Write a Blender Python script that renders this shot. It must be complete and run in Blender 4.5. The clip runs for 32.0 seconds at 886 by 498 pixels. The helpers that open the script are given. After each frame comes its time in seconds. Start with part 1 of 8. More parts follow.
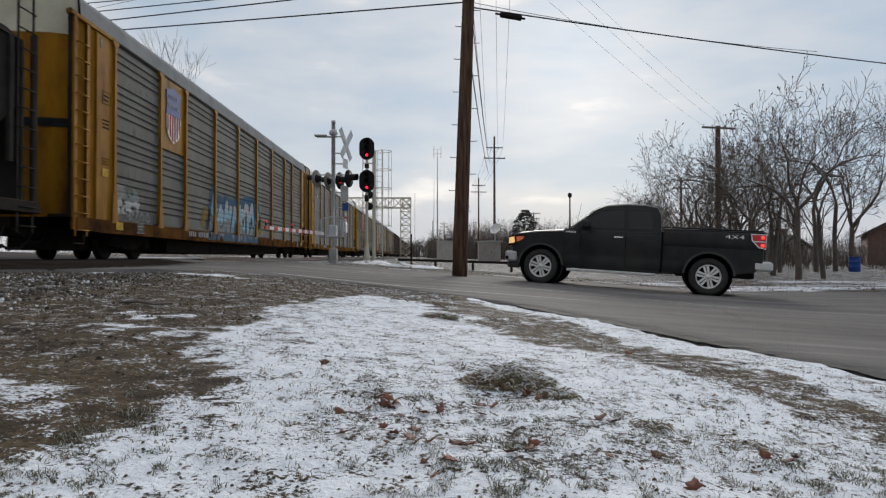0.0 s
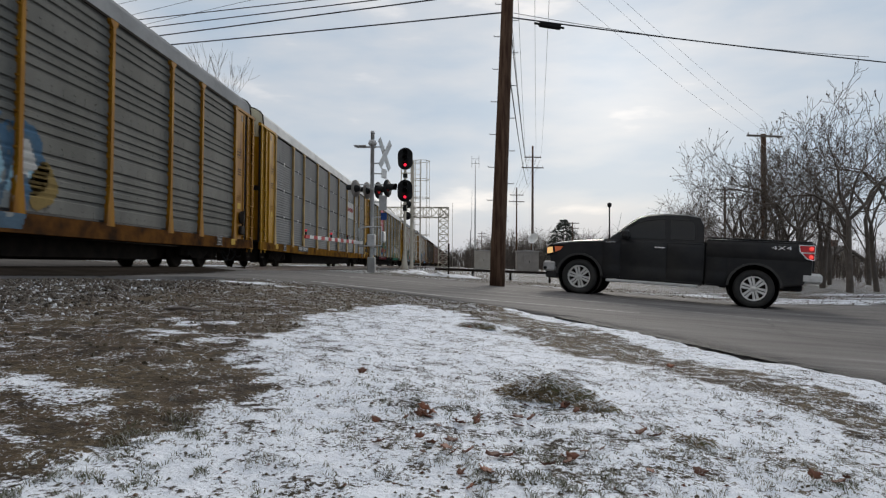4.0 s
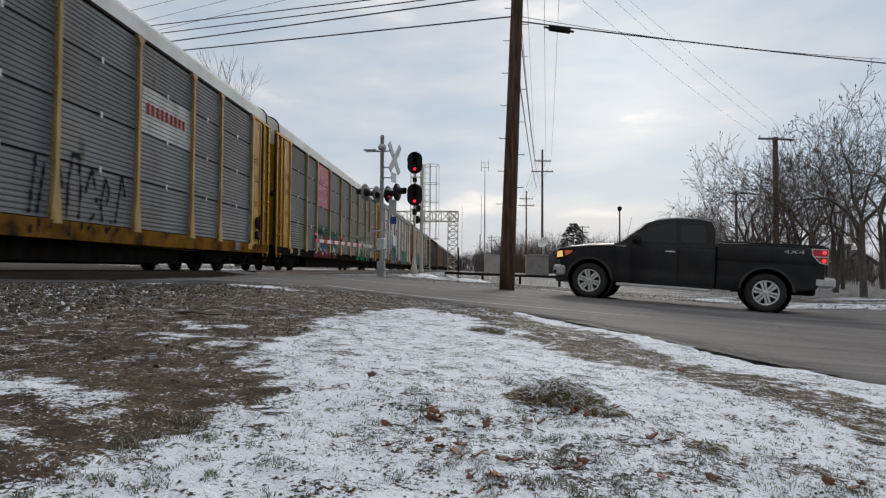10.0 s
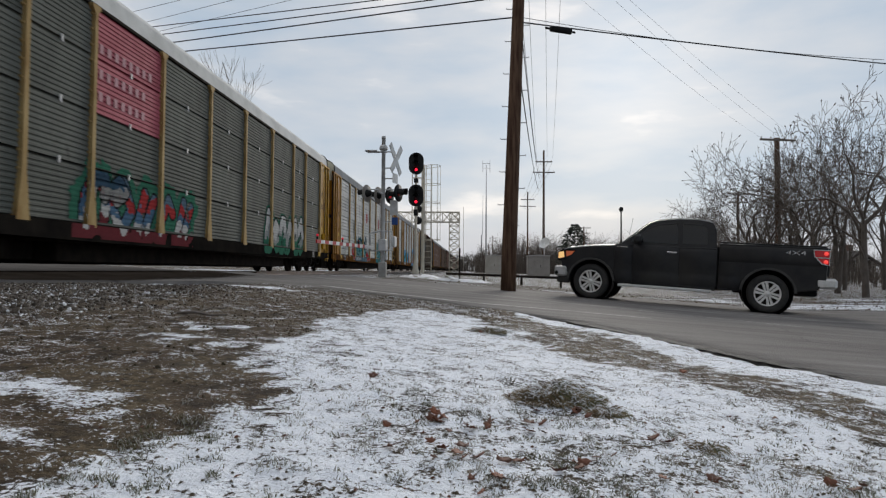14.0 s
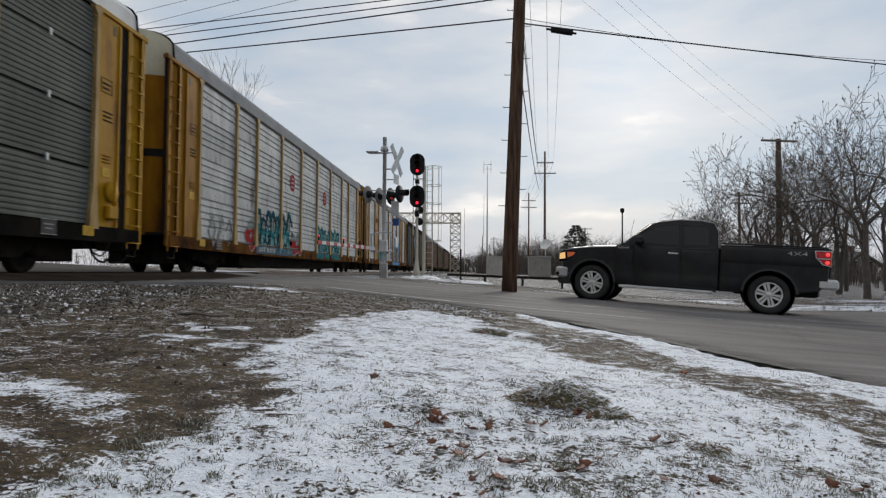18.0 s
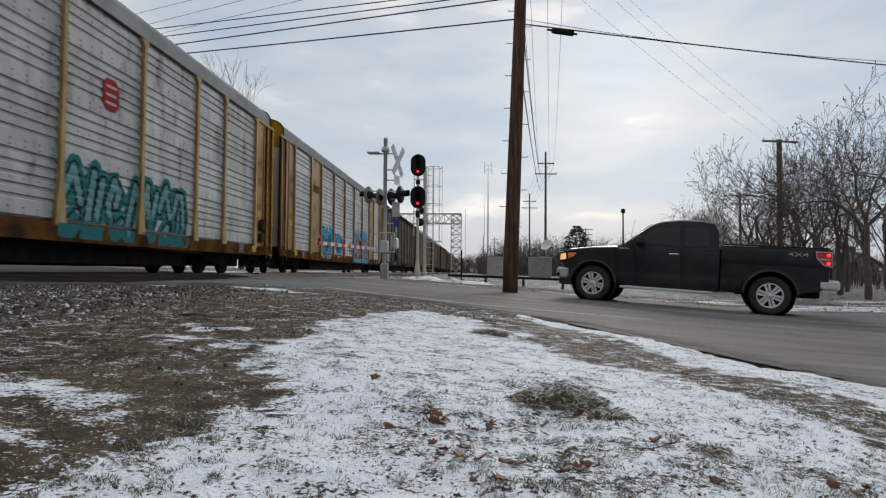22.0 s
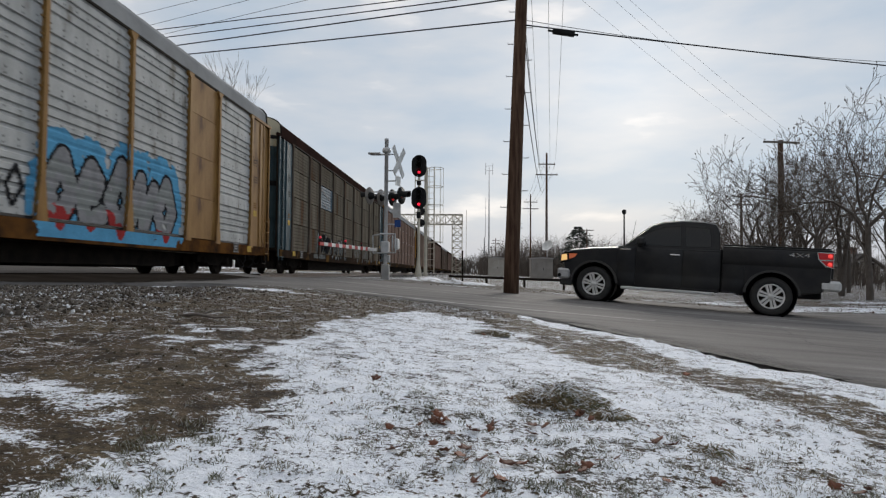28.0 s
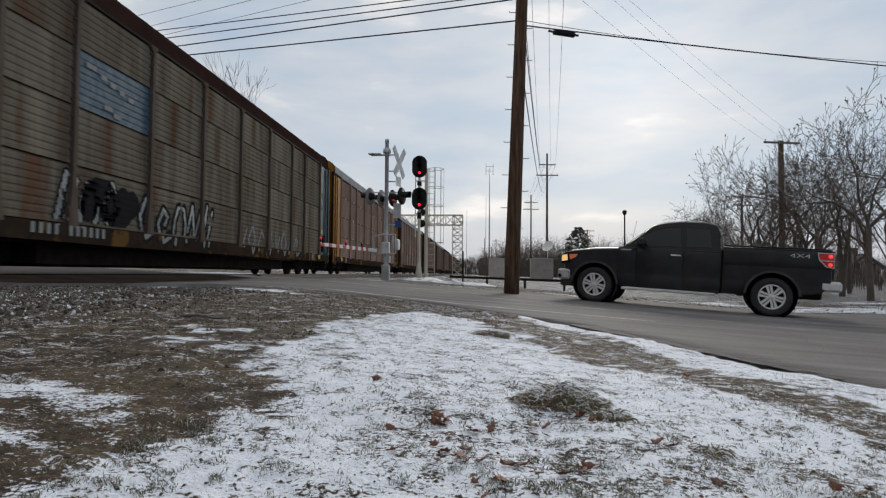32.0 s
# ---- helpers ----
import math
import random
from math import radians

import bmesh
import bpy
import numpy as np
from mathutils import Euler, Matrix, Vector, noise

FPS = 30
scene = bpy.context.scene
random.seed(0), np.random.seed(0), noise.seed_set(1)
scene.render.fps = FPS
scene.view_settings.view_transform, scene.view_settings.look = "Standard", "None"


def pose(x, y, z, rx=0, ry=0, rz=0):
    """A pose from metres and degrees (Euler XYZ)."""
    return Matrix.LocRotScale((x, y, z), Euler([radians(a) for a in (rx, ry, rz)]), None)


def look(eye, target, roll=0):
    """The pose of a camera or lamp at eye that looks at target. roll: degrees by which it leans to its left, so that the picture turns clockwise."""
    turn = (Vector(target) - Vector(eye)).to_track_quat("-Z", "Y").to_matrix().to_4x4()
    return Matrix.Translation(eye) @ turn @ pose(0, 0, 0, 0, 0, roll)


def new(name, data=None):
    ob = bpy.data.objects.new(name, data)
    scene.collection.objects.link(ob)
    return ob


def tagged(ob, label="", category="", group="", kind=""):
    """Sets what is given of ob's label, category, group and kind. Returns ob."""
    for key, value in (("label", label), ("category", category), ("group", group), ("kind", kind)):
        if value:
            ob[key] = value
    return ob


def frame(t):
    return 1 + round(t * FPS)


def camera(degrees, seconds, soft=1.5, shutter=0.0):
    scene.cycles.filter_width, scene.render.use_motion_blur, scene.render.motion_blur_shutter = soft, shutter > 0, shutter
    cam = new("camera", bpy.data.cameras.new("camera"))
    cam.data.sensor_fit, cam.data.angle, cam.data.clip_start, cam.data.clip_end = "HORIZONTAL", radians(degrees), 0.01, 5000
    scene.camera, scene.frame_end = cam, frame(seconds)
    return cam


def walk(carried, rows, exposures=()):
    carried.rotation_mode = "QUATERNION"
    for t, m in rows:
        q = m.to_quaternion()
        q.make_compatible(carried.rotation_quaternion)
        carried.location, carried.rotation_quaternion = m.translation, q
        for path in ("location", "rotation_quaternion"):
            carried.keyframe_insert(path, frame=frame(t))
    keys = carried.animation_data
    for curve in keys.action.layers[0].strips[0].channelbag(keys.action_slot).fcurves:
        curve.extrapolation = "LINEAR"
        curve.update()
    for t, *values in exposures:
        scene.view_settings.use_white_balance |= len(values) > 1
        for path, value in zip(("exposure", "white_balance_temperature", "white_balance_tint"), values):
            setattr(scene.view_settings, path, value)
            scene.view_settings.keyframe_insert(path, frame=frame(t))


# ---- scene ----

EYE = Vector((0.0, 0.0, 0.08))


def aim(yaw, pitch, roll):
    """Camera pose from degrees: yaw to the left of the track's line, pitch up, lean to the left."""
    y, p = radians(yaw), radians(pitch)
    d = Vector((-math.sin(y) * math.cos(p), math.cos(y) * math.cos(p), math.sin(p)))
    return look(EYE, EYE + d, roll)


cam = camera(70.0, 32.0, soft=1.25, shutter=0.5)
PATH = [(0, -1.58, 0.68, -0.01), (0.5, -1.09, 0.92, -0.01), (1, -0.65, 1.06, -0.02), (1.5, 0.23, 1.16, 0.06),
        (2, 0.64, 1.24, 0.2), (2.5, 1.03, 1.32, 0.28), (3, 1.36, 1.39, 0.29), (3.5, 1.63, 1.47, 0.34),
        (4.5, 1.96, 1.59, 0.34), (5.5, 2.21, 1.7, 0.34), (6, 2.3, 1.74, 0.36), (7, 2.45, 1.79, 0.36),
        (8, 2.56, 1.82, 0.36), (9, 2.64, 1.85, 0.37), (11, 2.72, 1.91, 0.38), (13, 2.78, 1.94, 0.39),
        (16.5, 2.88, 2.0, 0.4), (18, 2.91, 2.04, 0.4), (20, 2.95, 2.07, 0.41), (22, 2.98, 2.1, 0.41),
        (24, 3.01, 2.13, 0.41), (28, 3.07, 2.17, 0.42), (30, 3.09, 2.19, 0.42), (32, 3.11, 2.22, 0.41)]
walk(cam, [(t, aim(a, b, c)) for t, a, b, c in PATH], exposures=[(0, 0.0), (32, 0.0)])

# ---- light: a winter sky under broken cloud, low soft sun behind it ----
SUN_AZ, SUN_EL = radians(13), radians(17)
world = bpy.data.worlds.new("sky")
scene.world = world
world.use_nodes = True
wn, wl = world.node_tree.nodes, world.node_tree.links
wn.clear()
w_out = wn.new("ShaderNodeOutputWorld")
w_bg = wn.new("ShaderNodeBackground")
sky = wn.new("ShaderNodeTexSky")
sky.sky_type, sky.sun_disc = "NISHITA", False
sky.sun_elevation, sky.sun_rotation = SUN_EL, SUN_AZ
sky.air_density, sky.dust_density, sky.ozone_density = 1.0, 1.0, 2.0
w_co = wn.new("ShaderNodeTexCoord")
w_map = wn.new("ShaderNodeMapping")
w_map.inputs["Scale"].default_value = (1.0, 1.0, 3.6)
w_map.inputs["Location"].default_value = (0.21, 0.1, 0.46)
w_n1 = wn.new("ShaderNodeTexNoise")
w_n1.inputs["Scale"].default_value, w_n1.inputs["Detail"].default_value = 2.1, 5.0
w_n1.inputs["Roughness"].default_value, w_n1.inputs["Distortion"].default_value = 0.5, 0.35
w_n2 = wn.new("ShaderNodeTexNoise")
w_n2.inputs["Scale"].default_value, w_n2.inputs["Detail"].default_value = 5.6, 6.0
w_r1 = wn.new("ShaderNodeValToRGB")
w_r1.color_ramp.elements[0].position, w_r1.color_ramp.elements[0].color = 0.40, (0.455, 0.555, 0.672, 1)
w_r1.color_ramp.elements[1].position, w_r1.color_ramp.elements[1].color = 0.615, (0.98, 0.945, 0.925, 1)
w_mid = w_r1.color_ramp.elements.new(0.535)
w_mid.color = (0.61, 0.655, 0.715, 1)
w_mix = wn.new("ShaderNodeMix")
w_mix.data_type = "RGBA"
w_mix.inputs["Factor"].default_value = 0.88
w_sky = wn.new("ShaderNodeVectorMath")
w_sky.operation = "SCALE"
w_sky.inputs["Scale"].default_value = 0.06
w_add = wn.new("ShaderNodeMath")
w_add.operation = "MULTIPLY_ADD"
w_add.inputs[1].default_value = 0.35
wl.new(w_co.outputs["Generated"], w_map.inputs["Vector"])
wl.new(w_map.outputs["Vector"], w_n1.inputs["Vector"])
wl.new(w_map.outputs["Vector"], w_n2.inputs["Vector"])
wl.new(w_n2.outputs["Fac"], w_add.inputs[0])
w_sc = wn.new("ShaderNodeMath")
w_sc.operation = "MULTIPLY"
w_sc.inputs[1].default_value = 0.65
wl.new(w_n1.outputs["Fac"], w_sc.inputs[0])
wl.new(w_sc.outputs[0], w_add.inputs[2])
# a heavier bank of cloud a little above the horizon
w_z, w_bank, w_sub = wn.new("ShaderNodeSeparateXYZ"), wn.new("ShaderNodeValToRGB"), wn.new("ShaderNodeMath")
wl.new(w_co.outputs["Generated"], w_z.inputs[0])
wl.new(w_z.outputs["Z"], w_bank.inputs["Fac"])
w_bank.color_ramp.interpolation = "EASE"
w_bank.color_ramp.elements[0].position, w_bank.color_ramp.elements[0].color = 0.04, (0, 0, 0, 1)
w_bank.color_ramp.elements[1].position, w_bank.color_ramp.elements[1].color = 0.36, (0, 0, 0, 1)
w_bank.color_ramp.elements.new(0.13).color = (0.07, 0.07, 0.07, 1)
w_bank.color_ramp.elements.new(0.24).color = (0.06, 0.06, 0.06, 1)
w_sub.operation = "SUBTRACT"
wl.new(w_add.outputs[0], w_sub.inputs[0])
wl.new(w_bank.outputs["Color"], w_sub.inputs[1])
w_west, w_thin = wn.new("ShaderNodeMapRange"), wn.new("ShaderNodeMath")
w_west.interpolation_type = "SMOOTHSTEP"
w_west.inputs["From Min"].default_value, w_west.inputs["From Max"].default_value = 0.10, -0.50
w_west.inputs["To Min"].default_value, w_west.inputs["To Max"].default_value = 0.0, 0.105
wl.new(w_z.outputs["X"], w_west.inputs["Value"])
wl.new(w_sub.outputs[0], w_thin.inputs[0])
wl.new(w_west.outputs["Result"], w_thin.inputs[1])
wl.new(w_thin.outputs[0], w_r1.inputs["Fac"])
wl.new(sky.outputs["Color"], w_sky.inputs[0])
wl.new(w_sky.outputs[0], w_mix.inputs["A"])
wl.new(w_r1.outputs["Color"], w_mix.inputs["B"])
w_dot = wn.new("ShaderNodeVectorMath")
w_dot.operation = "DOT_PRODUCT"
w_dot.inputs[1].default_value = (math.sin(SUN_AZ) * math.cos(SUN_EL), math.cos(SUN_AZ) * math.cos(SUN_EL), math.sin(SUN_EL))
wl.new(w_co.outputs["Generated"], w_dot.inputs[0])
w_veil = wn.new("ShaderNodeMapRange")
w_veil.inputs["From Min"].default_value, w_veil.inputs["From Max"].default_value = 0.1, 1.0
w_veil.inputs["To Min"].default_value, w_veil.inputs["To Max"].default_value = 0.88, 1.05
wl.new(w_dot.outputs["Value"], w_veil.inputs["Value"])
w_xyz, w_low, w_haze = wn.new("ShaderNodeSeparateXYZ"), wn.new("ShaderNodeMapRange"), wn.new("ShaderNodeMix")
wl.new(w_co.outputs["Generated"], w_xyz.inputs[0])
wl.new(w_xyz.outputs["Z"], w_low.inputs["Value"])
w_low.interpolation_type = "SMOOTHSTEP"
w_low.inputs["From Min"].default_value, w_low.inputs["From Max"].default_value = 0.0, 0.12
w_low.inputs["To Min"].default_value, w_low.inputs["To Max"].default_value = 0.80, 0.0
w_haze.data_type = "RGBA"
wl.new(w_low.outputs["Result"], w_haze.inputs["Factor"])
wl.new(w_mix.outputs["Result"], w_haze.inputs["A"])
w_haze.inputs["B"].default_value = (0.565, 0.575, 0.62, 1)
wl.new(w_haze.outputs["Result"], w_bg.inputs["Color"])
# the sun's glow through thinner cloud
w_pow, w_glow = wn.new("ShaderNodeMath"), wn.new("ShaderNodeMath")
w_pow.operation, w_pow.inputs[1].default_value = "POWER", 130.0
w_glow.operation, w_glow.inputs[1].default_value = "MULTIPLY_ADD", 0.12
wl.new(w_dot.outputs["Value"], w_pow.inputs[0])
wl.new(w_pow.outputs[0], w_glow.inputs[0])
wl.new(w_veil.outputs["Result"], w_glow.inputs[2])
wl.new(w_glow.outputs[0], w_bg.inputs["Strength"])
wl.new(w_bg.outputs[0], w_out.inputs["Surface"])

sun_data = bpy.data.lights.new("sun", "SUN")
sun_data.energy, sun_data.angle, sun_data.color = 1.9, radians(16), (1.0, 0.94, 0.86)
sun = new("sun", sun_data)
sun.matrix_world = look((0, 0, 60), Vector((0, 0, 60)) - Vector((math.sin(SUN_AZ) * math.cos(SUN_EL), math.cos(SUN_AZ) * math.cos(SUN_EL), math.sin(SUN_EL))))


# ---- materials ----
def material(name, base, second=None, scale=6.0, rough=0.7, metal=0.0, bump=0.15, fine=60.0, vary=0.0, third=None, stretch=(1, 1, 1), spec=0.5, low=0.38, high=0.66):
    """A worn surface: two colours mixed by large stains, darkened a little by fine grain, with fine relief."""
    m = bpy.data.materials.new(name)
    m.use_nodes = True
    n, l = m.node_tree.nodes, m.node_tree.links
    b = n["Principled BSDF"]
    second = second or tuple(c * 0.75 for c in base)
    co, mp = n.new("ShaderNodeTexCoord"), n.new("ShaderNodeMapping")
    mp.inputs["Scale"].default_value = stretch
    l.new(co.outputs["Object"], mp.inputs["Vector"])
    big, small, ramp = n.new("ShaderNodeTexNoise"), n.new("ShaderNodeTexNoise"), n.new("ShaderNodeValToRGB")
    big.inputs["Scale"].default_value, big.inputs["Detail"].default_value, big.inputs["Roughness"].default_value = scale, 6.0, 0.62
    small.inputs["Scale"].default_value, small.inputs["Detail"].default_value = fine, 4.0
    if vary:
        info, add = n.new("ShaderNodeObjectInfo"), n.new("ShaderNodeVectorMath")
        mul = n.new("ShaderNodeMath")
        mul.operation, mul.inputs[1].default_value = "MULTIPLY", 37.0
        l.new(info.outputs["Random"], mul.inputs[0])
        add.operation = "ADD"
        l.new(mp.outputs["Vector"], add.inputs[0])
        l.new(mul.outputs[0], add.inputs[1])
        vec = add.outputs[0]
    else:
        vec = mp.outputs["Vector"]
    l.new(vec, big.inputs["Vector"])
    l.new(vec, small.inputs["Vector"])
    r = ramp.color_ramp
    r.elements[0].position, r.elements[0].color = low, (*base, 1)
    r.elements[1].position, r.elements[1].color = high, (*second, 1)
    if third:
        e = r.elements.new(min(0.95, high + 0.08))
        e.color = (*third, 1)
    l.new(big.outputs["Fac"], ramp.inputs["Fac"])
    grain, mix = n.new("ShaderNodeMapRange"), n.new("ShaderNodeMix")
    grain.inputs["To Min"].default_value, grain.inputs["To Max"].default_value = 0.72, 1.22
    l.new(small.outputs["Fac"], grain.inputs["Value"])
    mix.data_type, mix.blend_type = "RGBA", "MULTIPLY"
    mix.inputs["Factor"].default_value = 1.0
    l.new(ramp.outputs["Color"], mix.inputs["A"])
    l.new(grain.outputs["Result"], mix.inputs["B"])
    last = mix.outputs["Result"]
    if vary:
        hue, rng = n.new("ShaderNodeHueSaturation"), n.new("ShaderNodeMapRange")
        rng.inputs["To Min"].default_value, rng.inputs["To Max"].default_value = 1 - vary, 1 + vary
        l.new(info.outputs["Random"], rng.inputs["Value"])
        l.new(rng.outputs["Result"], hue.inputs["Value"])
        l.new(last, hue.inputs["Color"])
        last = hue.outputs["Color"]
    l.new(last, b.inputs["Base Color"])
    rr = n.new("ShaderNodeMapRange")
    rr.inputs["To Min"].default_value, rr.inputs["To Max"].default_value = max(0.03, rough - 0.12), min(1.0, rough + 0.12)
    l.new(big.outputs["Fac"], rr.inputs["Value"])
    l.new(rr.outputs["Result"], b.inputs["Roughness"])
    b.inputs["Metallic"].default_value = metal
    b.inputs["Specular IOR Level"].default_value = spec
    if bump:
        bp = n.new("ShaderNodeBump")
        bp.inputs["Strength"].default_value, bp.inputs["Distance"].default_value = bump, 0.01
        l.new(small.outputs["Fac"], bp.inputs["Height"])
        l.new(bp.outputs["Normal"], b.inputs["Normal"])
    return m


def glow(name, colour, strength):
    m = bpy.data.materials.new(name)
    m.use_nodes = True
    b = m.node_tree.nodes["Principled BSDF"]
    b.inputs["Base Color"].default_value = (*colour, 1)
    b.inputs["Emission Color"].default_value = (*colour, 1)
    b.inputs["Emission Strength"].default_value = strength
    b.inputs["Roughness"].default_value = 0.25
    return m


M = {}
M["asphalt"] = material("asphalt", (0.110, 0.103, 0.099), (0.176, 0.166, 0.160), 0.9, 0.88, bump=0.7, fine=55, third=(0.228, 0.219, 0.213), stretch=(0.35, 2.6, 1), low=0.34, high=0.60, spec=0.12)
M["old_asphalt"] = material("cracked_asphalt", (0.022, 0.021, 0.020), (0.04, 0.038, 0.036), 6, 0.95, bump=0.6)
M["grey_road"] = material("dusty_asphalt", (0.090, 0.083, 0.078), (0.145, 0.136, 0.128), 0.8, 1.0, bump=0.6, spec=0.0)
# dark colour that holds the train's shade, for the planks and the road beside them
M["shaded_road"] = material("shade_dark_asphalt", (0.026, 0.021, 0.017), (0.046, 0.038, 0.032), 1.2, 0.95, bump=0.5, spec=0.0)
M["road_paint"] = material("worn_road_paint", (0.52, 0.51, 0.50), (0.26, 0.25, 0.235), 5, 0.8, bump=0.2)
M["cabin_grey"] = material("grey_cabin_paint", (0.29, 0.265, 0.24), (0.225, 0.205, 0.185), 1.5, 0.7, bump=0.05)
M["steel_dark"] = material("dark_steel", (0.018, 0.015, 0.013), (0.034, 0.027, 0.022), 3, 0.9, 0.0, bump=0.2, spec=0.04)
M["rail"] = material("rail_steel", (0.20, 0.13, 0.09), (0.30, 0.27, 0.25), 4, 0.45, 0.6)
M["wood_pole"] = material("creosoted_wood", (0.058, 0.031, 0.021), (0.150, 0.095, 0.064), 2.6, 0.85, bump=0.6, fine=40, stretch=(6, 6, 0.5), spec=0.12)
M["grey_wood"] = material("weathered_wood", (0.13, 0.11, 0.095), (0.21, 0.185, 0.165), 3, 0.9, bump=0.4, stretch=(5, 5, 0.6))
M["galv"] = material("galvanised_steel", (0.60, 0.60, 0.60), (0.46, 0.46, 0.46), 5, 0.6, 0.0, bump=0.05)
M["gantry"] = material("aged_galvanised_steel", (0.60, 0.55, 0.45), (0.47, 0.43, 0.36), 3, 0.6, 0.2, bump=0.05)
M["black"] = material("black_paint", (0.011, 0.011, 0.012), (0.024, 0.024, 0.024), 4, 0.65, bump=0.05, spec=0.15)
M["white"] = material("white_paint", (0.78, 0.78, 0.76), (0.62, 0.62, 0.60), 4, 0.5, bump=0.05, spec=0.12)
M["red"] = material("red_reflective", (0.52, 0.03, 0.03), (0.40, 0.025, 0.025), 4, 0.4, bump=0.02, spec=0.12)
M["bark"] = material("bark", (0.070, 0.058, 0.049), (0.118, 0.100, 0.085), 3, 0.95, bump=0.5, fine=30)
M["twig"] = material("twig", (0.080, 0.064, 0.053), (0.135, 0.110, 0.092), 1.0, 0.95, bump=0.0)
M["wire"] = material("wire", (0.03, 0.03, 0.033), (0.05, 0.05, 0.055), 2, 0.6, bump=0)
M["concrete"] = material("concrete", (0.40, 0.39, 0.37), (0.30, 0.29, 0.275), 3, 0.9, bump=0.2)
M["beige"] = material("beige_cladding", (0.42, 0.39, 0.34), (0.34, 0.31, 0.27), 1, 0.7, bump=0.05)
M["stone"] = material("ballast_stone", (0.20, 0.185, 0.175), (0.32, 0.30, 0.285), 8, 0.95, bump=0.3)
M["snow"] = material("snow", (0.86, 0.87, 0.90), (0.76, 0.78, 0.82), 3, 0.8, bump=0.3, fine=40)
M["dirty_snow"] = material("dirty_snow", (0.80, 0.81, 0.84), (0.62, 0.62, 0.63), 2.5, 0.85, bump=0.5, fine=25, third=(0.16, 0.13, 0.10), low=0.44, high=0.56)
M["yellow"] = material("yellow_paint", (0.350, 0.168, 0.014), (0.220, 0.096, 0.012), 1.3, 0.65, bump=0.1, third=(0.125, 0.056, 0.020), stretch=(1, 1, 0.35), spec=0.03, low=0.36, high=0.58)
M["bright_yellow"] = material("sunned_yellow_paint", (0.42, 0.225, 0.012), (0.30, 0.150, 0.012), 1.2, 0.6, bump=0.1, third=(0.18, 0.085, 0.028), stretch=(1, 1, 0.35), spec=0.03, low=0.40, high=0.62)
M["pale_post"] = material("faded_yellow_paint", (0.42, 0.30, 0.135), (0.30, 0.19, 0.075), 1.6, 0.65, bump=0.1, third=(0.16, 0.09, 0.04), stretch=(1, 1, 0.5), spec=0.03, low=0.40, high=0.60)
M["tan"] = material("tan_paint", (0.330, 0.190, 0.066), (0.235, 0.127, 0.046), 1.1, 0.65, bump=0.1, third=(0.121, 0.064, 0.032), stretch=(1, 1, 0.35), spec=0.03, low=0.36, high=0.58)
M["orange_sill"] = material("rusty_orange_sill", (0.140, 0.064, 0.020), (0.068, 0.034, 0.016), 1.4, 0.9, bump=0.15, third=(0.034, 0.022, 0.015), spec=0.0, low=0.40, high=0.57)
M["yellow_sill"] = material("yellow_sill", (0.215, 0.108, 0.020), (0.110, 0.054, 0.016), 1.4, 0.9, bump=0.1, third=(0.040, 0.024, 0.015), spec=0.0, low=0.38, high=0.57)
M["dark_sill"] = material("dark_sill", (0.010, 0.0095, 0.009), (0.022, 0.019, 0.016), 1.2, 1.0, bump=0.1, spec=0.0)
M["brown_sill"] = material("brown_sill", (0.045, 0.030, 0.022), (0.027, 0.021, 0.017), 1.0, 0.75, bump=0.15, third=(0.125, 0.070, 0.027), spec=0.0, low=0.42, high=0.56)
M["panel_grey"] = material("weathered_grey_steel", (0.126, 0.127, 0.117), (0.182, 0.180, 0.165), 0.9, 0.75, 0.0, bump=0.1, vary=0.10, third=(0.060, 0.055, 0.048), stretch=(1, 1, 0.45), spec=0.03)
M["panel_slate"] = material("slate_grey_steel", (0.155, 0.161, 0.164), (0.208, 0.213, 0.214), 0.9, 0.75, 0.0, bump=0.1, vary=0.10, third=(0.095, 0.091, 0.086), stretch=(1, 1, 0.45), spec=0.03)
M["panel_silver"] = material("silver_steel", (0.53, 0.535, 0.525), (0.41, 0.415, 0.405), 1.9, 0.7, 0.0, bump=0.1, vary=0.10, third=(0.24, 0.225, 0.20), stretch=(1, 1.3, 0.38), spec=0.03, low=0.36, high=0.60)
M["panel_brown"] = material("rust_stained_steel", (0.180, 0.160, 0.128), (0.115, 0.096, 0.075), 1.0, 0.75, 0.0, bump=0.15, vary=0.12, third=(0.115, 0.066, 0.042), stretch=(1, 1.6, 0.22), spec=0.0, low=0.40, high=0.60)
M["panel_rust"] = material("rust_brown_steel", (0.290, 0.208, 0.170), (0.210, 0.146, 0.118), 1.0, 0.8, 0.0, bump=0.1, vary=0.12, third=(0.22, 0.165, 0.125), stretch=(1, 1, 0.4), spec=0.0)
M["post_brown"] = material("rusty_grey_post", (0.12, 0.105, 0.09), (0.085, 0.055, 0.04), 1.2, 0.7, bump=0.1, third=(0.12, 0.06, 0.035), stretch=(1, 1, 0.4), spec=0.0)
M["roof_grey"] = material("grey_roof", (0.34, 0.345, 0.348), (0.26, 0.265, 0.268), 1.0, 0.85, 0.0, bump=0.05, spec=0.0)
M["roof_white"] = material("white_roof", (0.72, 0.72, 0.70), (0.57, 0.57, 0.55), 1.0, 0.85, 0.0, bump=0.05, spec=0.03)
M["roof_brown"] = material("brown_roof", (0.040, 0.022, 0.018), (0.026, 0.017, 0.015), 1.0, 0.7, 0.0, bump=0.1, spec=0.0)
M["label_yellow"] = material("label_yellow", (0.52, 0.33, 0.03), (0.38, 0.23, 0.025), 6, 0.6, bump=0.02, spec=0.03)
M["cream"] = material("cream_paint", (0.58, 0.55, 0.42), (0.46, 0.43, 0.33), 1.5, 0.6, bump=0.05, spec=0.03)
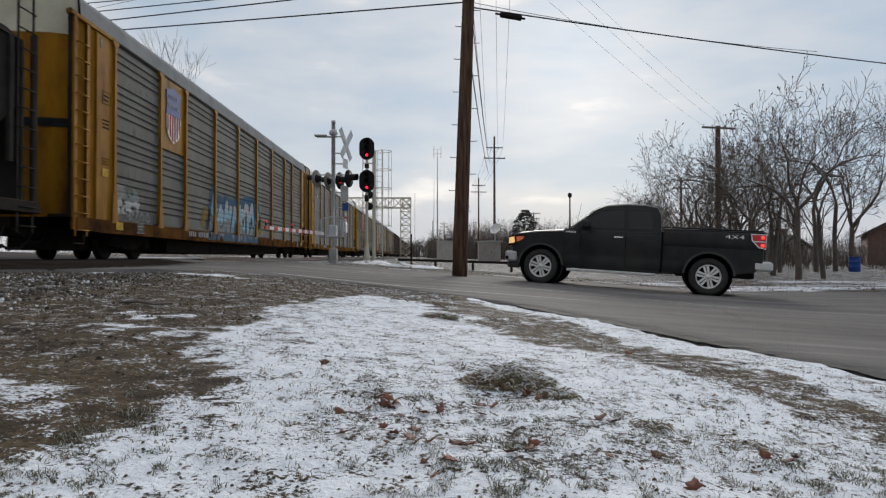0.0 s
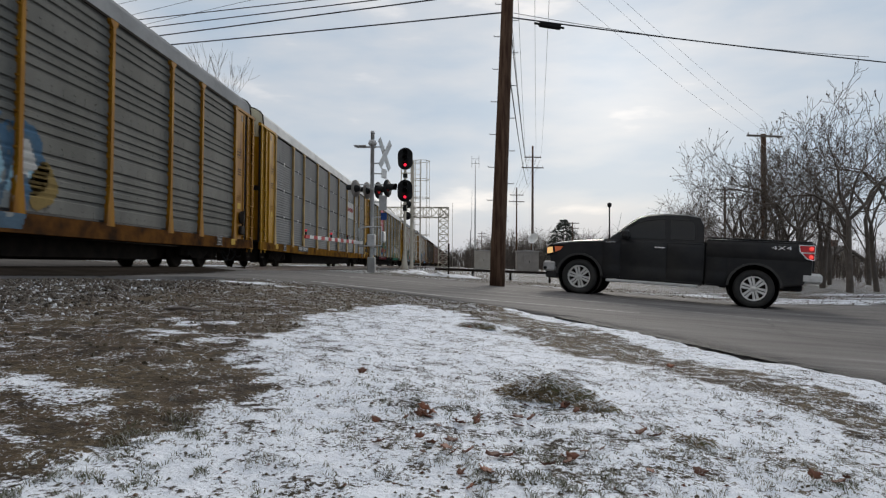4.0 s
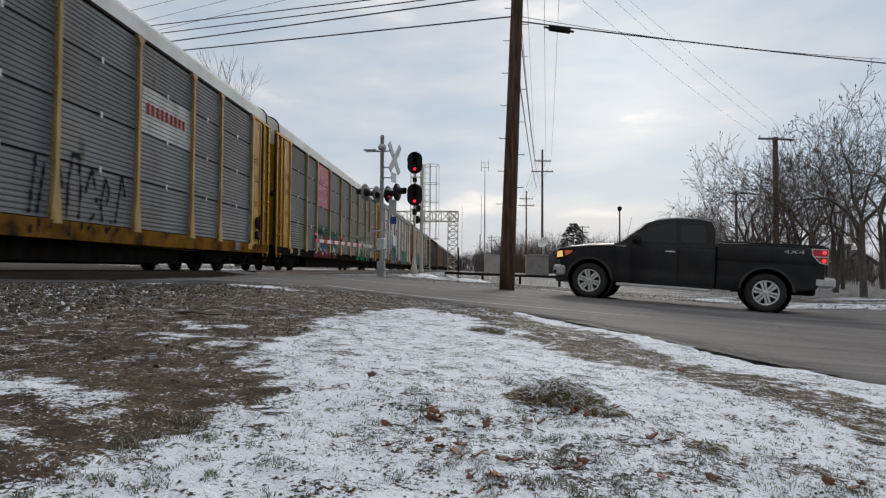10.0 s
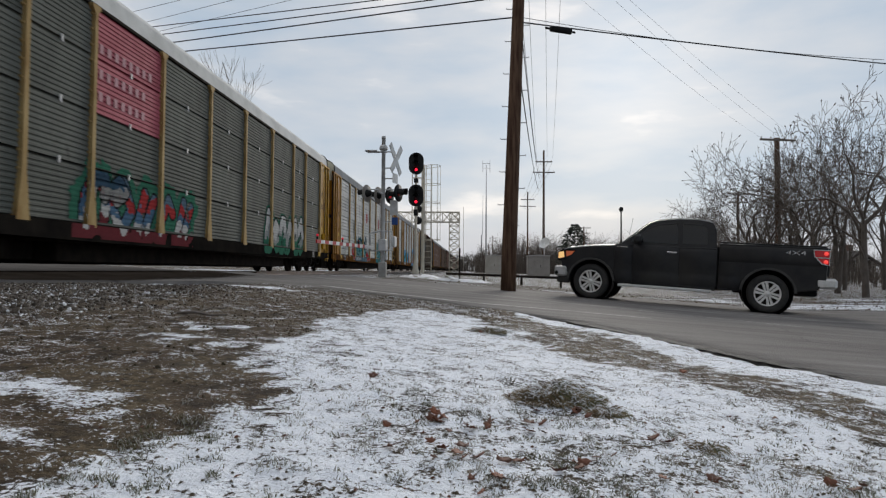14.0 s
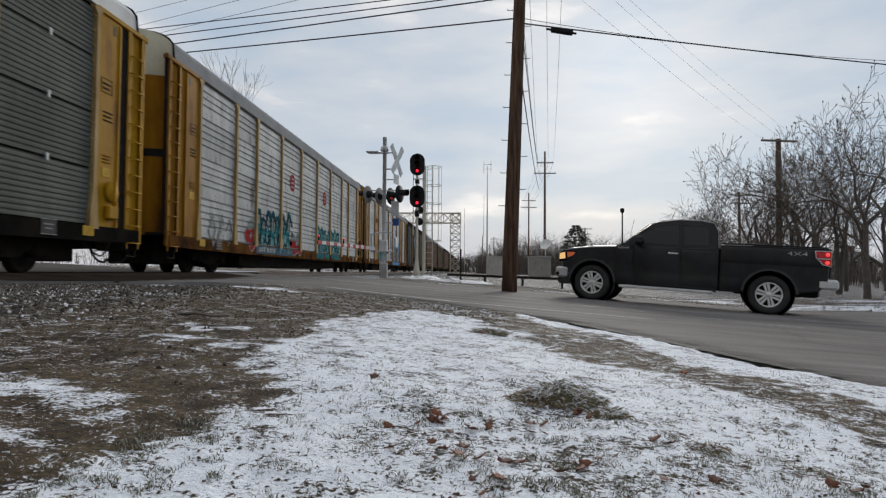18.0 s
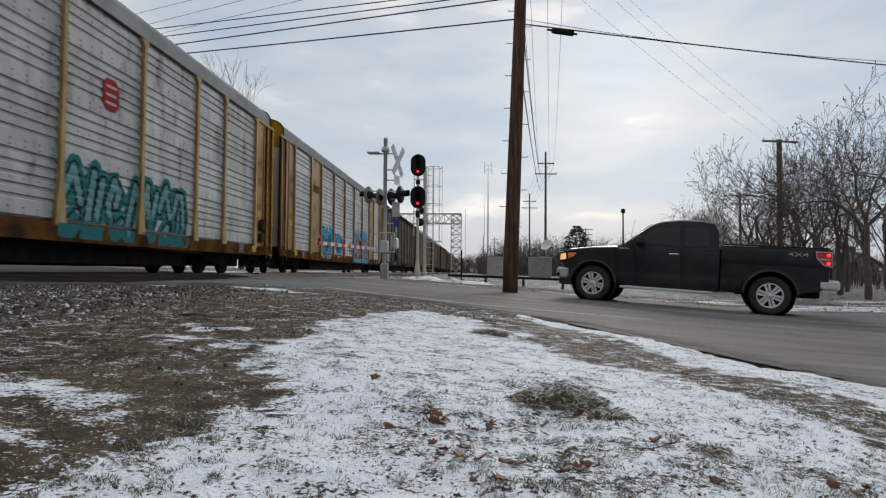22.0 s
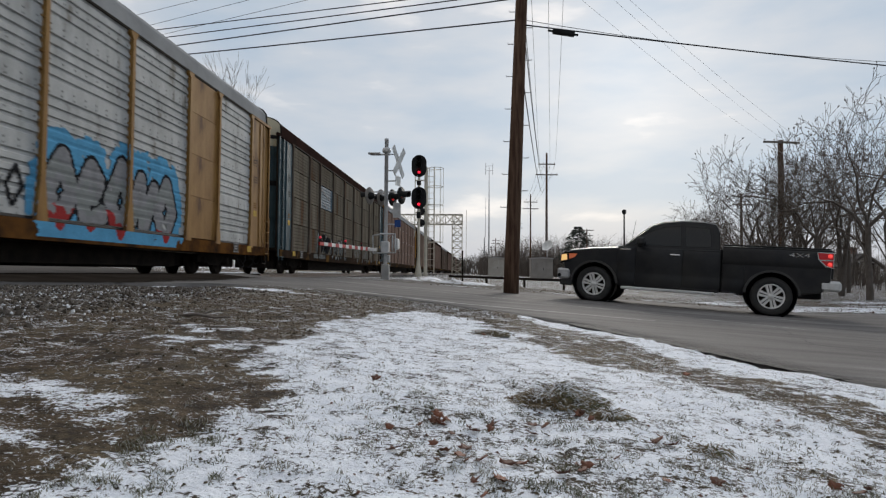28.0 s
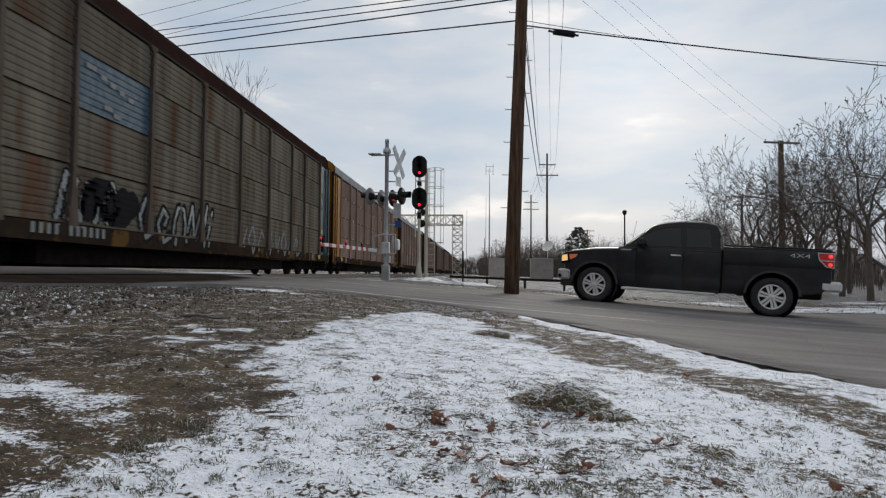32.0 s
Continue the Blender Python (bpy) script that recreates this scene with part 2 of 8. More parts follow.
M["blue_grey"] = material("blue_grey_paint", (0.070, 0.112, 0.130), (0.042, 0.066, 0.080), 1.2, 0.6, bump=0.1, spec=0.03)
M["hopper"] = material("dark_grey_car_paint", (0.034, 0.030, 0.028), (0.056, 0.050, 0.045), 1.0, 0.7, bump=0.1, spec=0.0)
M["pink"] = material("faded_red_paint", (0.44, 0.125, 0.155), (0.37, 0.10, 0.125), 2, 0.6, bump=0.05, spec=0.03)
M["panel_green"] = material("green_tinged_grey_steel", (0.104, 0.109, 0.097), (0.155, 0.160, 0.142), 0.9, 0.8, 0.0, bump=0.1, vary=0.10, third=(0.044, 0.042, 0.036), stretch=(1, 1, 0.45), spec=0.06)
M["blue"] = material("faded_blue_paint", (0.030, 0.070, 0.25), (0.05, 0.10, 0.28), 3, 0.6, bump=0.05, spec=0.03)
M["sign_blue"] = material("weathered_blue_sign", (0.040, 0.085, 0.13), (0.10, 0.14, 0.17), 4, 0.6, bump=0.05, spec=0.03)


def spray(name, colour):
    """Old spray paint: patchy, dusty, thin in places."""
    return material(name, colour, tuple(c * 0.8 + 0.004 for c in colour), 3.0, 0.9, bump=0.05, fine=25, third=tuple(c * 0.6 + 0.008 for c in colour), spec=0.0)


M["spray_white"] = spray("white_spray_paint", (0.46, 0.46, 0.45))
M["spray_pale"] = spray("pale_spray_paint", (0.26, 0.275, 0.27))
M["spray_black"] = spray("black_spray_paint", (0.022, 0.022, 0.024))
M["spray_slate"] = spray("slate_blue_spray_paint", (0.10, 0.15, 0.20))
M["spray_blue"] = spray("blue_spray_paint", (0.080, 0.145, 0.225))
M["spray_green"] = spray("green_spray_paint", (0.045, 0.15, 0.10))
M["spray_teal"] = spray("teal_spray_paint", (0.040, 0.175, 0.19))
M["spray_dark_teal"] = spray("dark_teal_spray_paint", (0.03, 0.09, 0.11))
M["spray_aqua"] = spray("pale_aqua_spray_paint", (0.16, 0.33, 0.34))
M["spray_cyan"] = spray("cyan_spray_paint", (0.07, 0.32, 0.48))
M["spray_sky"] = spray("sky_blue_spray_paint", (0.12, 0.36, 0.58))
M["spray_ice"] = spray("ice_blue_spray_paint", (0.30, 0.48, 0.58))
M["spray_rose"] = spray("pale_rose_spray_paint", (0.60, 0.36, 0.38))
M["spray_pink"] = spray("pink_spray_paint", (0.50, 0.13, 0.26))
M["spray_red"] = spray("red_spray_paint", (0.34, 0.045, 0.045))
M["spray_maroon"] = spray("maroon_spray_paint", (0.14, 0.035, 0.04))
M["spray_grey"] = spray("grey_spray_paint", (0.27, 0.27, 0.28))
M["spray_ochre"] = spray("ochre_spray_paint", (0.26, 0.19, 0.08))


# ---- mesh building ----
class Geo:
    """Collects vertices and faces of one mesh."""

    def __init__(self):
        self.v, self.f, self.s = [], [], []

    def add(self, verts, faces, smooth=False):
        k = len(self.v)
        self.v.extend(tuple(p) for p in verts)
        self.f.extend(tuple(k + i for i in q) for q in faces)
        self.s.extend([smooth] * len(faces))
        return self

    def box(self, x0, x1, y0, y1, z0, z1, c=0.0, m=None):
        """A box with its edges cut off by c."""
        lo, hi = (x0, y0, z0), (x1, y1, z1)
        c = min(c, 0.45 * min(hi[i] - lo[i] for i in range(3)))
        if c <= 0:
            vs = [(x, y, z) for x in (x0, x1) for y in (y0, y1) for z in (z0, z1)]
            fs = [(0, 1, 3, 2), (4, 6, 7, 5), (0, 4, 5, 1), (2, 3, 7, 6), (0, 2, 6, 4), (1, 5, 7, 3)]
        else:
            vs, idx = [], {}
            for a in (0, 1):
                for b in (0, 1):
                    for d in (0, 1):
                        p = [(lo, hi)[s][i] for i, s in enumerate((a, b, d))]
                        for k in range(3):
                            q = list(p)
                            for i, s in enumerate((a, b, d)):
                                if i != k:
                                    q[i] += -c if s else c
                            idx[a, b, d, k] = len(vs)
                            vs.append(q)
            fs = []
            for k in range(3):
                i, j = (k + 1) % 3, (k + 2) % 3
                for s in (0, 1):
                    ring = []
                    for u, w in ((0, 0), (1, 0), (1, 1), (0, 1)):
                        key = [0, 0, 0]
                        key[k], key[i], key[j] = s, u, w
                        ring.append(idx[(*key, k)])
                    fs.append(ring if s else ring[::-1])
                for u in (0, 1):
                    for w in (0, 1):
                        a, b = [0, 0, 0], [0, 0, 0]
                        a[i] = b[i] = u
                        a[j] = b[j] = w
                        b[k] = 1
                        fs.append([idx[(*a, i)], idx[(*b, i)], idx[(*b, j)], idx[(*a, j)]] if u != w else [idx[(*a, j)], idx[(*b, j)], idx[(*b, i)], idx[(*a, i)]])
            for a in (0, 1):
                for b in (0, 1):
                    for d in (0, 1):
                        t = [idx[a, b, d, 0], idx[a, b, d, 1], idx[a, b, d, 2]]
                        fs.append(t if (a + b + d) % 2 else t[::-1])
        if m is not None:
            vs = [m @ Vector(p) for p in vs]
        return self.add(vs, fs)

    def tube(self, pts, radii, n=8, caps=True, smooth=True):
        """A round bar through points, with a radius at each."""
        pts = [Vector(p) for p in pts]
        if not hasattr(radii, "__len__"):
            radii = [radii] * len(pts)
        vs, fs = [], []
        side = None
        for i, p in enumerate(pts):
            d = (pts[min(i + 1, len(pts) - 1)] - pts[max(i - 1, 0)]).normalized()
            if side is None:
                side = d.orthogonal().normalized()
            else:
                side = (side - d * side.dot(d))
                side = side.normalized() if side.length > 1e-6 else d.orthogonal().normalized()
            up = d.cross(side)
            for k in range(n):
                a = 2 * math.pi * k / n
                vs.append(p + (side * math.cos(a) + up * math.sin(a)) * radii[i])
        for i in range(len(pts) - 1):
            for k in range(n):
                a, b = i * n + k, i * n + (k + 1) % n
                fs.append((a, b, b + n, a + n))
        self.add(vs, fs, smooth)
        if caps:
            k = len(self.v) - len(vs)
            self.f.append(tuple(range(k + n - 1, k - 1, -1)))
            self.f.append(tuple(range(len(self.v) - n, len(self.v))))
            self.s += [False, False]
        return self

    def prism(self, outline, axis, a, b):
        """A flat outline (pairs) swept along axis 0, 1 or 2 from a to b."""
        def put(p, d):
            q = [p[0], p[1]]
            q.insert(axis, d)
            return q
        n = len(outline)
        vs = [put(p, a) for p in outline] + [put(p, b) for p in outline]
        fs = [tuple(range(n))[::-1], tuple(range(n, 2 * n))] + [(i, (i + 1) % n, n + (i + 1) % n, n + i) for i in range(n)]
        return self.add(vs, fs)

    def lathe(self, profile, axis="x", n=24, centre=(0, 0, 0), smooth=True):
        """Turns (radius, along) pairs round an axis."""
        vs, fs = [], []
        for r, h in profile:
            for k in range(n):
                a = 2 * math.pi * k / n
                c, s = r * math.cos(a), r * math.sin(a)
                q = {"x": (h, c, s), "y": (c, h, s), "z": (c, s, h)}[axis]
                vs.append([q[i] + centre[i] for i in range(3)])
        for i in range(len(profile) - 1):
            for k in range(n):
                a, b = i * n + k, i * n + (k + 1) % n
                fs.append((a, b, b + n, a + n))
        return self.add(vs, fs, smooth)

    def mesh(self, name, *mats):
        me = bpy.data.meshes.new(name)
        me.from_pydata(self.v, [], self.f)
        me.polygons.foreach_set("use_smooth", self.s)
        for q in mats:
            me.materials.append(q)
        bm = bmesh.new()
        bm.from_mesh(me)
        bmesh.ops.recalc_face_normals(bm, faces=bm.faces)
        bm.to_mesh(me)
        bm.free()
        return me


def thing(name, label, category, group="", kind="", at=None):
    ob = new(name)
    ob.empty_display_size = 0.1
    if at is not None:
        ob.matrix_basis = at
    return tagged(ob, label, category, group, kind)


def part(name, geo, mat, parent, label="", at=None):
    """One mesh object under a thing or a part. geo: a Geo, or a mesh to share."""
    me = geo.mesh(name, mat) if isinstance(geo, Geo) else geo
    ob = new(name, me)
    if mat is not None and me.materials and me.materials[0] != mat:
        ob.material_slots[0].link = "OBJECT"
        ob.material_slots[0].material = mat
    ob.parent = parent
    if at is not None:
        ob.matrix_basis = at
    return tagged(ob, label)


def solid(name, geo, mat, label, category="", group="", kind=""):
    return tagged(new(name, geo.mesh(name, mat)), label, category, group, kind)


# ---- ground ----
# far edge of the asphalt, seen from the crossing to the right
FAR = [(-40, 27.5), (-13, 22.2), (-8, 20.6), (-4, 19.2), (0.2, 17.2), (4, 16.5), (9, 16.6), (14, 18.0), (30, 18.5), (90, 16)]


def far_edge(x):
    for (ax, ay), (bx, by) in zip(FAR, FAR[1:]):
        if ax <= x <= bx:
            return ay + (by - ay) * (x - ax) / (bx - ax)
    return FAR[-1][1]


def ease(a, b, x):
    t = min(1.0, max(0.0, (x - a) / (b - a)))
    return t * t * (3 - 2 * t)


def lie(x, y):
    """Height of the ground: level at the track, falling along the road away from it."""
    z = -0.36 - 0.067 * x
    z = min(z, -0.14)
    z = max(z, -0.88 - 0.003 * max(0.0, x - 8))
    far = ease(24, 60, y)
    if x < -11.4:
        return -0.06 + 0.024 * min(28.0, -11.4 - x)
    z = z * (1 - far) + far * (-0.30 - 0.25 * ease(0, 14, x))
    return z


def track_bed(x, y):
    """The ballast falls a little under the ties away from the crossing."""
    off = 1 - ease(8.6, 10.2, y) * (1 - ease(21.5, 23.5, y))
    return -0.20 * ease(-6.6, -7.4, x) * ease(-13.5, -12.0, x) * off


def ground_z(x, y):
    z = lie(x, y) + track_bed(x, y)
    if -10 < x < 80 and -40 < y < far_edge(x) and edge_gap(x, y) > 0.04:
        z -= 0.05
    near = 1 - ease(9, 18, math.hypot(x, y))
    if near > 0:
        z += near * (0.030 * noise.noise((x * 0.9, y * 0.9, 3.1)) + 0.016 * noise.noise((x * 3.1, y * 3.1, 8.2)) + 0.007 * noise.noise((x * 9, y * 9, 1.2)))
    return z


def spaced(stops):
    """Grid lines from (start, step) pairs up to the last start."""
    out = []
    for (a, s), (b, _) in zip(stops, stops[1:]):
        k = max(1, round((b - a) / s))
        out += [a + (b - a) * i / k for i in range(k)]
    return out + [stops[-1][0]]


EDGE = [(-9.2, 8.3), (-6.0, 8.4), (-4.21, 8.68), (-3.75, 9.33), (-3.04, 9.83), (-2.09, 9.58), (-1.14, 8.99), (0.12, 7.53), (0.9, 6.45), (1.39, 5.17), (1.75, 4.06), (2.06, 3.31), (2.5, 1.5), (2.9, -3.0), (3.0, -40.0)]


def edge_gap(x, y):
    """Signed distance to the road's near edge, positive on the road."""
    best, sign = 1e9, 1
    for (ax, ay), (bx, by) in zip(EDGE, EDGE[1:]):
        dx, dy = bx - ax, by - ay
        t = min(1, max(0, ((x - ax) * dx + (y - ay) * dy) / (dx * dx + dy * dy)))
        d = math.hypot(x - ax - dx * t, y - ay - dy * t)
        if d < best - 1e-9:
            best, sign = d, (1 if dx * (y - ay) - dy * (x - ax) > 0 else -1)
    return best * sign


def inside(poly, x, y):
    hit = False
    for (ax, ay), (bx, by) in zip(poly, poly[1:] + poly[:1]):
        if (ay > y) != (by > y) and x < (bx - ax) * (y - ay) / (by - ay) + ax:
            hit = not hit
    return hit


SNOW_LEFT = [(-0.84, -3.0), (-0.88, 1.15), (-0.78, 1.34), (-0.70, 1.51), (-0.56, 1.80), (-0.58, 2.04), (-0.84, 2.27), (-1.0, 2.75), (-0.96, 3.72), (-1.0, 4.3), (-1.1, 4.9), (-0.85, 6.27), (-0.51, 6.93), (0.1, 6.6)]
STRIP = [(-0.9, 7.3), (-0.49, 6.74), (0.26, 5.08), (0.53, 3.84), (0.88, 3.27), (1.1, 2.78), (1.23, 2.36), (1.5, 1.2), (1.75, 1.2), (1.62, 2.5), (1.44, 3.19), (1.22, 3.87), (1.05, 5.2), (0.55, 6.3), (-0.28, 7.55)]
PATCHES = [(-1.30, 1.80, 0.24, 0.13), (-1.5, 3.62, 0.20, 0.07), (-1.36, 3.05, 0.22, 0.08), (-0.98, 4.4, 0.12, 0.35), (-1.02, 1.42, 0.10, 0.05), (-0.62, 1.72, 0.06, 0.04), (-1.15, 1.33, 0.10, 0.03), (-3.6, 8.5, 0.9, 0.25), (-2.6, 8.3, 0.7, 0.10)]


def snow_cover(x, y):
    """How likely snow lies here, 0 to 1."""
    e = edge_gap(x, y) if y < 26 and abs(x) < 16 else (1 if x > 2.5 else -1)
    if y > 17 or x < -12.5 or x > 9:
        if 15 < y < 25 and -3 < x < 30:
            lie_long = noise.noise((x * 0.22, y * 1.3, 3.0)) + 0.5 * noise.noise((x * 0.7, y * 2.9, 8.0))
            return 0.14 + 0.52 * ease(-0.15, 0.35, lie_long + (0.16 if x > 7.5 else -0.28)) if far_edge(x) + 0.4 < y else 0.18
        if x > 8 and y > 25:
            return 0.36
        if x < -13.5:
            return 0.22 + 0.5 * ease(0.05, 0.40, noise.noise((x * 0.10, y * 0.35, 6.0)))
        return 0.37 if x > 2 else 0.34
    if -0.16 + 0.06 * noise.noise((x * 2.2, y * 2.2, 1.0)) < e < 0.4 and x > 0.4:
        return 0.74
    if inside(STRIP, x, y):
        return 0.335
    if inside(SNOW_LEFT + [(4, 6.6), (4, -3)], x, y):
        if edge_gap(x, y) < 0 and y > 7.2 - 0.9 * x:
            return 0.30
        inner = min(1.0, max(0.0, (x + 1.2) / 0.7))
        return 0.60 + 0.10 * inner - 0.10 * math.exp(-((x - 0.14) / 0.34) ** 2 - ((y - 1.75) / 0.30) ** 2) - 0.07 * math.exp(-((x - 0.45) / 0.4) ** 2 - ((y - 1.55) / 0.25) ** 2)
    for px, py, rx, ry in PATCHES:
        d = math.hypot((x - px) / rx, (y - py) / ry)
        if d < 1.3:
            return 0.70 - 0.25 * max(0.0, d - 0.6)
    return 0.30 if stone_cover(x, y) > 0.6 and y < 8 else 0.235


def stone_cover(x, y):
    """Ballast and road gravel, 0 to 1."""
    if y > 24:
        return 0.8 if -13.5 < x < -2.0 else 0.0
    if y > far_edge(x) - 0.3 and -1.5 < x < 12:
        return 0.75
    a = ease(-2.1, -3.4, x + 0.10 * (y - 5))
    return max(a, 0.8 * ease(-1.2, -0.4, edge_gap(x, y)) if x < 0.2 else 0.0)


def build_ground():
    xs = spaced([(-3000, 900), (-300, 60), (-60, 8), (-20, 0.9), (-12, 0.45), (-5.5, 0.12), (-2.2, 0.055), (2.4, 0.12), (4.0, 0.6), (12, 2.0), (30, 8), (90, 60), (400, 800), (3000, 1)])
    ys = spaced([(-200, 60), (-20, 4), (-2, 0.6), (0.7, 0.045), (4.0, 0.07), (7.5, 0.14), (11, 0.5), (25, 2.0), (60, 10), (160, 60), (600, 700), (4000, 1)])
    nx = len(xs)
    verts = [(x, y, ground_z(x, y)) for y in ys for x in xs]
    faces = [(j * nx + i, j * nx + i + 1, (j + 1) * nx + i + 1, (j + 1) * nx + i) for j in range(len(ys) - 1) for i in range(nx - 1)]
    me = bpy.data.meshes.new("ground")
    me.from_pydata(verts, [], faces)
    me.polygons.foreach_set("use_smooth", [True] * len(faces))
    a = me.attributes.new("snow", "FLOAT", "POINT")
    a.data.foreach_set("value", [snow_cover(v[0] + 0.12 * noise.noise((v[0] * 5, v[1] * 3, 7.7)) + 0.12 * noise.noise((v[0] * 13, v[1] * 7, 1.7)), v[1] + 0.22 * noise.noise((v[0] * 5, v[1] * 3, 2.7)) + 0.2 * noise.noise((v[0] * 13, v[1] * 7, 4.7))) if abs(v[0]) < 12 and v[1] < 15 else snow_cover(v[0], v[1]) for v in verts])
    b = me.attributes.new("stone", "FLOAT", "POINT")
    b.data.foreach_set("value", [stone_cover(v[0], v[1]) for v in verts])
    m = bpy.data.materials.new("snowy_ground")
    m.use_nodes = True
    n, l = m.node_tree.nodes, m.node_tree.links
    p = n["Principled BSDF"]
    co = n.new("ShaderNodeTexCoord")

    def tex(scale, detail=5.0, rough=0.6):
        t = n.new("ShaderNodeTexNoise")
        t.inputs["Scale"].default_value, t.inputs["Detail"].default_value, t.inputs["Roughness"].default_value = scale, detail, rough
        l.new(co.outputs["Object"], t.inputs["Vector"])
        return t.outputs["Fac"]

    def ramp(fac, *stops):
        r = n.new("ShaderNodeValToRGB")
        c = r.color_ramp
        c.elements[0].position, c.elements[0].color = stops[0][0], (*stops[0][1], 1)
        c.elements[1].position, c.elements[1].color = stops[-1][0], (*stops[-1][1], 1)
        for q, col in stops[1:-1]:
            c.elements.new(q).color = (*col, 1)
        l.new(fac, r.inputs["Fac"])
        return r.outputs["Color"]

    def mix(f, a, b, kind="MIX"):
        q = n.new("ShaderNodeMix")
        q.data_type, q.blend_type = "RGBA", kind
        if hasattr(f, "links"):
            l.new(f, q.inputs["Factor"])
        else:
            q.inputs["Factor"].default_value = f
        l.new(a, q.inputs["A"])
        l.new(b, q.inputs["B"])
        return q.outputs["Result"]

    def calc(op, a, b=None, clamp=False):
        q = n.new("ShaderNodeMath")
        q.operation, q.use_clamp = op, clamp
        for i, v in enumerate((a, b)):
            if v is None:
                continue
            if hasattr(v, "links"):
                l.new(v, q.inputs[i])
            else:
                q.inputs[i].default_value = v
        return q.outputs[0]

    mud = ramp(tex(9, 10, 0.78), (0.40, (0.017, 0.011, 0.006)), (0.5, (0.056, 0.037, 0.021)), (0.61, (0.118, 0.083, 0.050)))
    turf = ramp(tex(28, 8, 0.8), (0.40, (0.022, 0.015, 0.008)), (0.5, (0.074, 0.053, 0.029)), (0.62, (0.165, 0.124, 0.074)))
    vor = n.new("ShaderNodeTexVoronoi")
    vor.inputs["Scale"].default_value = 34
    l.new(co.outputs["Object"], vor.inputs["Vector"])
    sep = n.new("ShaderNodeSeparateColor")
    l.new(vor.outputs["Color"], sep.inputs[0])
    grav = mix(1.0, ramp(sep.outputs[0], (0.0, (0.040, 0.031, 0.023)), (0.6, (0.118, 0.095, 0.072)), (1.0, (0.27, 0.24, 0.205))), ramp(vor.outputs["Distance"], (0.0, (1, 1, 1)), (0.75, (0.25, 0.25, 0.25))), "MULTIPLY")
    at_s, at_g = n.new("ShaderNodeAttribute"), n.new("ShaderNodeAttribute")
    at_s.attribute_name, at_g.attribute_name = "snow", "stone"
    soil = mix(ramp(tex(1.6, 6), (0.45, (0, 0, 0)), (0.56, (1, 1, 1))), mud, turf)
    gmask = calc("GREATER_THAN", calc("ADD", at_g.outputs["Fac"], calc("MULTIPLY", calc("SUBTRACT", tex(3.0, 6), 0.5), 1.6)), 0.5)
    soil = mix(gmask, soil, grav)
    white = ramp(tex(14, 5), (0.36, (0.74, 0.775, 0.84)), (0.58, (0.86, 0.89, 0.945)))
    wob = calc("ADD", calc("MULTIPLY", calc("SUBTRACT", tex(3.6, 7, 0.66), 0.5), 0.85), calc("ADD", calc("ADD", calc("MULTIPLY", calc("SUBTRACT", tex(21, 10, 0.85), 0.5), 2.0), calc("MULTIPLY", calc("SUBTRACT", tex(9, 4, 0.6), 0.5), 1.1)), calc("MULTIPLY", calc("SUBTRACT", tex(75, 6, 0.75), 0.5), 2.3)))
    cover = calc("ADD", at_s.outputs["Fac"], wob)
    sm = n.new("ShaderNodeMapRange")
    sm.interpolation_type = "SMOOTHSTEP"
    sm.inputs["From Min"].default_value, sm.inputs["From Max"].default_value = 0.475, 0.525
    l.new(cover, sm.inputs["Value"])
    l.new(mix(sm.outputs["Result"], soil, white), p.inputs["Base Color"])
    p.inputs["Roughness"].default_value = 0.92
    p.inputs["Specular IOR Level"].default_value = 0.25
    bp = n.new("ShaderNodeBump")
    bp.inputs["Strength"].default_value, bp.inputs["Distance"].default_value = 0.7, 0.02
    l.new(calc("ADD", calc("ADD", calc("MULTIPLY", sm.outputs["Result"], 0.5), tex(60, 5)), calc("MULTIPLY", calc("MULTIPLY", vor.outputs["Distance"], gmask), -0.8)), bp.inputs["Height"])
    l.new(bp.outputs["Normal"], p.inputs["Normal"])
    me.materials.append(m)
    return tagged(new("ground", me), "frozen ground with thin patchy snow, mud and gravel", "ground", kind="structure")


build_ground()

def road_z(x, y):
    if x < -4.0:
        return -0.092 + 0.092 * ease(-6.4, -7.75, x)
    return -0.36 - 0.067 * x if x < 7.5 else max(-0.8625 - 0.01 * (x - 7.5), -0.95)


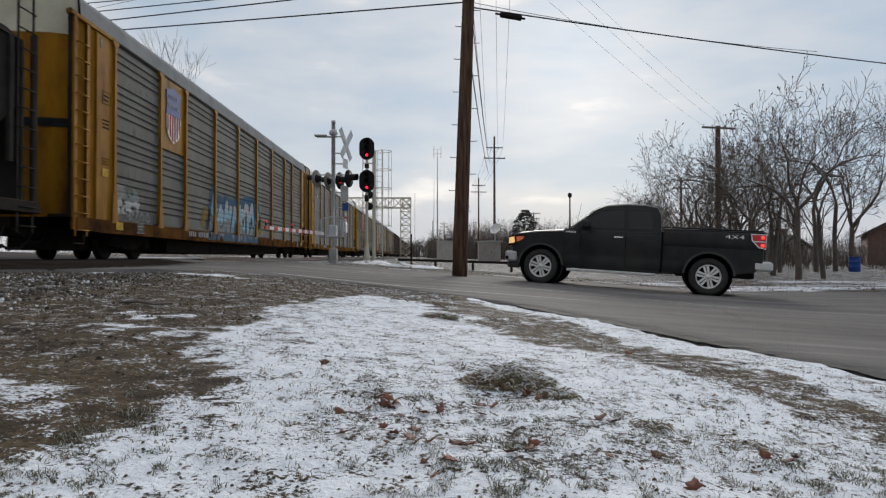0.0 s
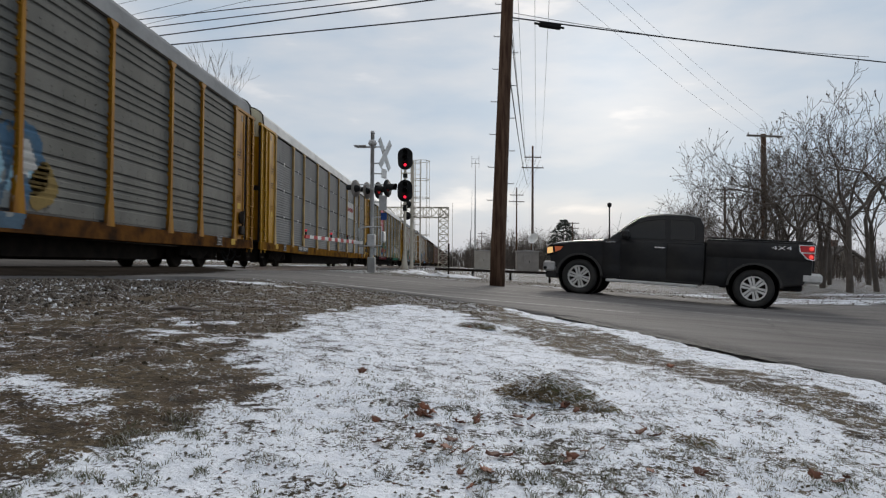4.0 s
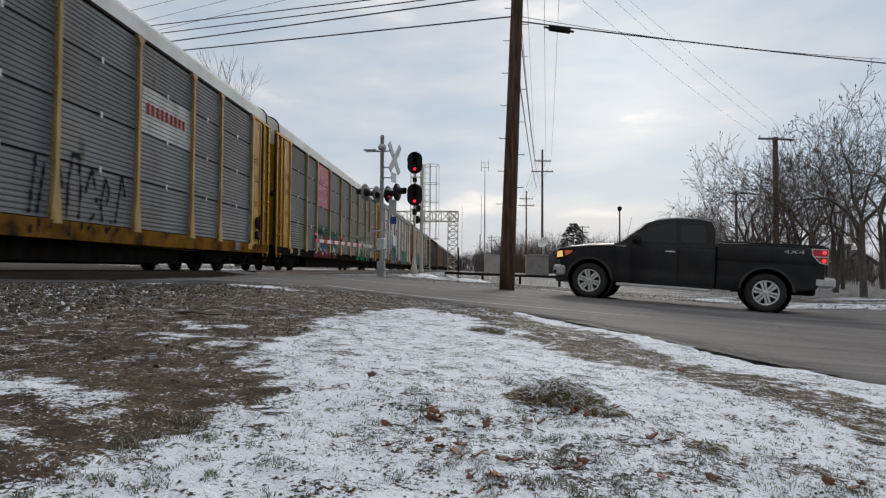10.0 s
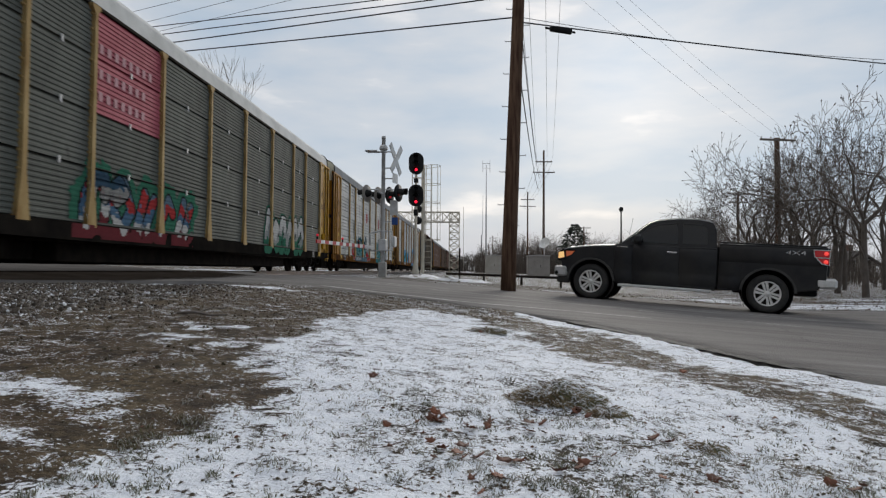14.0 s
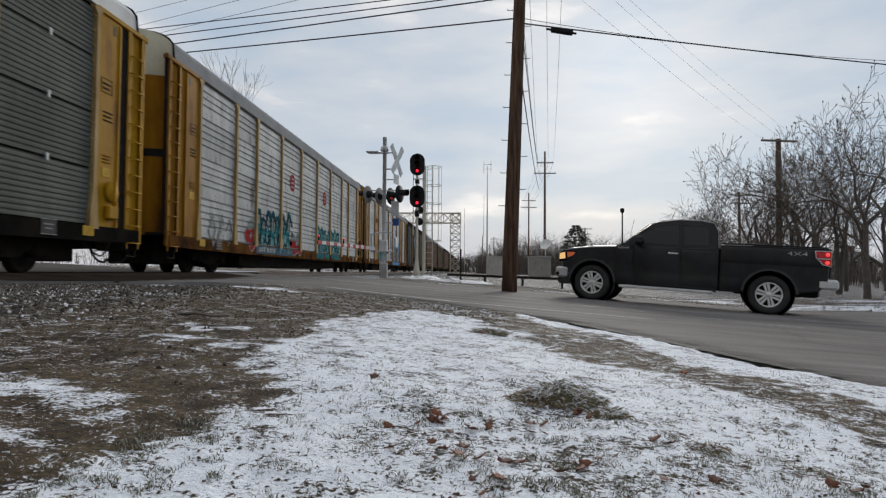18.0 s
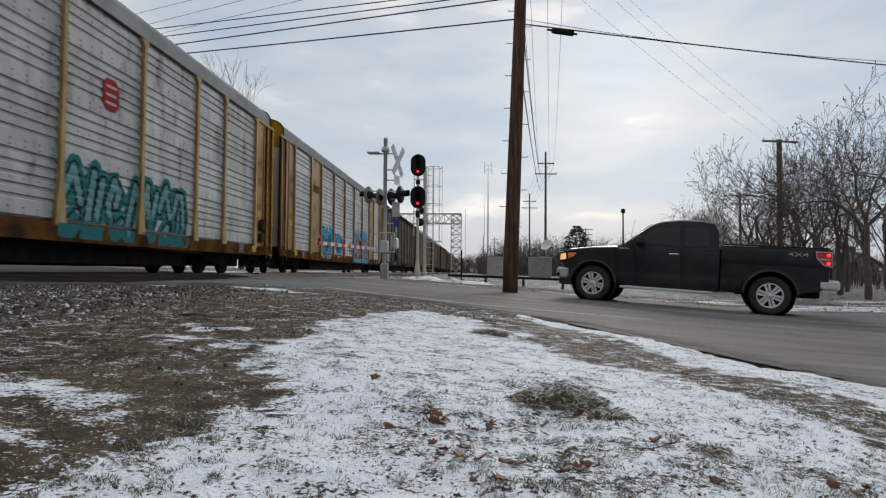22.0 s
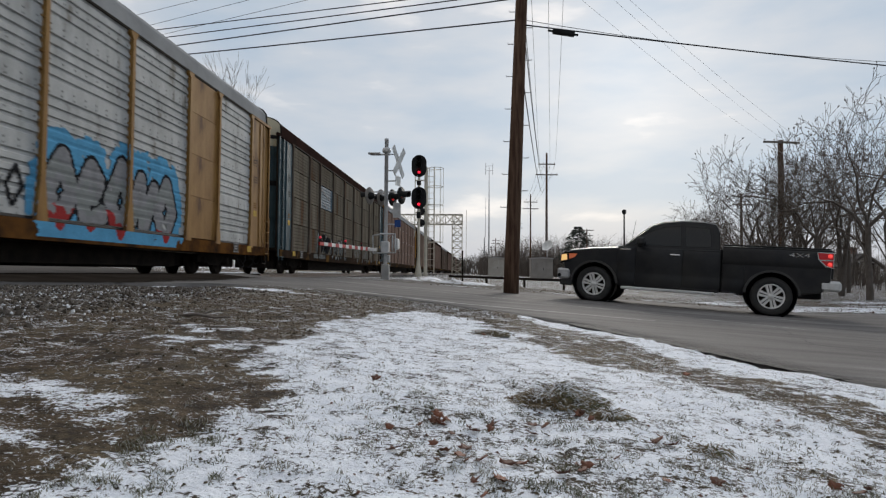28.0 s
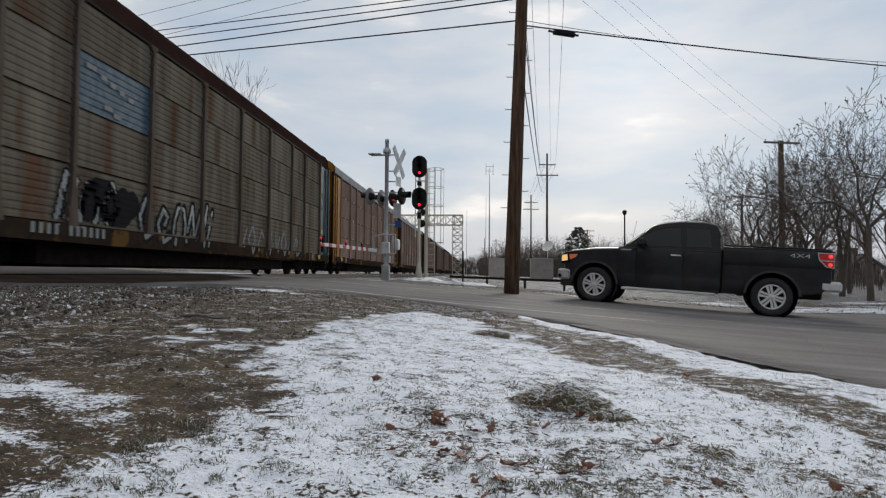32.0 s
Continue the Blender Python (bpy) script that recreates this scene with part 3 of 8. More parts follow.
def build_road():
    """The asphalt: a ribbon from the near edge to the far one, a crumbled lip on the near side."""
    g = Geo()
    pts = []
    for (ax, ay), (bx, by) in zip(EDGE, EDGE[1:]):
        k = max(1, round(math.hypot(bx - ax, by - ay) / 0.07)) if ay > 1 else 6
        pts += [(ax + (bx - ax) * i / k, ay + (by - ay) * i / k) for i in range(k)]
    ring = []
    for i, (x, y) in enumerate(pts):
        w = 0.05 * noise.noise((x * 3, y * 3, 0)) + 0.03 * noise.noise((x * 11, y * 11, 4))
        ring.append((x + w, y + w))
    # rows across the road, from the edge point straight towards a far point
    rows = []
    for i, (x, y) in enumerate(ring):
        s = max(0.0, (x + 9.2) / 12.0)
        tx = x if y > 8 and x < -3 else x + (60.0) * ease(0.35, 1.0, s) + 2 * s
        ty = far_edge(min(tx, 85))
        row = []
        for u in (0.0, 0.004, 0.03, 0.08, 0.16, 0.28, 0.42, 0.58, 0.75, 0.9, 1.0):
            q = u ** 1.3 if tx - x > 5 else u
            px, py = x + (tx - x) * q, y + (ty - y) * q
            z = road_z(px, py)
            if u == 0.0:
                z -= 0.09
            row.append((px, py, z))
        rows.append(row)
    m = len(rows[0])
    vs = [p for r in rows for p in r]
    fs = [(i * m + j, (i + 1) * m + j, (i + 1) * m + j + 1, i * m + j + 1) for i in range(len(rows) - 1) for j in range(m - 1)]
    g.add(vs, fs, True)
    return solid("road", g, M["asphalt"], "worn grey asphalt road falling away from the crossing", "road", kind="structure")


build_road()

def road_strip(name, pts, w, mat, label, lift=0.005):
    """A thin line lying on the asphalt."""
    g, vs = Geo(), []
    for i, (x, y) in enumerate(pts):
        ax, ay = pts[max(0, i - 1)]
        bx, by = pts[min(len(pts) - 1, i + 1)]
        d = Vector((bx - ax, by - ay, 0)).normalized()
        o = Vector((-d.y, d.x, 0)) * w * (0.6 + 0.5 * noise.noise((x * 4, y * 4, w * 90)))
        for p in (Vector((x, y, 0)) + o, Vector((x, y, 0)) - o):
            vs.append((p.x, p.y, road_z(p.x, p.y) + lift))
    g.add(vs, [(2 * i, 2 * i + 1, 2 * i + 3, 2 * i + 2) for i in range(len(pts) - 1)])
    return solid(name, g, M[mat], label, "road marking", kind="structure")


def wander(a, b, n, amp, seed):
    return [(a[0] + (b[0] - a[0]) * i / n + amp * noise.noise((i * 0.37, seed, 0)), a[1] + (b[1] - a[1]) * i / n + amp * noise.noise((i * 0.37, seed, 9))) for i in range(n + 1)]


road_strip("road_crack", wander((1.87, 7.18), (6.4, 3.6), 70, 0.10, 1.0), 0.022, "old_asphalt", "dark crack along the asphalt")
road_strip("road_crack", wander((-0.4, 9.3), (1.87, 7.18), 40, 0.10, 2.0), 0.009, "old_asphalt", "dark crack along the asphalt")
road_strip("road_crack", wander((3.2, 6.2), (4.3, 9.5), 40, 0.12, 3.0), 0.008, "old_asphalt", "dark crack across the asphalt")
for i, (a, b) in enumerate(zip(EDGE[8:12], EDGE[9:13])):
    road_strip("crumbled_edge", wander((a[0] + 0.07, a[1] + 0.04), (b[0] + 0.07, b[1] + 0.02), 30, 0.06, 11.0 + i), 0.12, "old_asphalt", "dark crumbled edge of the asphalt", 0.004 + 0.002 * i)
road_strip("road_crack", wander((1.2, 9.2), (9.5, 6.2), 90, 0.10, 7.0), 0.034, "old_asphalt", "dark crack along the asphalt", 0.007)
road_strip("edge_line", wander((-3.2, 14.6), (0.19, 12.14), 40, 0.03, 4.0), 0.035, "road_paint", "worn pale line on the asphalt")
road_strip("edge_line", wander((0.19, 12.14), (7.5, 6.6), 90, 0.03, 5.0), 0.035, "road_paint", "worn pale line on the asphalt")
road_strip("edge_line", wander((-2.51, 10.42), (-0.2, 8.72), 50, 0.03, 14.0), 0.085, "road_paint", "worn pale line on the asphalt", 0.008)
road_strip("edge_line", wander((-0.2, 8.72), (2.23, 8.11), 50, 0.03, 15.0), 0.055, "road_paint", "worn pale line on the asphalt", 0.008)
road_strip("centre_line", wander((-5.5, 15.6), (9.0, 10.9), 120, 0.03, 6.0), 0.045, "road_paint", "worn pale line on the asphalt")
# the train's shade painted on the road as dark cells, thinning out away from it
dark = Geo()
q = random.Random(17)
for i in range(38):
    for j in range(110):
        x, y = -7.66 + 0.09 * i, 8.42 + 0.09 * j
        reach = -4.6 - 0.16 * max(0.0, y - 9.5) + 0.5 * noise.noise((x * 0.5, y * 0.4, 2.0))
        worn = ease(-1.3, 0.5, x - reach) + 0.22 * noise.noise((x * 3.0, y * 1.2, 5.0))
        if edge_gap(x, y) > 0.05 and y < 18.2 and worn < q.uniform(0.2, 0.8):
            dark.add([(a, b, road_z(a, b) + 0.006) for a, b in ((x, y), (x + 0.09, y), (x + 0.09, y + 0.09), (x, y + 0.09))], [(0, 1, 2, 3)])
solid("asphalt_patch", dark, M["shaded_road"], "dark patch painted as the train's shade on the asphalt", "road", kind="structure")
west = Geo()
west.add([(-42, 13.0, 0.67), (-11.2, 9.3, 0.0), (-11.2, 24.5, 0.0), (-42, 60, 0.67), (-42, 13.0, 0.3), (-11.2, 9.3, -0.3), (-11.2, 24.5, -0.3), (-42, 60, 0.3)], [(0, 1, 2, 3), (4, 5, 1, 0), (5, 6, 2, 1), (6, 7, 3, 2), (7, 4, 0, 3)])
solid("road_beyond_track", west, M["grey_road"], "asphalt road beyond the track", "road", kind="structure")

# ---- railway track ----
TRACK_X = -9.45
rail_profile = [(-0.07, -0.17), (0.07, -0.17), (0.07, -0.155), (0.012, -0.13), (0.012, -0.045), (0.036, -0.03), (0.036, -0.004), (0.03, 0.0), (-0.03, 0.0), (-0.036, -0.004), (-0.036, -0.03), (-0.012, -0.045), (-0.012, -0.13), (-0.07, -0.155)]
for side in (-0.755, 0.755):
    g = Geo()
    g.prism([(TRACK_X + side + a, b) for a, b in rail_profile], 1, -120, 900)
    solid("rail", g, M["rail"], "steel rail with a rusty web", "rail", group="rails of the track", kind="structure")
tie = Geo().box(-1.3, 1.3, -0.115, 0.115, -0.33, -0.172, 0.012).mesh("tie", M["grey_wood"])
for i in range(150):
    y = -20 + i * 0.54
    if 8.4 < y < 22.5:
        continue
    tagged(new("tie", tie), "weathered wooden railway tie in ballast", "railway tie", "ties under the track", "structure").matrix_basis = pose(TRACK_X, y, 0)
# crossing planks, their colour darkened to stand for shade at the train
panel = Geo()
for a, b in ((-1.75, -0.86), (-0.64, 0.64), (0.86, 1.75)):
    for i in range(6):
        panel.box(TRACK_X + a, TRACK_X + b, 8.6 + i * 2.27, 8.6 + i * 2.27 + 2.25, -0.3, 0.004, 0.02)
solid("crossing_surface", panel, M["shaded_road"], "crossing planks beside the rails, coloured dark for the train's shade", "level crossing", kind="structure")


# ---- train ----
BODY, HALF = 28.0, 1.525
SILL0, SILL1, EAVE = 0.68, 0.98, 5.57
STARTS = [-12.1, -9.3, -7.3, -4.38, -1.46, 1.46, 4.38, 7.3, 9.3, 12.1]
BAYS = len(STARTS) - 1
WIDTHS = [round(b - a, 2) for a, b in zip(STARTS, STARTS[1:])]
END = BODY / 2 - STARTS[-1]


def corrugated(w, h, ribs, depth, shape):
    """A ribbed sheet standing in the y-z plane, facing +x, with a return at each side."""
    g = Geo()
    prof = []
    for i in range(ribs):
        z0, p = i * h / ribs, h / ribs
        if shape == "fine":
            prof += [(0.0, z0), (0.0, z0 + p * 0.42), (-depth, z0 + p * 0.58), (-depth, z0 + p * 0.86)]
        else:
            prof += [(0.0, z0), (0.0, z0 + p * 0.52)]
            if i or ribs > 6:
                prof += [(-depth, z0 + p * 0.64), (-depth, z0 + p * 0.90)]
    prof.append((0.0, h))
    vs = [(x, y, z) for y in (0.0, w) for x, z in prof] + [(-0.10, 0, 0), (-0.10, 0, h), (-0.10, w, 0), (-0.10, w, h)]
    k = len(prof)
    fs = [(i, i + k, i + k + 1, i + 1) for i in range(k - 1)]
    fs += [(0, 2 * k, 2 * k + 2, k), (k - 1, 2 * k - 1, 2 * k + 3, 2 * k + 1)]
    return g.add(vs, fs)


ROW_H = 1.175
ROWS = [ROW_H, ROW_H, ROW_H, EAVE - SILL1 - 0.05 - 3 * ROW_H]
SHEETS = {}
for w in sorted(set(WIDTHS)):
    for high in (ROWS[0], ROWS[3]):
        few = high < ROW_H
        SHEETS["rows", w, high] = corrugated(w - 0.10, high - 0.035, 10 if few else 11, 0.017, "fine").mesh("panel", M["panel_grey"])
        SHEETS["wide", w, high] = corrugated(w - 0.10, high - 0.004, 5 if few else 6, 0.036, "wide").mesh("panel", M["panel_silver"])
        SHEETS["brown", w, high] = corrugated(w - 0.10, high - 0.03, 7 if few else 8, 0.011, "wide").mesh("panel", M["panel_brown"])
        SHEETS["flat", w, high] = Geo().box(-0.06, 0.01, 0.0, w - 0.10, 0.0, high - 0.002, 0.008).mesh("panel", M["tan"])


def post_mesh():
    g = Geo()
    h = EAVE - SILL1
    g.prism([(-0.17, -0.06), (0.17, -0.06), (0.125, 0.30), (0.06, 0.80), (0.05, h - 0.18), (0.15, h - 0.06), (0.15, h), (-0.15, h), (-0.15, h - 0.06), (-0.05, h - 0.18), (-0.06, 0.80), (-0.125, 0.30)], 0, -0.03, 0.068)
    for i in range(14):
        z = 0.2 + i * (h - 0.4) / 13
        for y in (-0.075, 0.075):
            g.box(-0.02, 0.03, y - 0.025, y + 0.025, z - 0.02, z + 0.02)
    return g.mesh("post", M["yellow"])


POST = post_mesh()


def roof_profile(drop=0.0):
    """Arched roof section in x-z."""
    out = []
    for i in range(15):
        a = math.pi * i / 14
        x = -math.cos(a) * (HALF - 0.02 - drop)
        out.append((x, EAVE + 0.06 + (0.80 - drop) * math.sin(a) ** 0.50 if 0 < i < 14 else EAVE + 0.06))
    return out


def roof_mesh():
    g = Geo()
    n, k = 15, 40
    prof = roof_profile()
    low = roof_profile(0.007)
    vs, fs = [], []
    for j in range(2 * k + 1):
        y = (-BODY / 2 + 0.30) + (BODY - 0.60) * j / (2 * k)
        for p in (prof if j % 2 else low):
            vs.append((p[0], y, p[1]))
    for j in range(2 * k):
        for i in range(n - 1):
            fs.append((j * n + i, j * n + i + 1, (j + 1) * n + i + 1, (j + 1) * n + i))
    fs.append(tuple(range(n)))
    fs.append(tuple(range(2 * k * n, 2 * k * n + n))[::-1])
    return g.add(vs, fs).mesh("roof", M["roof_grey"])


ROOF = roof_mesh()
# a solid dark strip for the shadow gap under the roof edge, and a rim round the roof's open end
EAVE_SHADOW_GAP = Geo()
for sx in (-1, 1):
    EAVE_SHADOW_GAP.box(*sorted((sx * (HALF - 0.12), sx * (HALF - 0.025))), -BODY / 2 + 0.32, BODY / 2 - 0.32, EAVE - 0.01, EAVE + 0.07, 0.01)
EAVE_SHADOW_GAP = EAVE_SHADOW_GAP.mesh("eave_shadow_gap", M["steel_dark"])
END_RAIL = Geo().box(HALF - 0.10, HALF + 0.035, -END + 0.02, 0.12, EAVE - 0.05, EAVE + 0.06, 0.015).mesh("end_rail", M["yellow"])
RIM = Geo().tube([(x * 1.004, 0, z + 0.01) for x, z in roof_profile()], 0.028, 6).mesh("roof_rim", M["steel_dark"])


def sill_mesh():
    g = Geo()
    y0 = BODY / 2 - 0.15
    g.prism([(-y0, SILL1), (y0, SILL1), (y0, SILL0 + 0.02), (y0 - 1.2, SILL0 - 0.02), (6, SILL0 - 0.06), (-6, SILL0 - 0.06), (-y0 + 1.2, SILL0 - 0.02), (-y0, SILL0 + 0.02)], 0, HALF - 0.12, HALF + 0.045)
    return g.mesh("side_sill", M["yellow_sill"])


SILL = sill_mesh()
UNDER = Geo().prism([(-BODY / 2 + 0.1, 0.98), (BODY / 2 - 0.1, 0.98), (BODY / 2 - 0.1, 0.55), (8.4, 0.52), (7.8, 0.17), (-7.8, 0.17), (-8.4, 0.52), (-BODY / 2 + 0.1, 0.55)], 0, -0.34, 0.34)
UNDER.box(-1.05, 1.05, -7.6, 7.6, 0.20, 0.95, 0.02)
for sy in (-1, 1):
    UNDER.box(-0.62, 0.62, sy * 10.3 - 2.6, sy * 10.3 + 2.6, 0.24, 0.95, 0.02)
UNDER.lathe([(0.02, -3.6), (0.22, -3.55), (0.22, -2.2), (0.02, -2.15)], "y", 14, (0.75, 0, 0.55))
UNDER.box(0.55, 1.0, 1.2, 2.1, 0.38, 0.8, 0.03)
UNDER.tube([(1.2, -9, 0.62), (1.2, 9, 0.62)], 0.04, 6)
for yy in range(-11, 12, 2):
    UNDER.box(-HALF + 0.1, HALF - 0.13, yy - 0.09, yy + 0.09, 0.72, 1.0, 0.01)
UNDER.box(-HALF + 0.05, HALF - 0.12, -BODY / 2 + 0.1, BODY / 2 - 0.1, 0.98, 1.05)
UNDER = UNDER.mesh("underframe", M["steel_dark"])
COUPLER = Geo().box(-0.13, 0.13, -0.75, 0.0, 0.72, 0.98, 0.02).box(-0.20, 0.20, -0.76, -0.50, 0.68, 1.0, 0.05).mesh("coupler", M["steel_dark"])
HOSE = Geo().tube([(0.45, 0.25, 0.72), (0.46, 0.05, 0.42), (0.46, -0.2, 0.27), (0.42, -0.5, 0.24), (0.36, -0.75, 0.33)], 0.028, 6).tube([(0.62, 0.5, 0.72), (0.64, 0.3, 0.46), (0.62, 0.0, 0.38), (0.6, -0.3, 0.52), (0.5, -0.55, 0.70)], 0.022, 6).mesh("brake_hose", M["black"])
WHEELS = Geo()
for sx in (-1, 1):
    WHEELS.lathe([(0.02, sx * 0.68), (0.28, sx * 0.69), (0.34, sx * 0.72), (0.455, sx * 0.685), (0.455, sx * 0.705), (0.42, sx * 0.73), (0.415, sx * 0.82), (0.36, sx * 0.825), (0.30, sx * 0.77), (0.12, sx * 0.79), (0.02, sx * 0.80)], "x", 28)
WHEELS.lathe([(0.085, -0.7), (0.085, 0.7)], "x", 12)
WHEELS.box(0.76, 0.79, -0.30, 0.30, -0.03, 0.03)
WHEELS = WHEELS.mesh("wheelset", M["steel_dark"])
FRAME = Geo()
FRAME.prism([(-1.22, 0.36), (-1.22, 0.60), (-0.55, 0.74), (0.55, 0.74), (1.22, 0.60), (1.22, 0.36), (0.95, 0.36), (0.80, 0.50), (0.42, 0.28), (-0.42, 0.28), (-0.80, 0.50), (-0.95, 0.36)], 0, 0.92, 1.08)
for yy in (-0.13, 0.13):
    FRAME.lathe([(0.08, 0.30), (0.08, 0.60)], "z", 10, (1.0, yy, 0))
for yy in (-0.89, 0.89):
    FRAME.lathe([(0.02, 1.15), (0.12, 1.15), (0.12, 0.9)], "x", 12, (0, yy, 0.42))
FRAME = FRAME.mesh("side_frame", M["steel_dark"])


def end_door_mesh():
    """Half of the curved end doors, with vertical pressings."""
    g = Geo()
    vs, fs, n = [], [], 12
    for i in range(n + 1):
        u = i / n
        x = (HALF - 0.06) * u
        y = 0.28 * u ** 3 + (0.02 if i % 3 == 1 else 0.0)
        top = EAVE + 0.03 + 0.80 * max(0.0, 1 - (x / HALF) ** 2) ** 0.25
        vs += [(x, y, SILL1), (x, y, EAVE - 0.5), (x, y, top)]
    for i in range(n):
        for k in range(2):
            a = i * 3 + k
            fs.append((a, a + 1, a + 4, a + 3))
    return g.add(vs, fs).mesh("end_door", M["yellow"])


DOOR = end_door_mesh()


def end_band(z0, z1, proud=0.006, lo=-1.0, hi=1.0):
    """A painted band across the end doors between two heights; z1 None reaches the roof."""
    g = Geo()
    vs, fs, n = [], [], 24
    for i in range(n + 1):
        u = lo + (hi - lo) * i / n
        x = (HALF - 0.06) * u
        y = 0.28 * abs(u) ** 3 - proud
        top = EAVE + 0.03 + 0.80 * max(0.0, 1 - (x / HALF) ** 2) ** 0.25 if z1 is None else z1
        vs += [(x, y, z0), (x, y, top), (x, y + 0.003, z0), (x, y + 0.003, top)]
    for i in range(n):
        a, b = 4 * i, 4 * i + 4
        fs += [(a, b, b + 1, a + 1), (a + 2, a + 3, b + 3, b + 2), (a + 1, b + 1, b + 3, a + 3), (a, a + 2, b + 2, b)]
    return g.add(vs, fs).mesh("end_band", M["white"])


CAP, SLOT_HIGH, SLOT_LOW = end_band(5.15, None), end_band(5.44, 5.60, 0.012), end_band(3.55, 3.75)
CREAM = end_band(SILL1 + 0.1, 5.15, 0.010, 0.25)
VENT = end_band(3.02, 3.22, 0.010, 0.30, 0.92)
SEAM = Geo().box(HALF - 0.09, HALF - 0.012, 0.0, 0.035, SILL1, EAVE + 0.1).mesh("corner_seam", M["steel_dark"])
CLIP = Geo().box(0.0, 0.03, -0.03, 0.03, -0.07, 0.07, 0.005).mesh("clip", M["galv"])
END_PANEL = Geo().box(HALF - 0.07, HALF, -END + 0.06, -1.0, SILL1, EAVE - 0.05, 0.01).box(HALF - 0.10, HALF - 0.05, -0.62, -0.02, SILL1, EAVE - 0.05, 0.01)
END_PANEL = END_PANEL.mesh("end_panel", M["yellow"])
END_POSTS = [Geo().box(HALF - 0.02, HALF + 0.03, -0.08, -0.01, SILL1 - 0.3, EAVE, 0.012).mesh("end_post", M["yellow"]),
             Geo().box(HALF - 0.02, HALF + 0.02, -0.70, -0.62, SILL1, EAVE, 0.012).mesh("end_post", M["yellow"]),
             Geo().box(HALF - 0.02, HALF + 0.025, -1.08, -1.0, SILL1, EAVE - 0.1, 0.012).mesh("end_post", M["yellow"])]
LADDER = Geo()
for yy in (-0.24, 0.24):
    LADDER.box(0.0, 0.025, yy - 0.03, yy + 0.03, 0.55, EAVE - 0.05, 0.005)
for i in range(12):
    z = 0.68 + i * 0.39
    LADDER.tube([(0.0, -0.24, z), (0.07, -0.24, z), (0.07, 0.24, z), (0.0, 0.24, z)], 0.016, 5)
LADDER = LADDER.mesh("ladder", M["yellow"])
LOW_LADDER = Geo()
for i in range(4):
    LOW_LADDER.tube([(0.0, -0.24, 0.75 + i * 0.4), (0.08, -0.24, 0.75 + i * 0.4), (0.08, 0.24, 0.75 + i * 0.4), (0.0, 0.24, 0.75 + i * 0.4)], 0.016, 5)
LOW_LADDER.tube([(0.08, -0.24, 0.5), (0.08, -0.24, 2.1)], 0.014, 5).tube([(0.08, 0.24, 0.5), (0.08, 0.24, 2.1)], 0.014, 5)
LOW_LADDER = LOW_LADDER.mesh("low_ladder", M["tan"])
STENCIL = Geo()
for y0, y1, z0, z1 in ((0, 0.40, 0, 0.012), (0, 0.40, 0.30, 0.312), (0, 0.012, 0, 0.312), (0.388, 0.40, 0, 0.312), (0.06, 0.34, 0.18, 0.22), (0.06, 0.30, 0.08, 0.12)):
    STENCIL.box(0, 0.004, y0, y1, z0, z1)
STENCIL = STENCIL.mesh("stencil_frame", M["steel_dark"])
BRAKE_GEAR = Geo().lathe([(0.02, 0.0), (0.20, 0.01), (0.24, 0.05), (0.20, 0.09), (0.02, 0.10)], "x", 16, (0, 0, 1.75)).box(0.0, 0.12, -0.20, 0.18, 1.15, 1.45, 0.03).tube([(0.08, 0.0, 1.3), (0.10, 0.05, 2.0)], 0.03, 6).mesh("brake_gear", M["steel_dark"])
END_GAP = Geo().box(-0.09, -0.03, -0.17, 0.17, SILL1 + 0.02, EAVE - 0.05).mesh("door_gap", M["black"])
NOTCH = Geo().box(-0.02, 0.006, -0.05, 0.05, 0.0, 0.22).mesh("notch", M["black"])
STEP = Geo().tube([(0, -0.2, 0.72), (0, -0.2, 0.38), (0, 0.2, 0.38), (0, 0.2, 0.72)], 0.02, 5).mesh("step", M["steel_dark"])
PLACARD = Geo().box(0, 0.012, 0, 0.36, 0, 0.20, 0.003).mesh("reflector", M["label_yellow"])
BAY_SLOTS = {w: Geo().box(0.0, 0.012, 0.10, w - 0.10, 0.0, 0.05).mesh("bay_slot", M["black"]) for w in set(WIDTHS)}
BAR = {}


def bar(w, h):
    key = (round(w, 2), round(h, 2))
    if key not in BAR:
        BAR[key] = Geo().box(0, 0.008, 0, w, 0, h, 0.002).mesh("lettering", M["white"])
    return BAR[key]


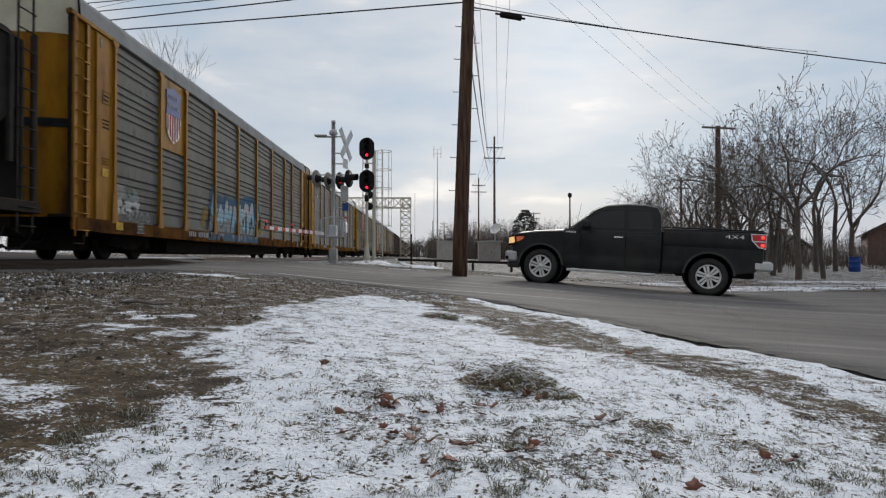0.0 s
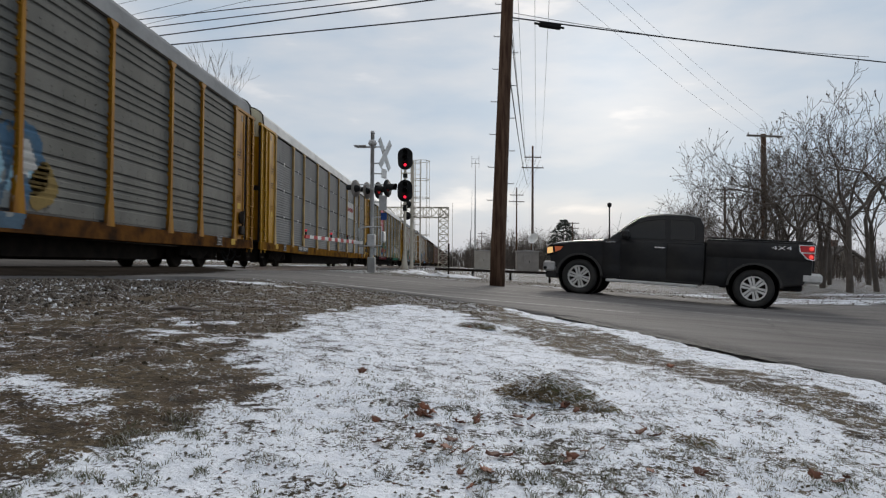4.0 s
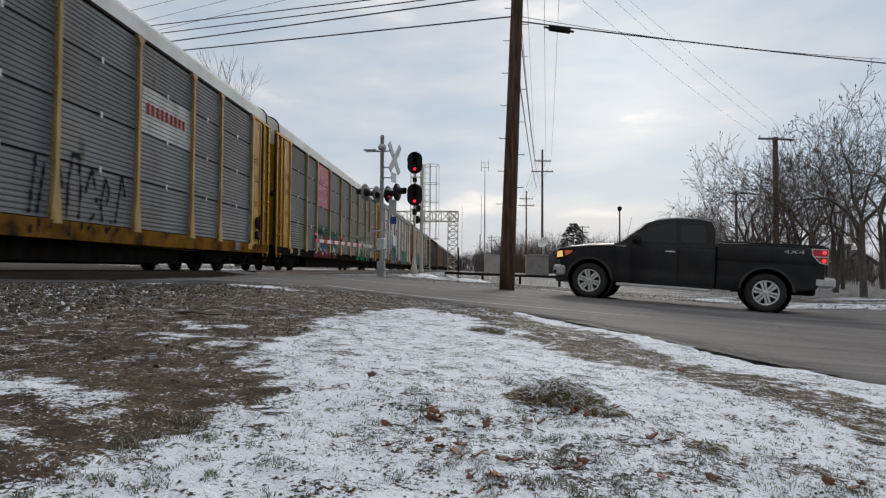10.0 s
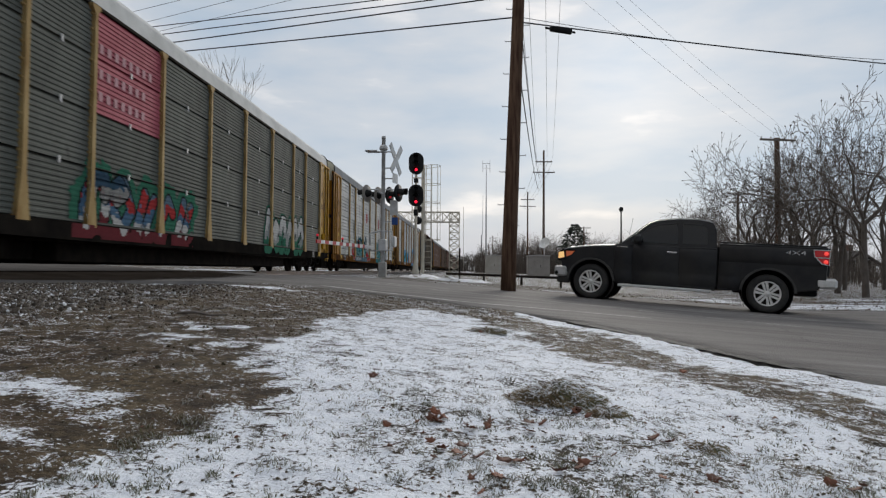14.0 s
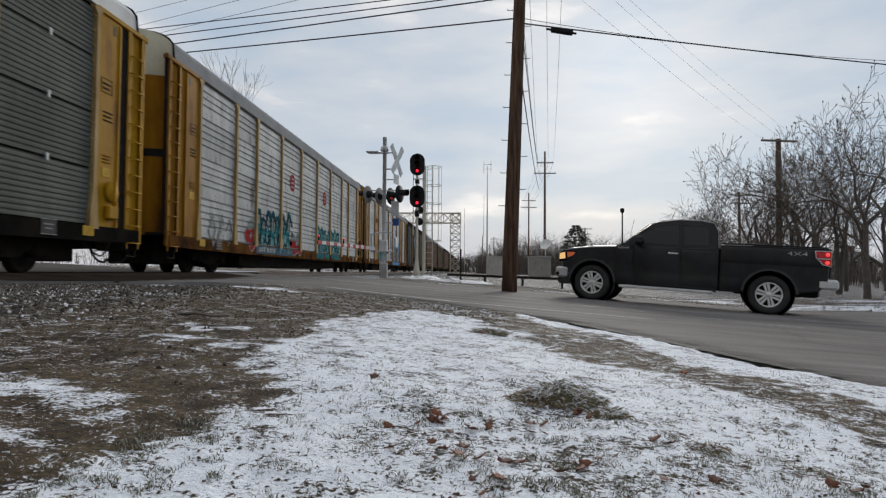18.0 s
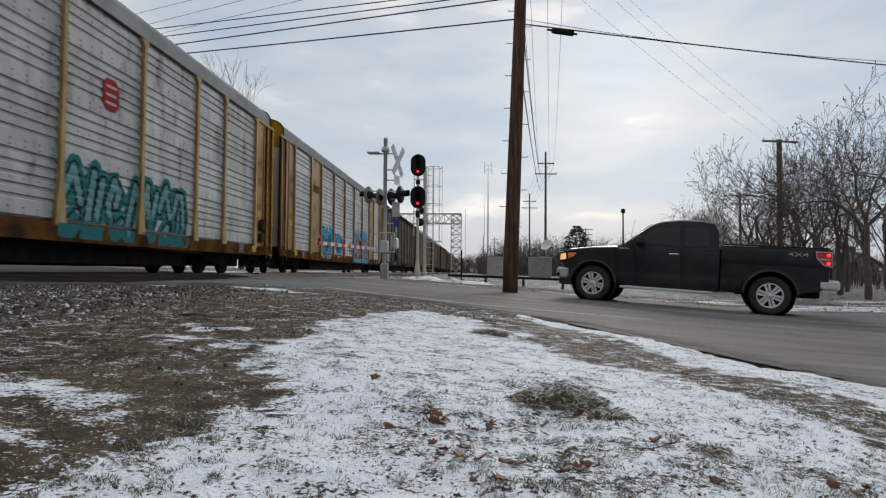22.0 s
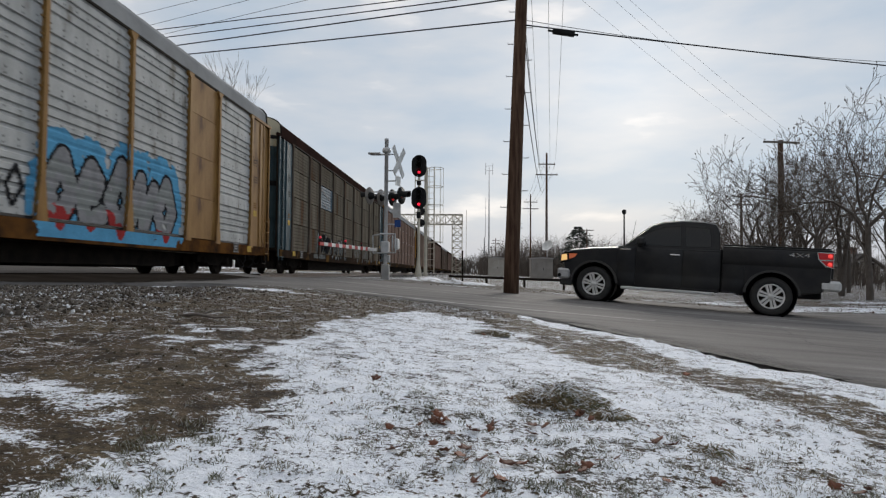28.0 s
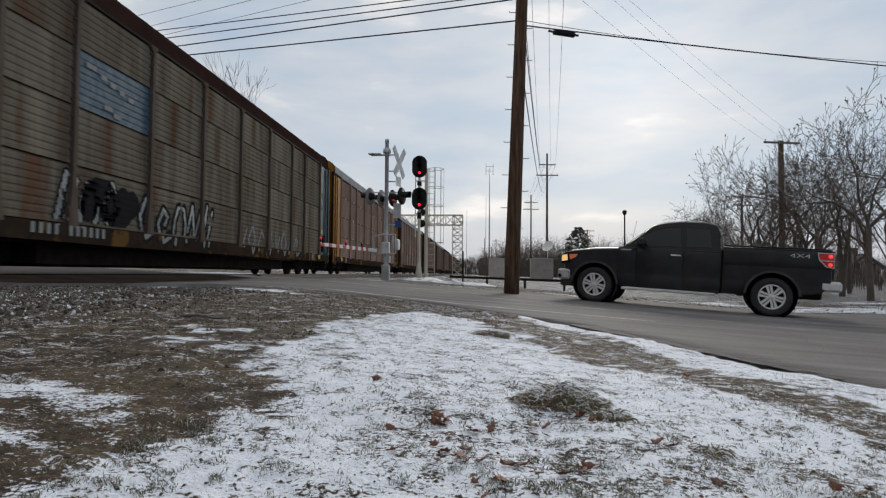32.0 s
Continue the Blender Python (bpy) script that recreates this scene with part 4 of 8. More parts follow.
LOOKS = {
    0: dict(sheet="wide", panel="panel_grey", post="yellow", sill="orange_sill", roof="roof_grey", end="yellow", label="autorack car with grey ribbed panels and rusty yellow posts"),
    1: dict(sheet="rows", panel="panel_slate", post="pale_post", sill="yellow_sill", roof="roof_white", end="bright_yellow", label="autorack car with slate-grey panels, yellow posts and white roof"),
    2: dict(sheet="rows", panel="panel_green", post="pale_post", sill="dark_sill", roof="roof_white", end="bright_yellow", label="autorack car with dark grey panels, a red sign and graffiti"),
    3: dict(sheet="wide", panel="panel_silver", post="pale_post", sill="orange_sill", roof="roof_grey", end="yellow", label="autorack car with silver ribbed panels and teal graffiti"),
    4: dict(sheet="wide", panel="panel_silver", post="tan", sill="orange_sill", roof="roof_grey", end="tan", label="autorack car with silver panels between tan steel bays and blue graffiti"),
    5: dict(sheet="brown", panel="panel_brown", post="post_brown", sill="brown_sill", roof="roof_brown", end="blue_grey", label="rust-stained brown autorack car with blue-grey ends and white graffiti"),
    7: dict(sheet="brown", panel="panel_rust", post="panel_rust", sill="brown_sill", roof="roof_brown", end="brown_sill", label="rust-brown autorack car with dark weathered ends"),
    8: dict(sheet="brown", panel="panel_rust", post="panel_brown", sill="brown_sill", roof="roof_grey", end="brown_sill", label="brown weathered autorack car with dark ends"),
    6: dict(sheet="rows", panel="panel_rust", post="panel_rust", sill="brown_sill", roof="roof_grey", end="yellow", label="pale rust-brown autorack car with yellow ends"),
}
# painted bays: car, bay, row from the bottom, paint
PAINT = {
    1: {(6, 2): "panel_silver"},
    2: {(2, 3): "pink", (2, 2): "pink"},
    5: {(2, 2): "sign_blue"},
}
SPIN = []


def autorack(k):
    look_of = LOOKS[k if k <= 6 else 7 + k % 2]
    paint = PAINT.get(k, {})
    t = thing("autorack_car", look_of["label"], "train car", "cars of the train")
    yel, sill = M[look_of["post"]], M[look_of["sill"]]
    part("roof", ROOF, M[look_of["roof"]], t)
    part("eave_shadow_gap", EAVE_SHADOW_GAP, M["steel_dark"], t)
    part("side_sill", SILL, sill, t)
    part("side_sill", SILL, sill, t, at=pose(0, 0, 0, 0, 0, 180))
    part("underframe", UNDER, M["steel_dark"], t)
    far = Geo().box(-HALF, -HALF + 0.06, -BODY / 2 + 0.3, BODY / 2 - 0.3, SILL1, EAVE)
    part("far_side", far, M[look_of["panel"]], t)
    for i in range(BAYS + 1):
        part("post", POST, yel, t, at=pose(HALF - 0.02, STARTS[i], SILL1))
    for b in range(BAYS):
        for r in range(4):
            mat, sheet = M[look_of["panel"]], look_of["sheet"]
            if k == 4 and b in (1, 7):
                mat, sheet = M["tan"], "flat"
            if k == 0 and b == 1 and r >= 2:
                mat, sheet = M["yellow"], "flat"
            if (b, r) in paint:
                mat = M[paint[b, r]]
            part("panel", SHEETS[sheet, WIDTHS[b], ROWS[r]], mat, t, at=pose(HALF - 0.03, STARTS[b] + 0.05, SILL1 + 0.03 + r * ROW_H))
    if k in (0, 3, 4):
        dots = Geo()
        for b in range(BAYS):
            if k == 4 and b in (1, 7) or k == 0 and b == 1:
                continue
            for r in range(4):
                for up in (0.045, 0.15, 0.66):
                    z = SILL1 + 0.03 + r * ROW_H + up
                    n = round(WIDTHS[b] / 0.36)
                    for j in range(n):
                        y = STARTS[b] + (j + 0.5) * WIDTHS[b] / n
                        if z < EAVE - 0.12:
                            dots.box(HALF - 0.031, HALF - 0.022, y - 0.013, y + 0.013, z - 0.016, z + 0.016)
        tagged(part("rivets", dots, M["panel_grey"], t), "dark rivet heads along the ribs", kind="stuff")
    if k in (0, 3, 4):
        for b in range(BAYS):
            if not (k == 4 and b in (1, 7)):
                part("bay_slot", BAY_SLOTS[WIDTHS[b]], None, t, at=pose(HALF - 0.028, STARTS[b], SILL1 + 0.012))
    if k in (1, 2, 6):
        for b in range(BAYS):
            for r in range(1, 4):
                part("clip", CLIP, None, t, at=pose(HALF - 0.03, (STARTS[b] + STARTS[b + 1]) / 2, SILL1 + 0.01 + r * ROW_H))
    for s in (-1, 1):
        flip = Matrix.Diagonal((1, s, 1, 1))
        e = M[look_of["end"]]
        part("end_panel", END_PANEL, e, t, at=pose(0, s * BODY / 2, 0) @ flip)
        for post in END_POSTS:
            part("end_post", post, e, t, at=pose(0, s * BODY / 2, 0) @ flip)
        part("end_rail", END_RAIL, M["roof_brown"] if k >= 5 else e, t, at=pose(0, s * BODY / 2, 0) @ flip)
        part("roof_rim", RIM, M["steel_dark"], t, at=pose(0, s * (BODY / 2 - 0.30), 0))
        for sx in (-1, 1):
            part("end_door", DOOR, e, t, at=pose(0, s * (BODY / 2 - 0.02), 0) @ Matrix.Diagonal((sx, -s, 1, 1)))
        face = pose(0, s * (BODY / 2 - 0.02), 0) @ Matrix.Diagonal((1, -s, 1, 1))
        if k in (0, 1, 2, 3, 5):
            part("end_cap", CAP, M["cream" if k != 2 else "roof_white"], t, "off-white painted upper end", at=face)
        if k == 5:
            part("end_slot", SLOT_HIGH, M["black"], t, at=face)
            part("end_slot", SLOT_LOW, M["black"], t, at=face)
        if k == 4:
            part("end_cap", CAP, M["bright_yellow"], t, at=face)
            part("door_leaf", CREAM, M["cream"], t, "cream painted end door leaf", at=face)
        if k == 4:
            part("ladder", LOW_LADDER, e, t, at=pose(HALF, s * (BODY / 2 - 0.38), 0))
            part("door_gap", END_GAP, e, t, at=pose(HALF + 0.03, s * (BODY / 2 - 0.82), 0))
        else:
            part("ladder", LADDER, e, t, at=pose(HALF, s * (BODY / 2 - 0.36), 0))
            part("door_gap", END_GAP, M["steel_dark"] if s > 0 else e, t, at=pose(HALF, s * (BODY / 2 - 0.82), 0))
            part("notch", NOTCH, M["black"], t, at=pose(HALF, s * (BODY / 2 - 1.25), EAVE - 0.38))
            if k <= 6 and s > 0:
                part("brake_gear", BRAKE_GEAR, M["steel_dark"] if k != 2 else e, t, at=pose(HALF, s * (BODY / 2 - 1.30), 0))
        part("step", STEP, M["steel_dark"], t, at=pose(HALF - 0.04, s * (BODY / 2 - 0.36), 0))
        plate = part("data_plate", bar(0.42, 0.26), M["black"], t, at=pose(HALF + 0.047, s * (BODY / 2 - 3.3) - 0.2, 0.73))
        for dy, dz, w, h in ((-0.02, -0.02, 0.46, 0.02), (-0.02, 0.26, 0.46, 0.02), (0.10, 0.08, 0.2, 0.03), (0.06, 0.16, 0.28, 0.03)):
            part("lettering", bar(w, h), M["spray_grey"], plate, at=pose(0.006, dy, dz))
        if k <= 5:
            for dz, w in ((0.0, 0.30), (0.07, 0.26), (0.14, 0.30), (0.9, 0.34), (0.99, 0.30), (1.08, 0.34)):
                part("lettering", bar(w, 0.03), M["steel_dark" if dz > 0.5 else "yellow_sill"], t, at=pose(HALF + 0.003, s * (BODY / 2 - 1.46) - 0.15, 2.35 + dz))
            part("stencil_frame", STENCIL, M["steel_dark"], t, at=pose(HALF + 0.002, s * (BODY / 2 - 1.50) - 0.20, 3.85))
        part("coupler", COUPLER, M["steel_dark"], t, at=pose(0, s * (BODY / 2 - 0.1), 0) @ Matrix.Diagonal((1, -s, 1, 1)))
        part("brake_hose", HOSE, M["black"], t, at=pose(0, s * (BODY / 2 - 0.1), 0) @ Matrix.Diagonal((1, -s, 1, 1)))
        part("corner_seam", SEAM, M["steel_dark"], t, at=pose(0, s * BODY / 2, 0) @ flip)
        if k in (0, 1, 2, 3):
            part("vent", VENT, M["black"], t, at=face)
        if k <= 5:
            part("label_plate", bar(0.30, 0.20), M["label_yellow"], t, "yellow stencilled label plate", at=pose(HALF + 0.002, s * (BODY / 2 - 1.46) - 0.15, 2.05))
        part("reflector", PLACARD, None, t, "yellow reflective patch", at=pose(HALF + 0.05, s * (BODY / 2 - 2.1) - 0.18, 0.76))
        bogie = part("bogie", Geo().box(-1.0, 1.0, -0.2, 0.2, 0.42, 0.66, 0.03), M["steel_dark"], t, at=pose(0, s * 10.2, 0))
        for sx in (-1, 1):
            part("side_frame", FRAME, M["steel_dark"], bogie, at=Matrix.Diagonal((sx, 1, 1, 1)))
        for yy in (-0.89, 0.89):
            w = part("wheelset", WHEELS, M["steel_dark"], bogie, at=pose(0, yy, 0.42))
            if k <= 5:
                SPIN.append((w, yy))
    return t


def stroke_row(t, y, z, count, w, h, mat, x, gap=()):
    """A row of plain bars, one for each worn letter."""
    for i in range(count):
        if i not in gap:
            part("lettering", bar(w * 0.62, h), M[mat], t, at=pose(x, y + i * w * 1.25, z))


def signs(k, t):
    """Painted marks and stencilled lettering that sit on the near side."""
    def strip(b, z, w, h, mat, dy=0.3, proud=0.012, name="lettering"):
        part(name, bar(w, h), M[mat], t, at=pose(HALF - 0.03 + proud, STARTS[b] + dy, z))
    if k == 0:
        y = STARTS[1] + 0.45
        part("emblem", Geo().prism([(0, 0.0), (1.1, 0.0), (1.06, 0.35), (1.12, 0.72), (0.56, 0.86), (0, 0.72), (0.05, 0.35)], 0, 0, 0.012), M["blue"], t, "blue painted emblem", at=pose(HALF - 0.01, y, 4.50))
        part("emblem_field", Geo().prism([(0.0, -0.02), (0.02, -0.45), (0.2, -0.72), (0.55, -0.88), (0.9, -0.72), (1.08, -0.45), (1.1, -0.02)], 0, 0, 0.010), M["white"], t, at=pose(HALF - 0.01, y, 4.50))
        for i, h in enumerate((0.50, 0.68, 0.80, 0.80, 0.68, 0.50)):
            part("stripe", bar(0.085, h), M["spray_red"], t, at=pose(HALF + 0.003, y + 0.06 + i * 0.18, 4.48 - h))
        for z, w in ((4.98, 0.76), (4.70, 0.80)):
            stroke_row(t, STARTS[1] + 0.62, z, 6, w / 8, 0.13, "spray_white", HALF + 0.004)
    if k == 1:
        stroke_row(t, STARTS[6] + 0.42, 3.84, 9, 0.19, 0.27, "spray_red", HALF - 0.024)
        part("stencil_board", bar(1.9, 0.26), M["black"], t, at=pose(HALF + 0.05, STARTS[2] - 1.1, 0.74))
        stroke_row(t, STARTS[2] - 1.0, 0.80, 10, 0.13, 0.14, "spray_white", HALF + 0.059, (4,))
    if k == 2:
        for z, n in ((4.64, 8), (4.10, 7), (3.62, 7)):
            stroke_row(t, STARTS[2] + 0.22, z, n, 0.23, 0.20, "spray_rose", HALF - 0.022)
    if k == 3:
        for y in (-3.05, 2.80):
            a = Geo().prism([(0.14, 0), (0.46, 0), (0.6, 0.14), (0.6, 0.56), (0.46, 0.70), (0.14, 0.70), (0, 0.56), (0, 0.14)], 0, 0, 0.008)
            mark = part("painted_mark", a, M["spray_red"], t, "red painted mark with rounded corners", at=pose(HALF - 0.024, y, 3.52))
            for z in (0.14, 0.32, 0.50):
                part("lettering", bar(0.38, 0.06), M["spray_white"], mark, at=pose(0.004, 0.11, z))
    if k == 4:
        for y, w, h in ((-9.05, 0.06, 0.75), (-7.52, 0.06, 0.75), (-8.85, 0.34, 0.36), (-8.42, 0.30, 0.36), (-8.04, 0.34, 0.36)):
            strip(0, 4.15 - h / 2, w, h, "yellow_sill", y - STARTS[0], 0.012)
    if k == 5:
        stroke_row(t, -8.5, 0.76, 11, 0.17, 0.20, "spray_pale", HALF + 0.049, (4,))
        for dy, z, w in ((0.35, 4.22, 0.34), (0.85, 4.12, 0.22), (1.2, 4.05, 0.2), (1.55, 3.98, 0.2), (1.9, 3.92, 0.22), (1.0, 3.52, 0.3), (1.35, 3.42, 0.3)):
            strip(2, z, w, 0.11, "spray_grey", dy, 0.010)
    if k in (0, 3, 4):
        stroke_row(t, STARTS[2] + 0.2, 0.76, 11, 0.14, 0.17, "spray_white", HALF + 0.054, (4,))


# ---- spray paint on the cars ----
# stroke shapes in a unit square: slashes, curls, waves, arches
SHAPES = [
    [[(0.1, 0.1), (0.55, 0.95), (0.85, 0.65)]],
    [[(0.55, 0.5), (0.7, 0.7), (0.4, 0.85), (0.12, 0.5), (0.4, 0.08), (0.9, 0.25)]],
    [[(0.0, 0.3), (0.28, 0.9), (0.55, 0.15), (0.95, 0.8)]],
    [[(0.1, 0.0), (0.38, 1.0)], [(0.5, 0.05), (0.85, 0.9)]],
    [[(0.1, 0.6), (0.5, 0.98), (0.9, 0.5)], [(0.2, 0.08), (0.75, 0.30)]],
    [[(0.5, 1.0), (0.1, 0.5), (0.5, 0.0), (0.9, 0.5), (0.5, 1.0)]],
    [[(0.1, 0.0), (0.1, 0.6), (0.3, 0.95), (0.7, 0.95), (0.9, 0.55), (0.85, 0.1)]],
]


def sheet_x(sheet, z):
    """How far the ribbed sheet stands back at a height, or None in the joint between two rows."""
    u = z - SILL1 - 0.03
    row = int(u // ROW_H)
    u -= row * ROW_H
    ribs, depth, cut, a, b, c = {"rows": (11, 0.017, 0.035, 0.42, 0.58, 0.86), "wide": (6, 0.036, 0.004, 0.52, 0.64, 0.90), "brown": (8, 0.011, 0.03, 0.52, 0.64, 0.90)}[sheet]
    h = ROW_H - cut
    if u < 0 or u > h + 1e-6:
        return None
    v = (u / (h / ribs)) % 1.0
    if v <= a or (ribs <= 6 and u < h / ribs):
        return 0.0
    if v <= b:
        return -depth * (v - a) / (b - a)
    return -depth if v <= c else -depth * (1 - (v - c) / (1 - c))


def painting(t, k, label, y0, y1, z0, z1, count, r, seed, fills, outline, halo, rim=0.05, spread=0.16, worn=0.06, slant=0.12, sill=None, flat=()):
    """Spray paint lying on ribs, posts and sill: strokes, their outline and a cloud of colour behind them."""
    q = random.Random(seed)
    sheet = LOOKS[k]["sheet"]
    step_y, step_z = 0.045, 0.028
    ny, nz = int((y1 - y0 + 0.8) / step_y), int((z1 + 0.35 - SILL0) / step_z)
    yy = y0 - 0.4 + step_y * np.arange(ny)
    zz = SILL0 + 0.01 + step_z * np.arange(nz)
    cy, cz = np.meshgrid(yy + step_y / 2, zz + step_z / 2)
    best = np.full(cy.shape, 9.0)
    w = (y1 - y0) / count
    which = np.zeros(cy.shape, int)
    for i in range(count):
        lift, tall = q.uniform(-0.05, 0.05), q.uniform(0.86, 1.05)
        for line in q.choice(SHAPES):
            pts = [(y0 + (i + 0.04 + 0.92 * a + slant * (b - 0.5)) * w, z0 + lift + r + (z1 - z0 - 2 * r) * tall * b) for a, b in line]
            for (ay, az), (by, bz) in zip(pts, pts[1:]):
                dy, dz = by - ay, bz - az
                u = np.clip(((cy - ay) * dy + (cz - az) * dz) / (dy * dy + dz * dz + 1e-9), 0, 1)
                d = np.hypot(cy - ay - u * dy, cz - az - u * dz)
                which = np.where(d < best, i, which)
                best = np.minimum(best, d)
    names = list(dict.fromkeys(list(fills) + [outline or fills[0], halo or fills[0], sill or fills[0]]))
    slot = {n: i for i, n in enumerate(names)}
    vs, fs, mi = [], [], []
    for j in range(nz):
        z = zz[j]
        for i in range(ny):
            d, y = best[j, i], yy[i]
            grain = noise.noise((y * 1.7, z * 1.7, seed * 3.3)) + 0.5 * noise.noise((y * 6, z * 6, seed * 1.3))
            if grain > 0.80 - worn * 4:
                continue
            if d < r:
                f = (z - z0) / (z1 - z0) + 0.25 * grain + (0.16 * (which[j, i] % 2) if len(fills) > 2 else 0)
                c = fills[min(len(fills) - 1, max(0, int(f * len(fills))))]
            elif outline and d < r + rim:
                c = outline
            elif halo and d < r + rim + spread * (1 + 0.9 * grain):
                c = halo
            else:
                continue
            edge = min(range(BAYS + 1), key=lambda e: abs(STARTS[e] - y - step_y / 2))
            off, up = abs(STARTS[edge] - y - step_y / 2), z - SILL1
            x0 = x1 = HALF + 0.049
            if z + step_z > SILL1 - 0.005:
                if z < SILL1 + 0.05:
                    continue
                post = 0.17 - 0.07 * min(1, up / 0.35) if up < 0.35 else (0.10 - 0.045 * min(1, (up - 0.35) / 0.4))
                if off < post + 0.01:
                    x0 = x1 = HALF + 0.034
                elif off < post + 0.05:
                    continue
                elif edge in flat or (k == 4 and (STARTS[1] < y < STARTS[2] or STARTS[7] < y < STARTS[8])):
                    x0 = x1 = HALF - 0.026
                else:
                    a, b = sheet_x(sheet, z), sheet_x(sheet, z + step_z)
                    if a is None or b is None:
                        continue
                    x0, x1 = HALF - 0.017 + 0.35 * a, HALF - 0.017 + 0.35 * b
            elif sill:
                c = sill if d > r * 0.6 else c
            n = len(vs)
            vs += [(x0, y, z), (x0, y + step_y, z), (x1, y + step_y, z + step_z), (x1, y, z + step_z)]
            fs.append((n, n + 1, n + 2, n + 3))
            mi.append(slot[c])
    me = bpy.data.meshes.new("graffiti")
    me.from_pydata(vs, [], fs)
    for n in names:
        me.materials.append(M[n])
    me.polygons.foreach_set("material_index", mi)
    ob = new("graffiti", me)
    ob.parent = t
    return tagged(ob, label, kind="stuff")


def paintings(k, t):
    if k == 0:
        painting(t, 0, "white sprayed blot", -12.2, -10.8, 1.12, 2.0, 1, 0.38, 1, ["spray_white", "spray_pale"], None, None, worn=0.12)
        painting(t, 0, "blue cloud with pale graffiti letters", -4.9, 2.0, 0.62, 2.45, 8, 0.17, 2, ["spray_pale", "spray_pale", "spray_ice", "spray_white"], "spray_slate", "spray_blue", 0.07, 0.20, 0.06, sill="spray_slate")
        painting(t, 0, "tan sprayed letters", -5.6, -4.9, 1.0, 2.0, 1, 0.22, 18, ["spray_ochre"], None, None)
        painting(t, 0, "tan sprayed letters", 1.9, 2.5, 1.0, 2.0, 1, 0.20, 19, ["spray_ochre"], None, None)
        painting(t, 0, "pale scrawled tag", -11.4, -9.9, 1.0, 1.4, 4, 0.03, 3, ["spray_pale"], None, None)
    if k == 1:
        painting(t, 1, "black scrawled tag", 0.7, 4.0, 0.66, 2.4, 6, 0.035, 4, ["spray_black"], None, None, worn=0.04)
    if k == 2:
        painting(t, 2, "white, blue and red graffiti with green edges", -7.6, -2.5, 0.70, 2.10, 5, 0.15, 5, ["spray_maroon", "spray_white", "spray_blue", "spray_red", "spray_slate"], "spray_black", "spray_green", 0.05, 0.22, 0.05, sill="spray_maroon")
        painting(t, 2, "blue sprayed letter", -7.3, -5.9, 1.4, 2.15, 2, 0.17, 20, ["spray_white", "spray_blue"], "spray_black", None, 0.04)
        painting(t, 2, "green and white graffiti with black outlines", 3.7, 9.1, 0.70, 2.40, 6, 0.20, 6, ["spray_green", "spray_green", "spray_pale", "spray_white", "spray_white"], "spray_black", "spray_green", 0.06, 0.06, 0.03, sill="spray_green")
    if k == 3:
        painting(t, 3, "pale scrawled tags", -11.4, -9.4, 0.8, 1.9, 3, 0.05, 7, ["spray_pale"], None, None)
        painting(t, 3, "dark teal and white graffiti", -7.2, -2.9, 0.66, 2.35, 8, 0.10, 8, ["spray_dark_teal", "spray_aqua", "spray_teal", "spray_pale"], "spray_black", "spray_dark_teal", 0.06, 0.18, 0.07, sill="spray_slate")
        painting(t, 3, "red sprayed arrow", -8.3, -7.2, 0.80, 1.9, 1, 0.18, 21, ["spray_red", "spray_red", "spray_pale"], "spray_pale", None, 0.05)
        painting(t, 3, "red sprayed arrow", -2.9, -1.3, 0.70, 1.8, 2, 0.20, 9, ["spray_red", "spray_red", "spray_pale"], "spray_pale", None, 0.05)
        painting(t, 3, "teal graffiti letters with black outlines", 1.5, 6.7, 0.66, 2.30, 7, 0.095, 10, ["spray_teal", "spray_aqua", "spray_aqua"], "spray_black", "spray_teal", 0.06, 0.10, 0.03, sill="spray_teal")
    if k == 4:
        painting(t, 4, "cyan and pink graffiti over white paint", -7.15, -4.7, 0.98, 2.45, 3, 0.19, 11, ["spray_cyan", "spray_teal", "spray_sky"], "spray_black", "spray_ice", 0.06, 0.08, 0.02, sill="spray_white")
        painting(t, 4, "cyan graffiti over white paint", -4.3, -2.1, 0.98, 2.25, 3, 0.17, 22, ["spray_cyan", "spray_teal", "spray_sky"], "spray_black", "spray_ice", 0.06, 0.08, 0.02, sill="spray_white")
        painting(t, 4, "pink sprayed stroke", -8.2, -7.5, 1.1, 1.9, 1, 0.12, 12, ["spray_pink"], None, None)
        painting(t, 4, "pink sprayed stroke", -2.0, -1.5, 1.1, 1.9, 1, 0.12, 13, ["spray_pink"], None, None)
        painting(t, 4, "black scrawled tag", 0.0, 1.1, 1.15, 2.0, 2, 0.04, 14, ["spray_black"], None, None)
        painting(t, 4, "grey graffiti letters on a blue cloud", 1.5, 6.6, 0.70, 2.6, 5, 0.22, 15, ["spray_red", "spray_grey", "spray_pale", "spray_grey"], "spray_black", "spray_sky", 0.075, 0.34, 0.02, sill="spray_sky")
    if k == 5:
        painting(t, 5, "black panel sprayed under white letters", -6.8, -5.0, 1.05, 2.0, 2, 0.30, 23, ["spray_black"], None, None, worn=0.02)
        painting(t, 5, "white scrawled tags", -7.8, -5.6, 0.95, 2.1, 3, 0.07, 16, ["spray_pale", "spray_white"], "spray_black", None, 0.05, worn=0.09)
        painting(t, 5, "white scrawled tags", -4.9, -0.6, 0.72, 2.0, 5, 0.05, 24, ["spray_pale", "spray_white"], "spray_black", None, 0.10, worn=0.09)
        painting(t, 5, "pale scrawled tags", 1.3, 8.6, 0.72, 1.8, 8, 0.05, 17, ["spray_pale"], None, None, worn=0.10)


LAST = 17
# where the middle of each car stands along the track at sixteen seconds
MIDDLES = {-1: -72.0, 0: -47.52, 1: -18.61, 2: 10.31, 3: 39.51, 4: 68.59, 5: 97.76}
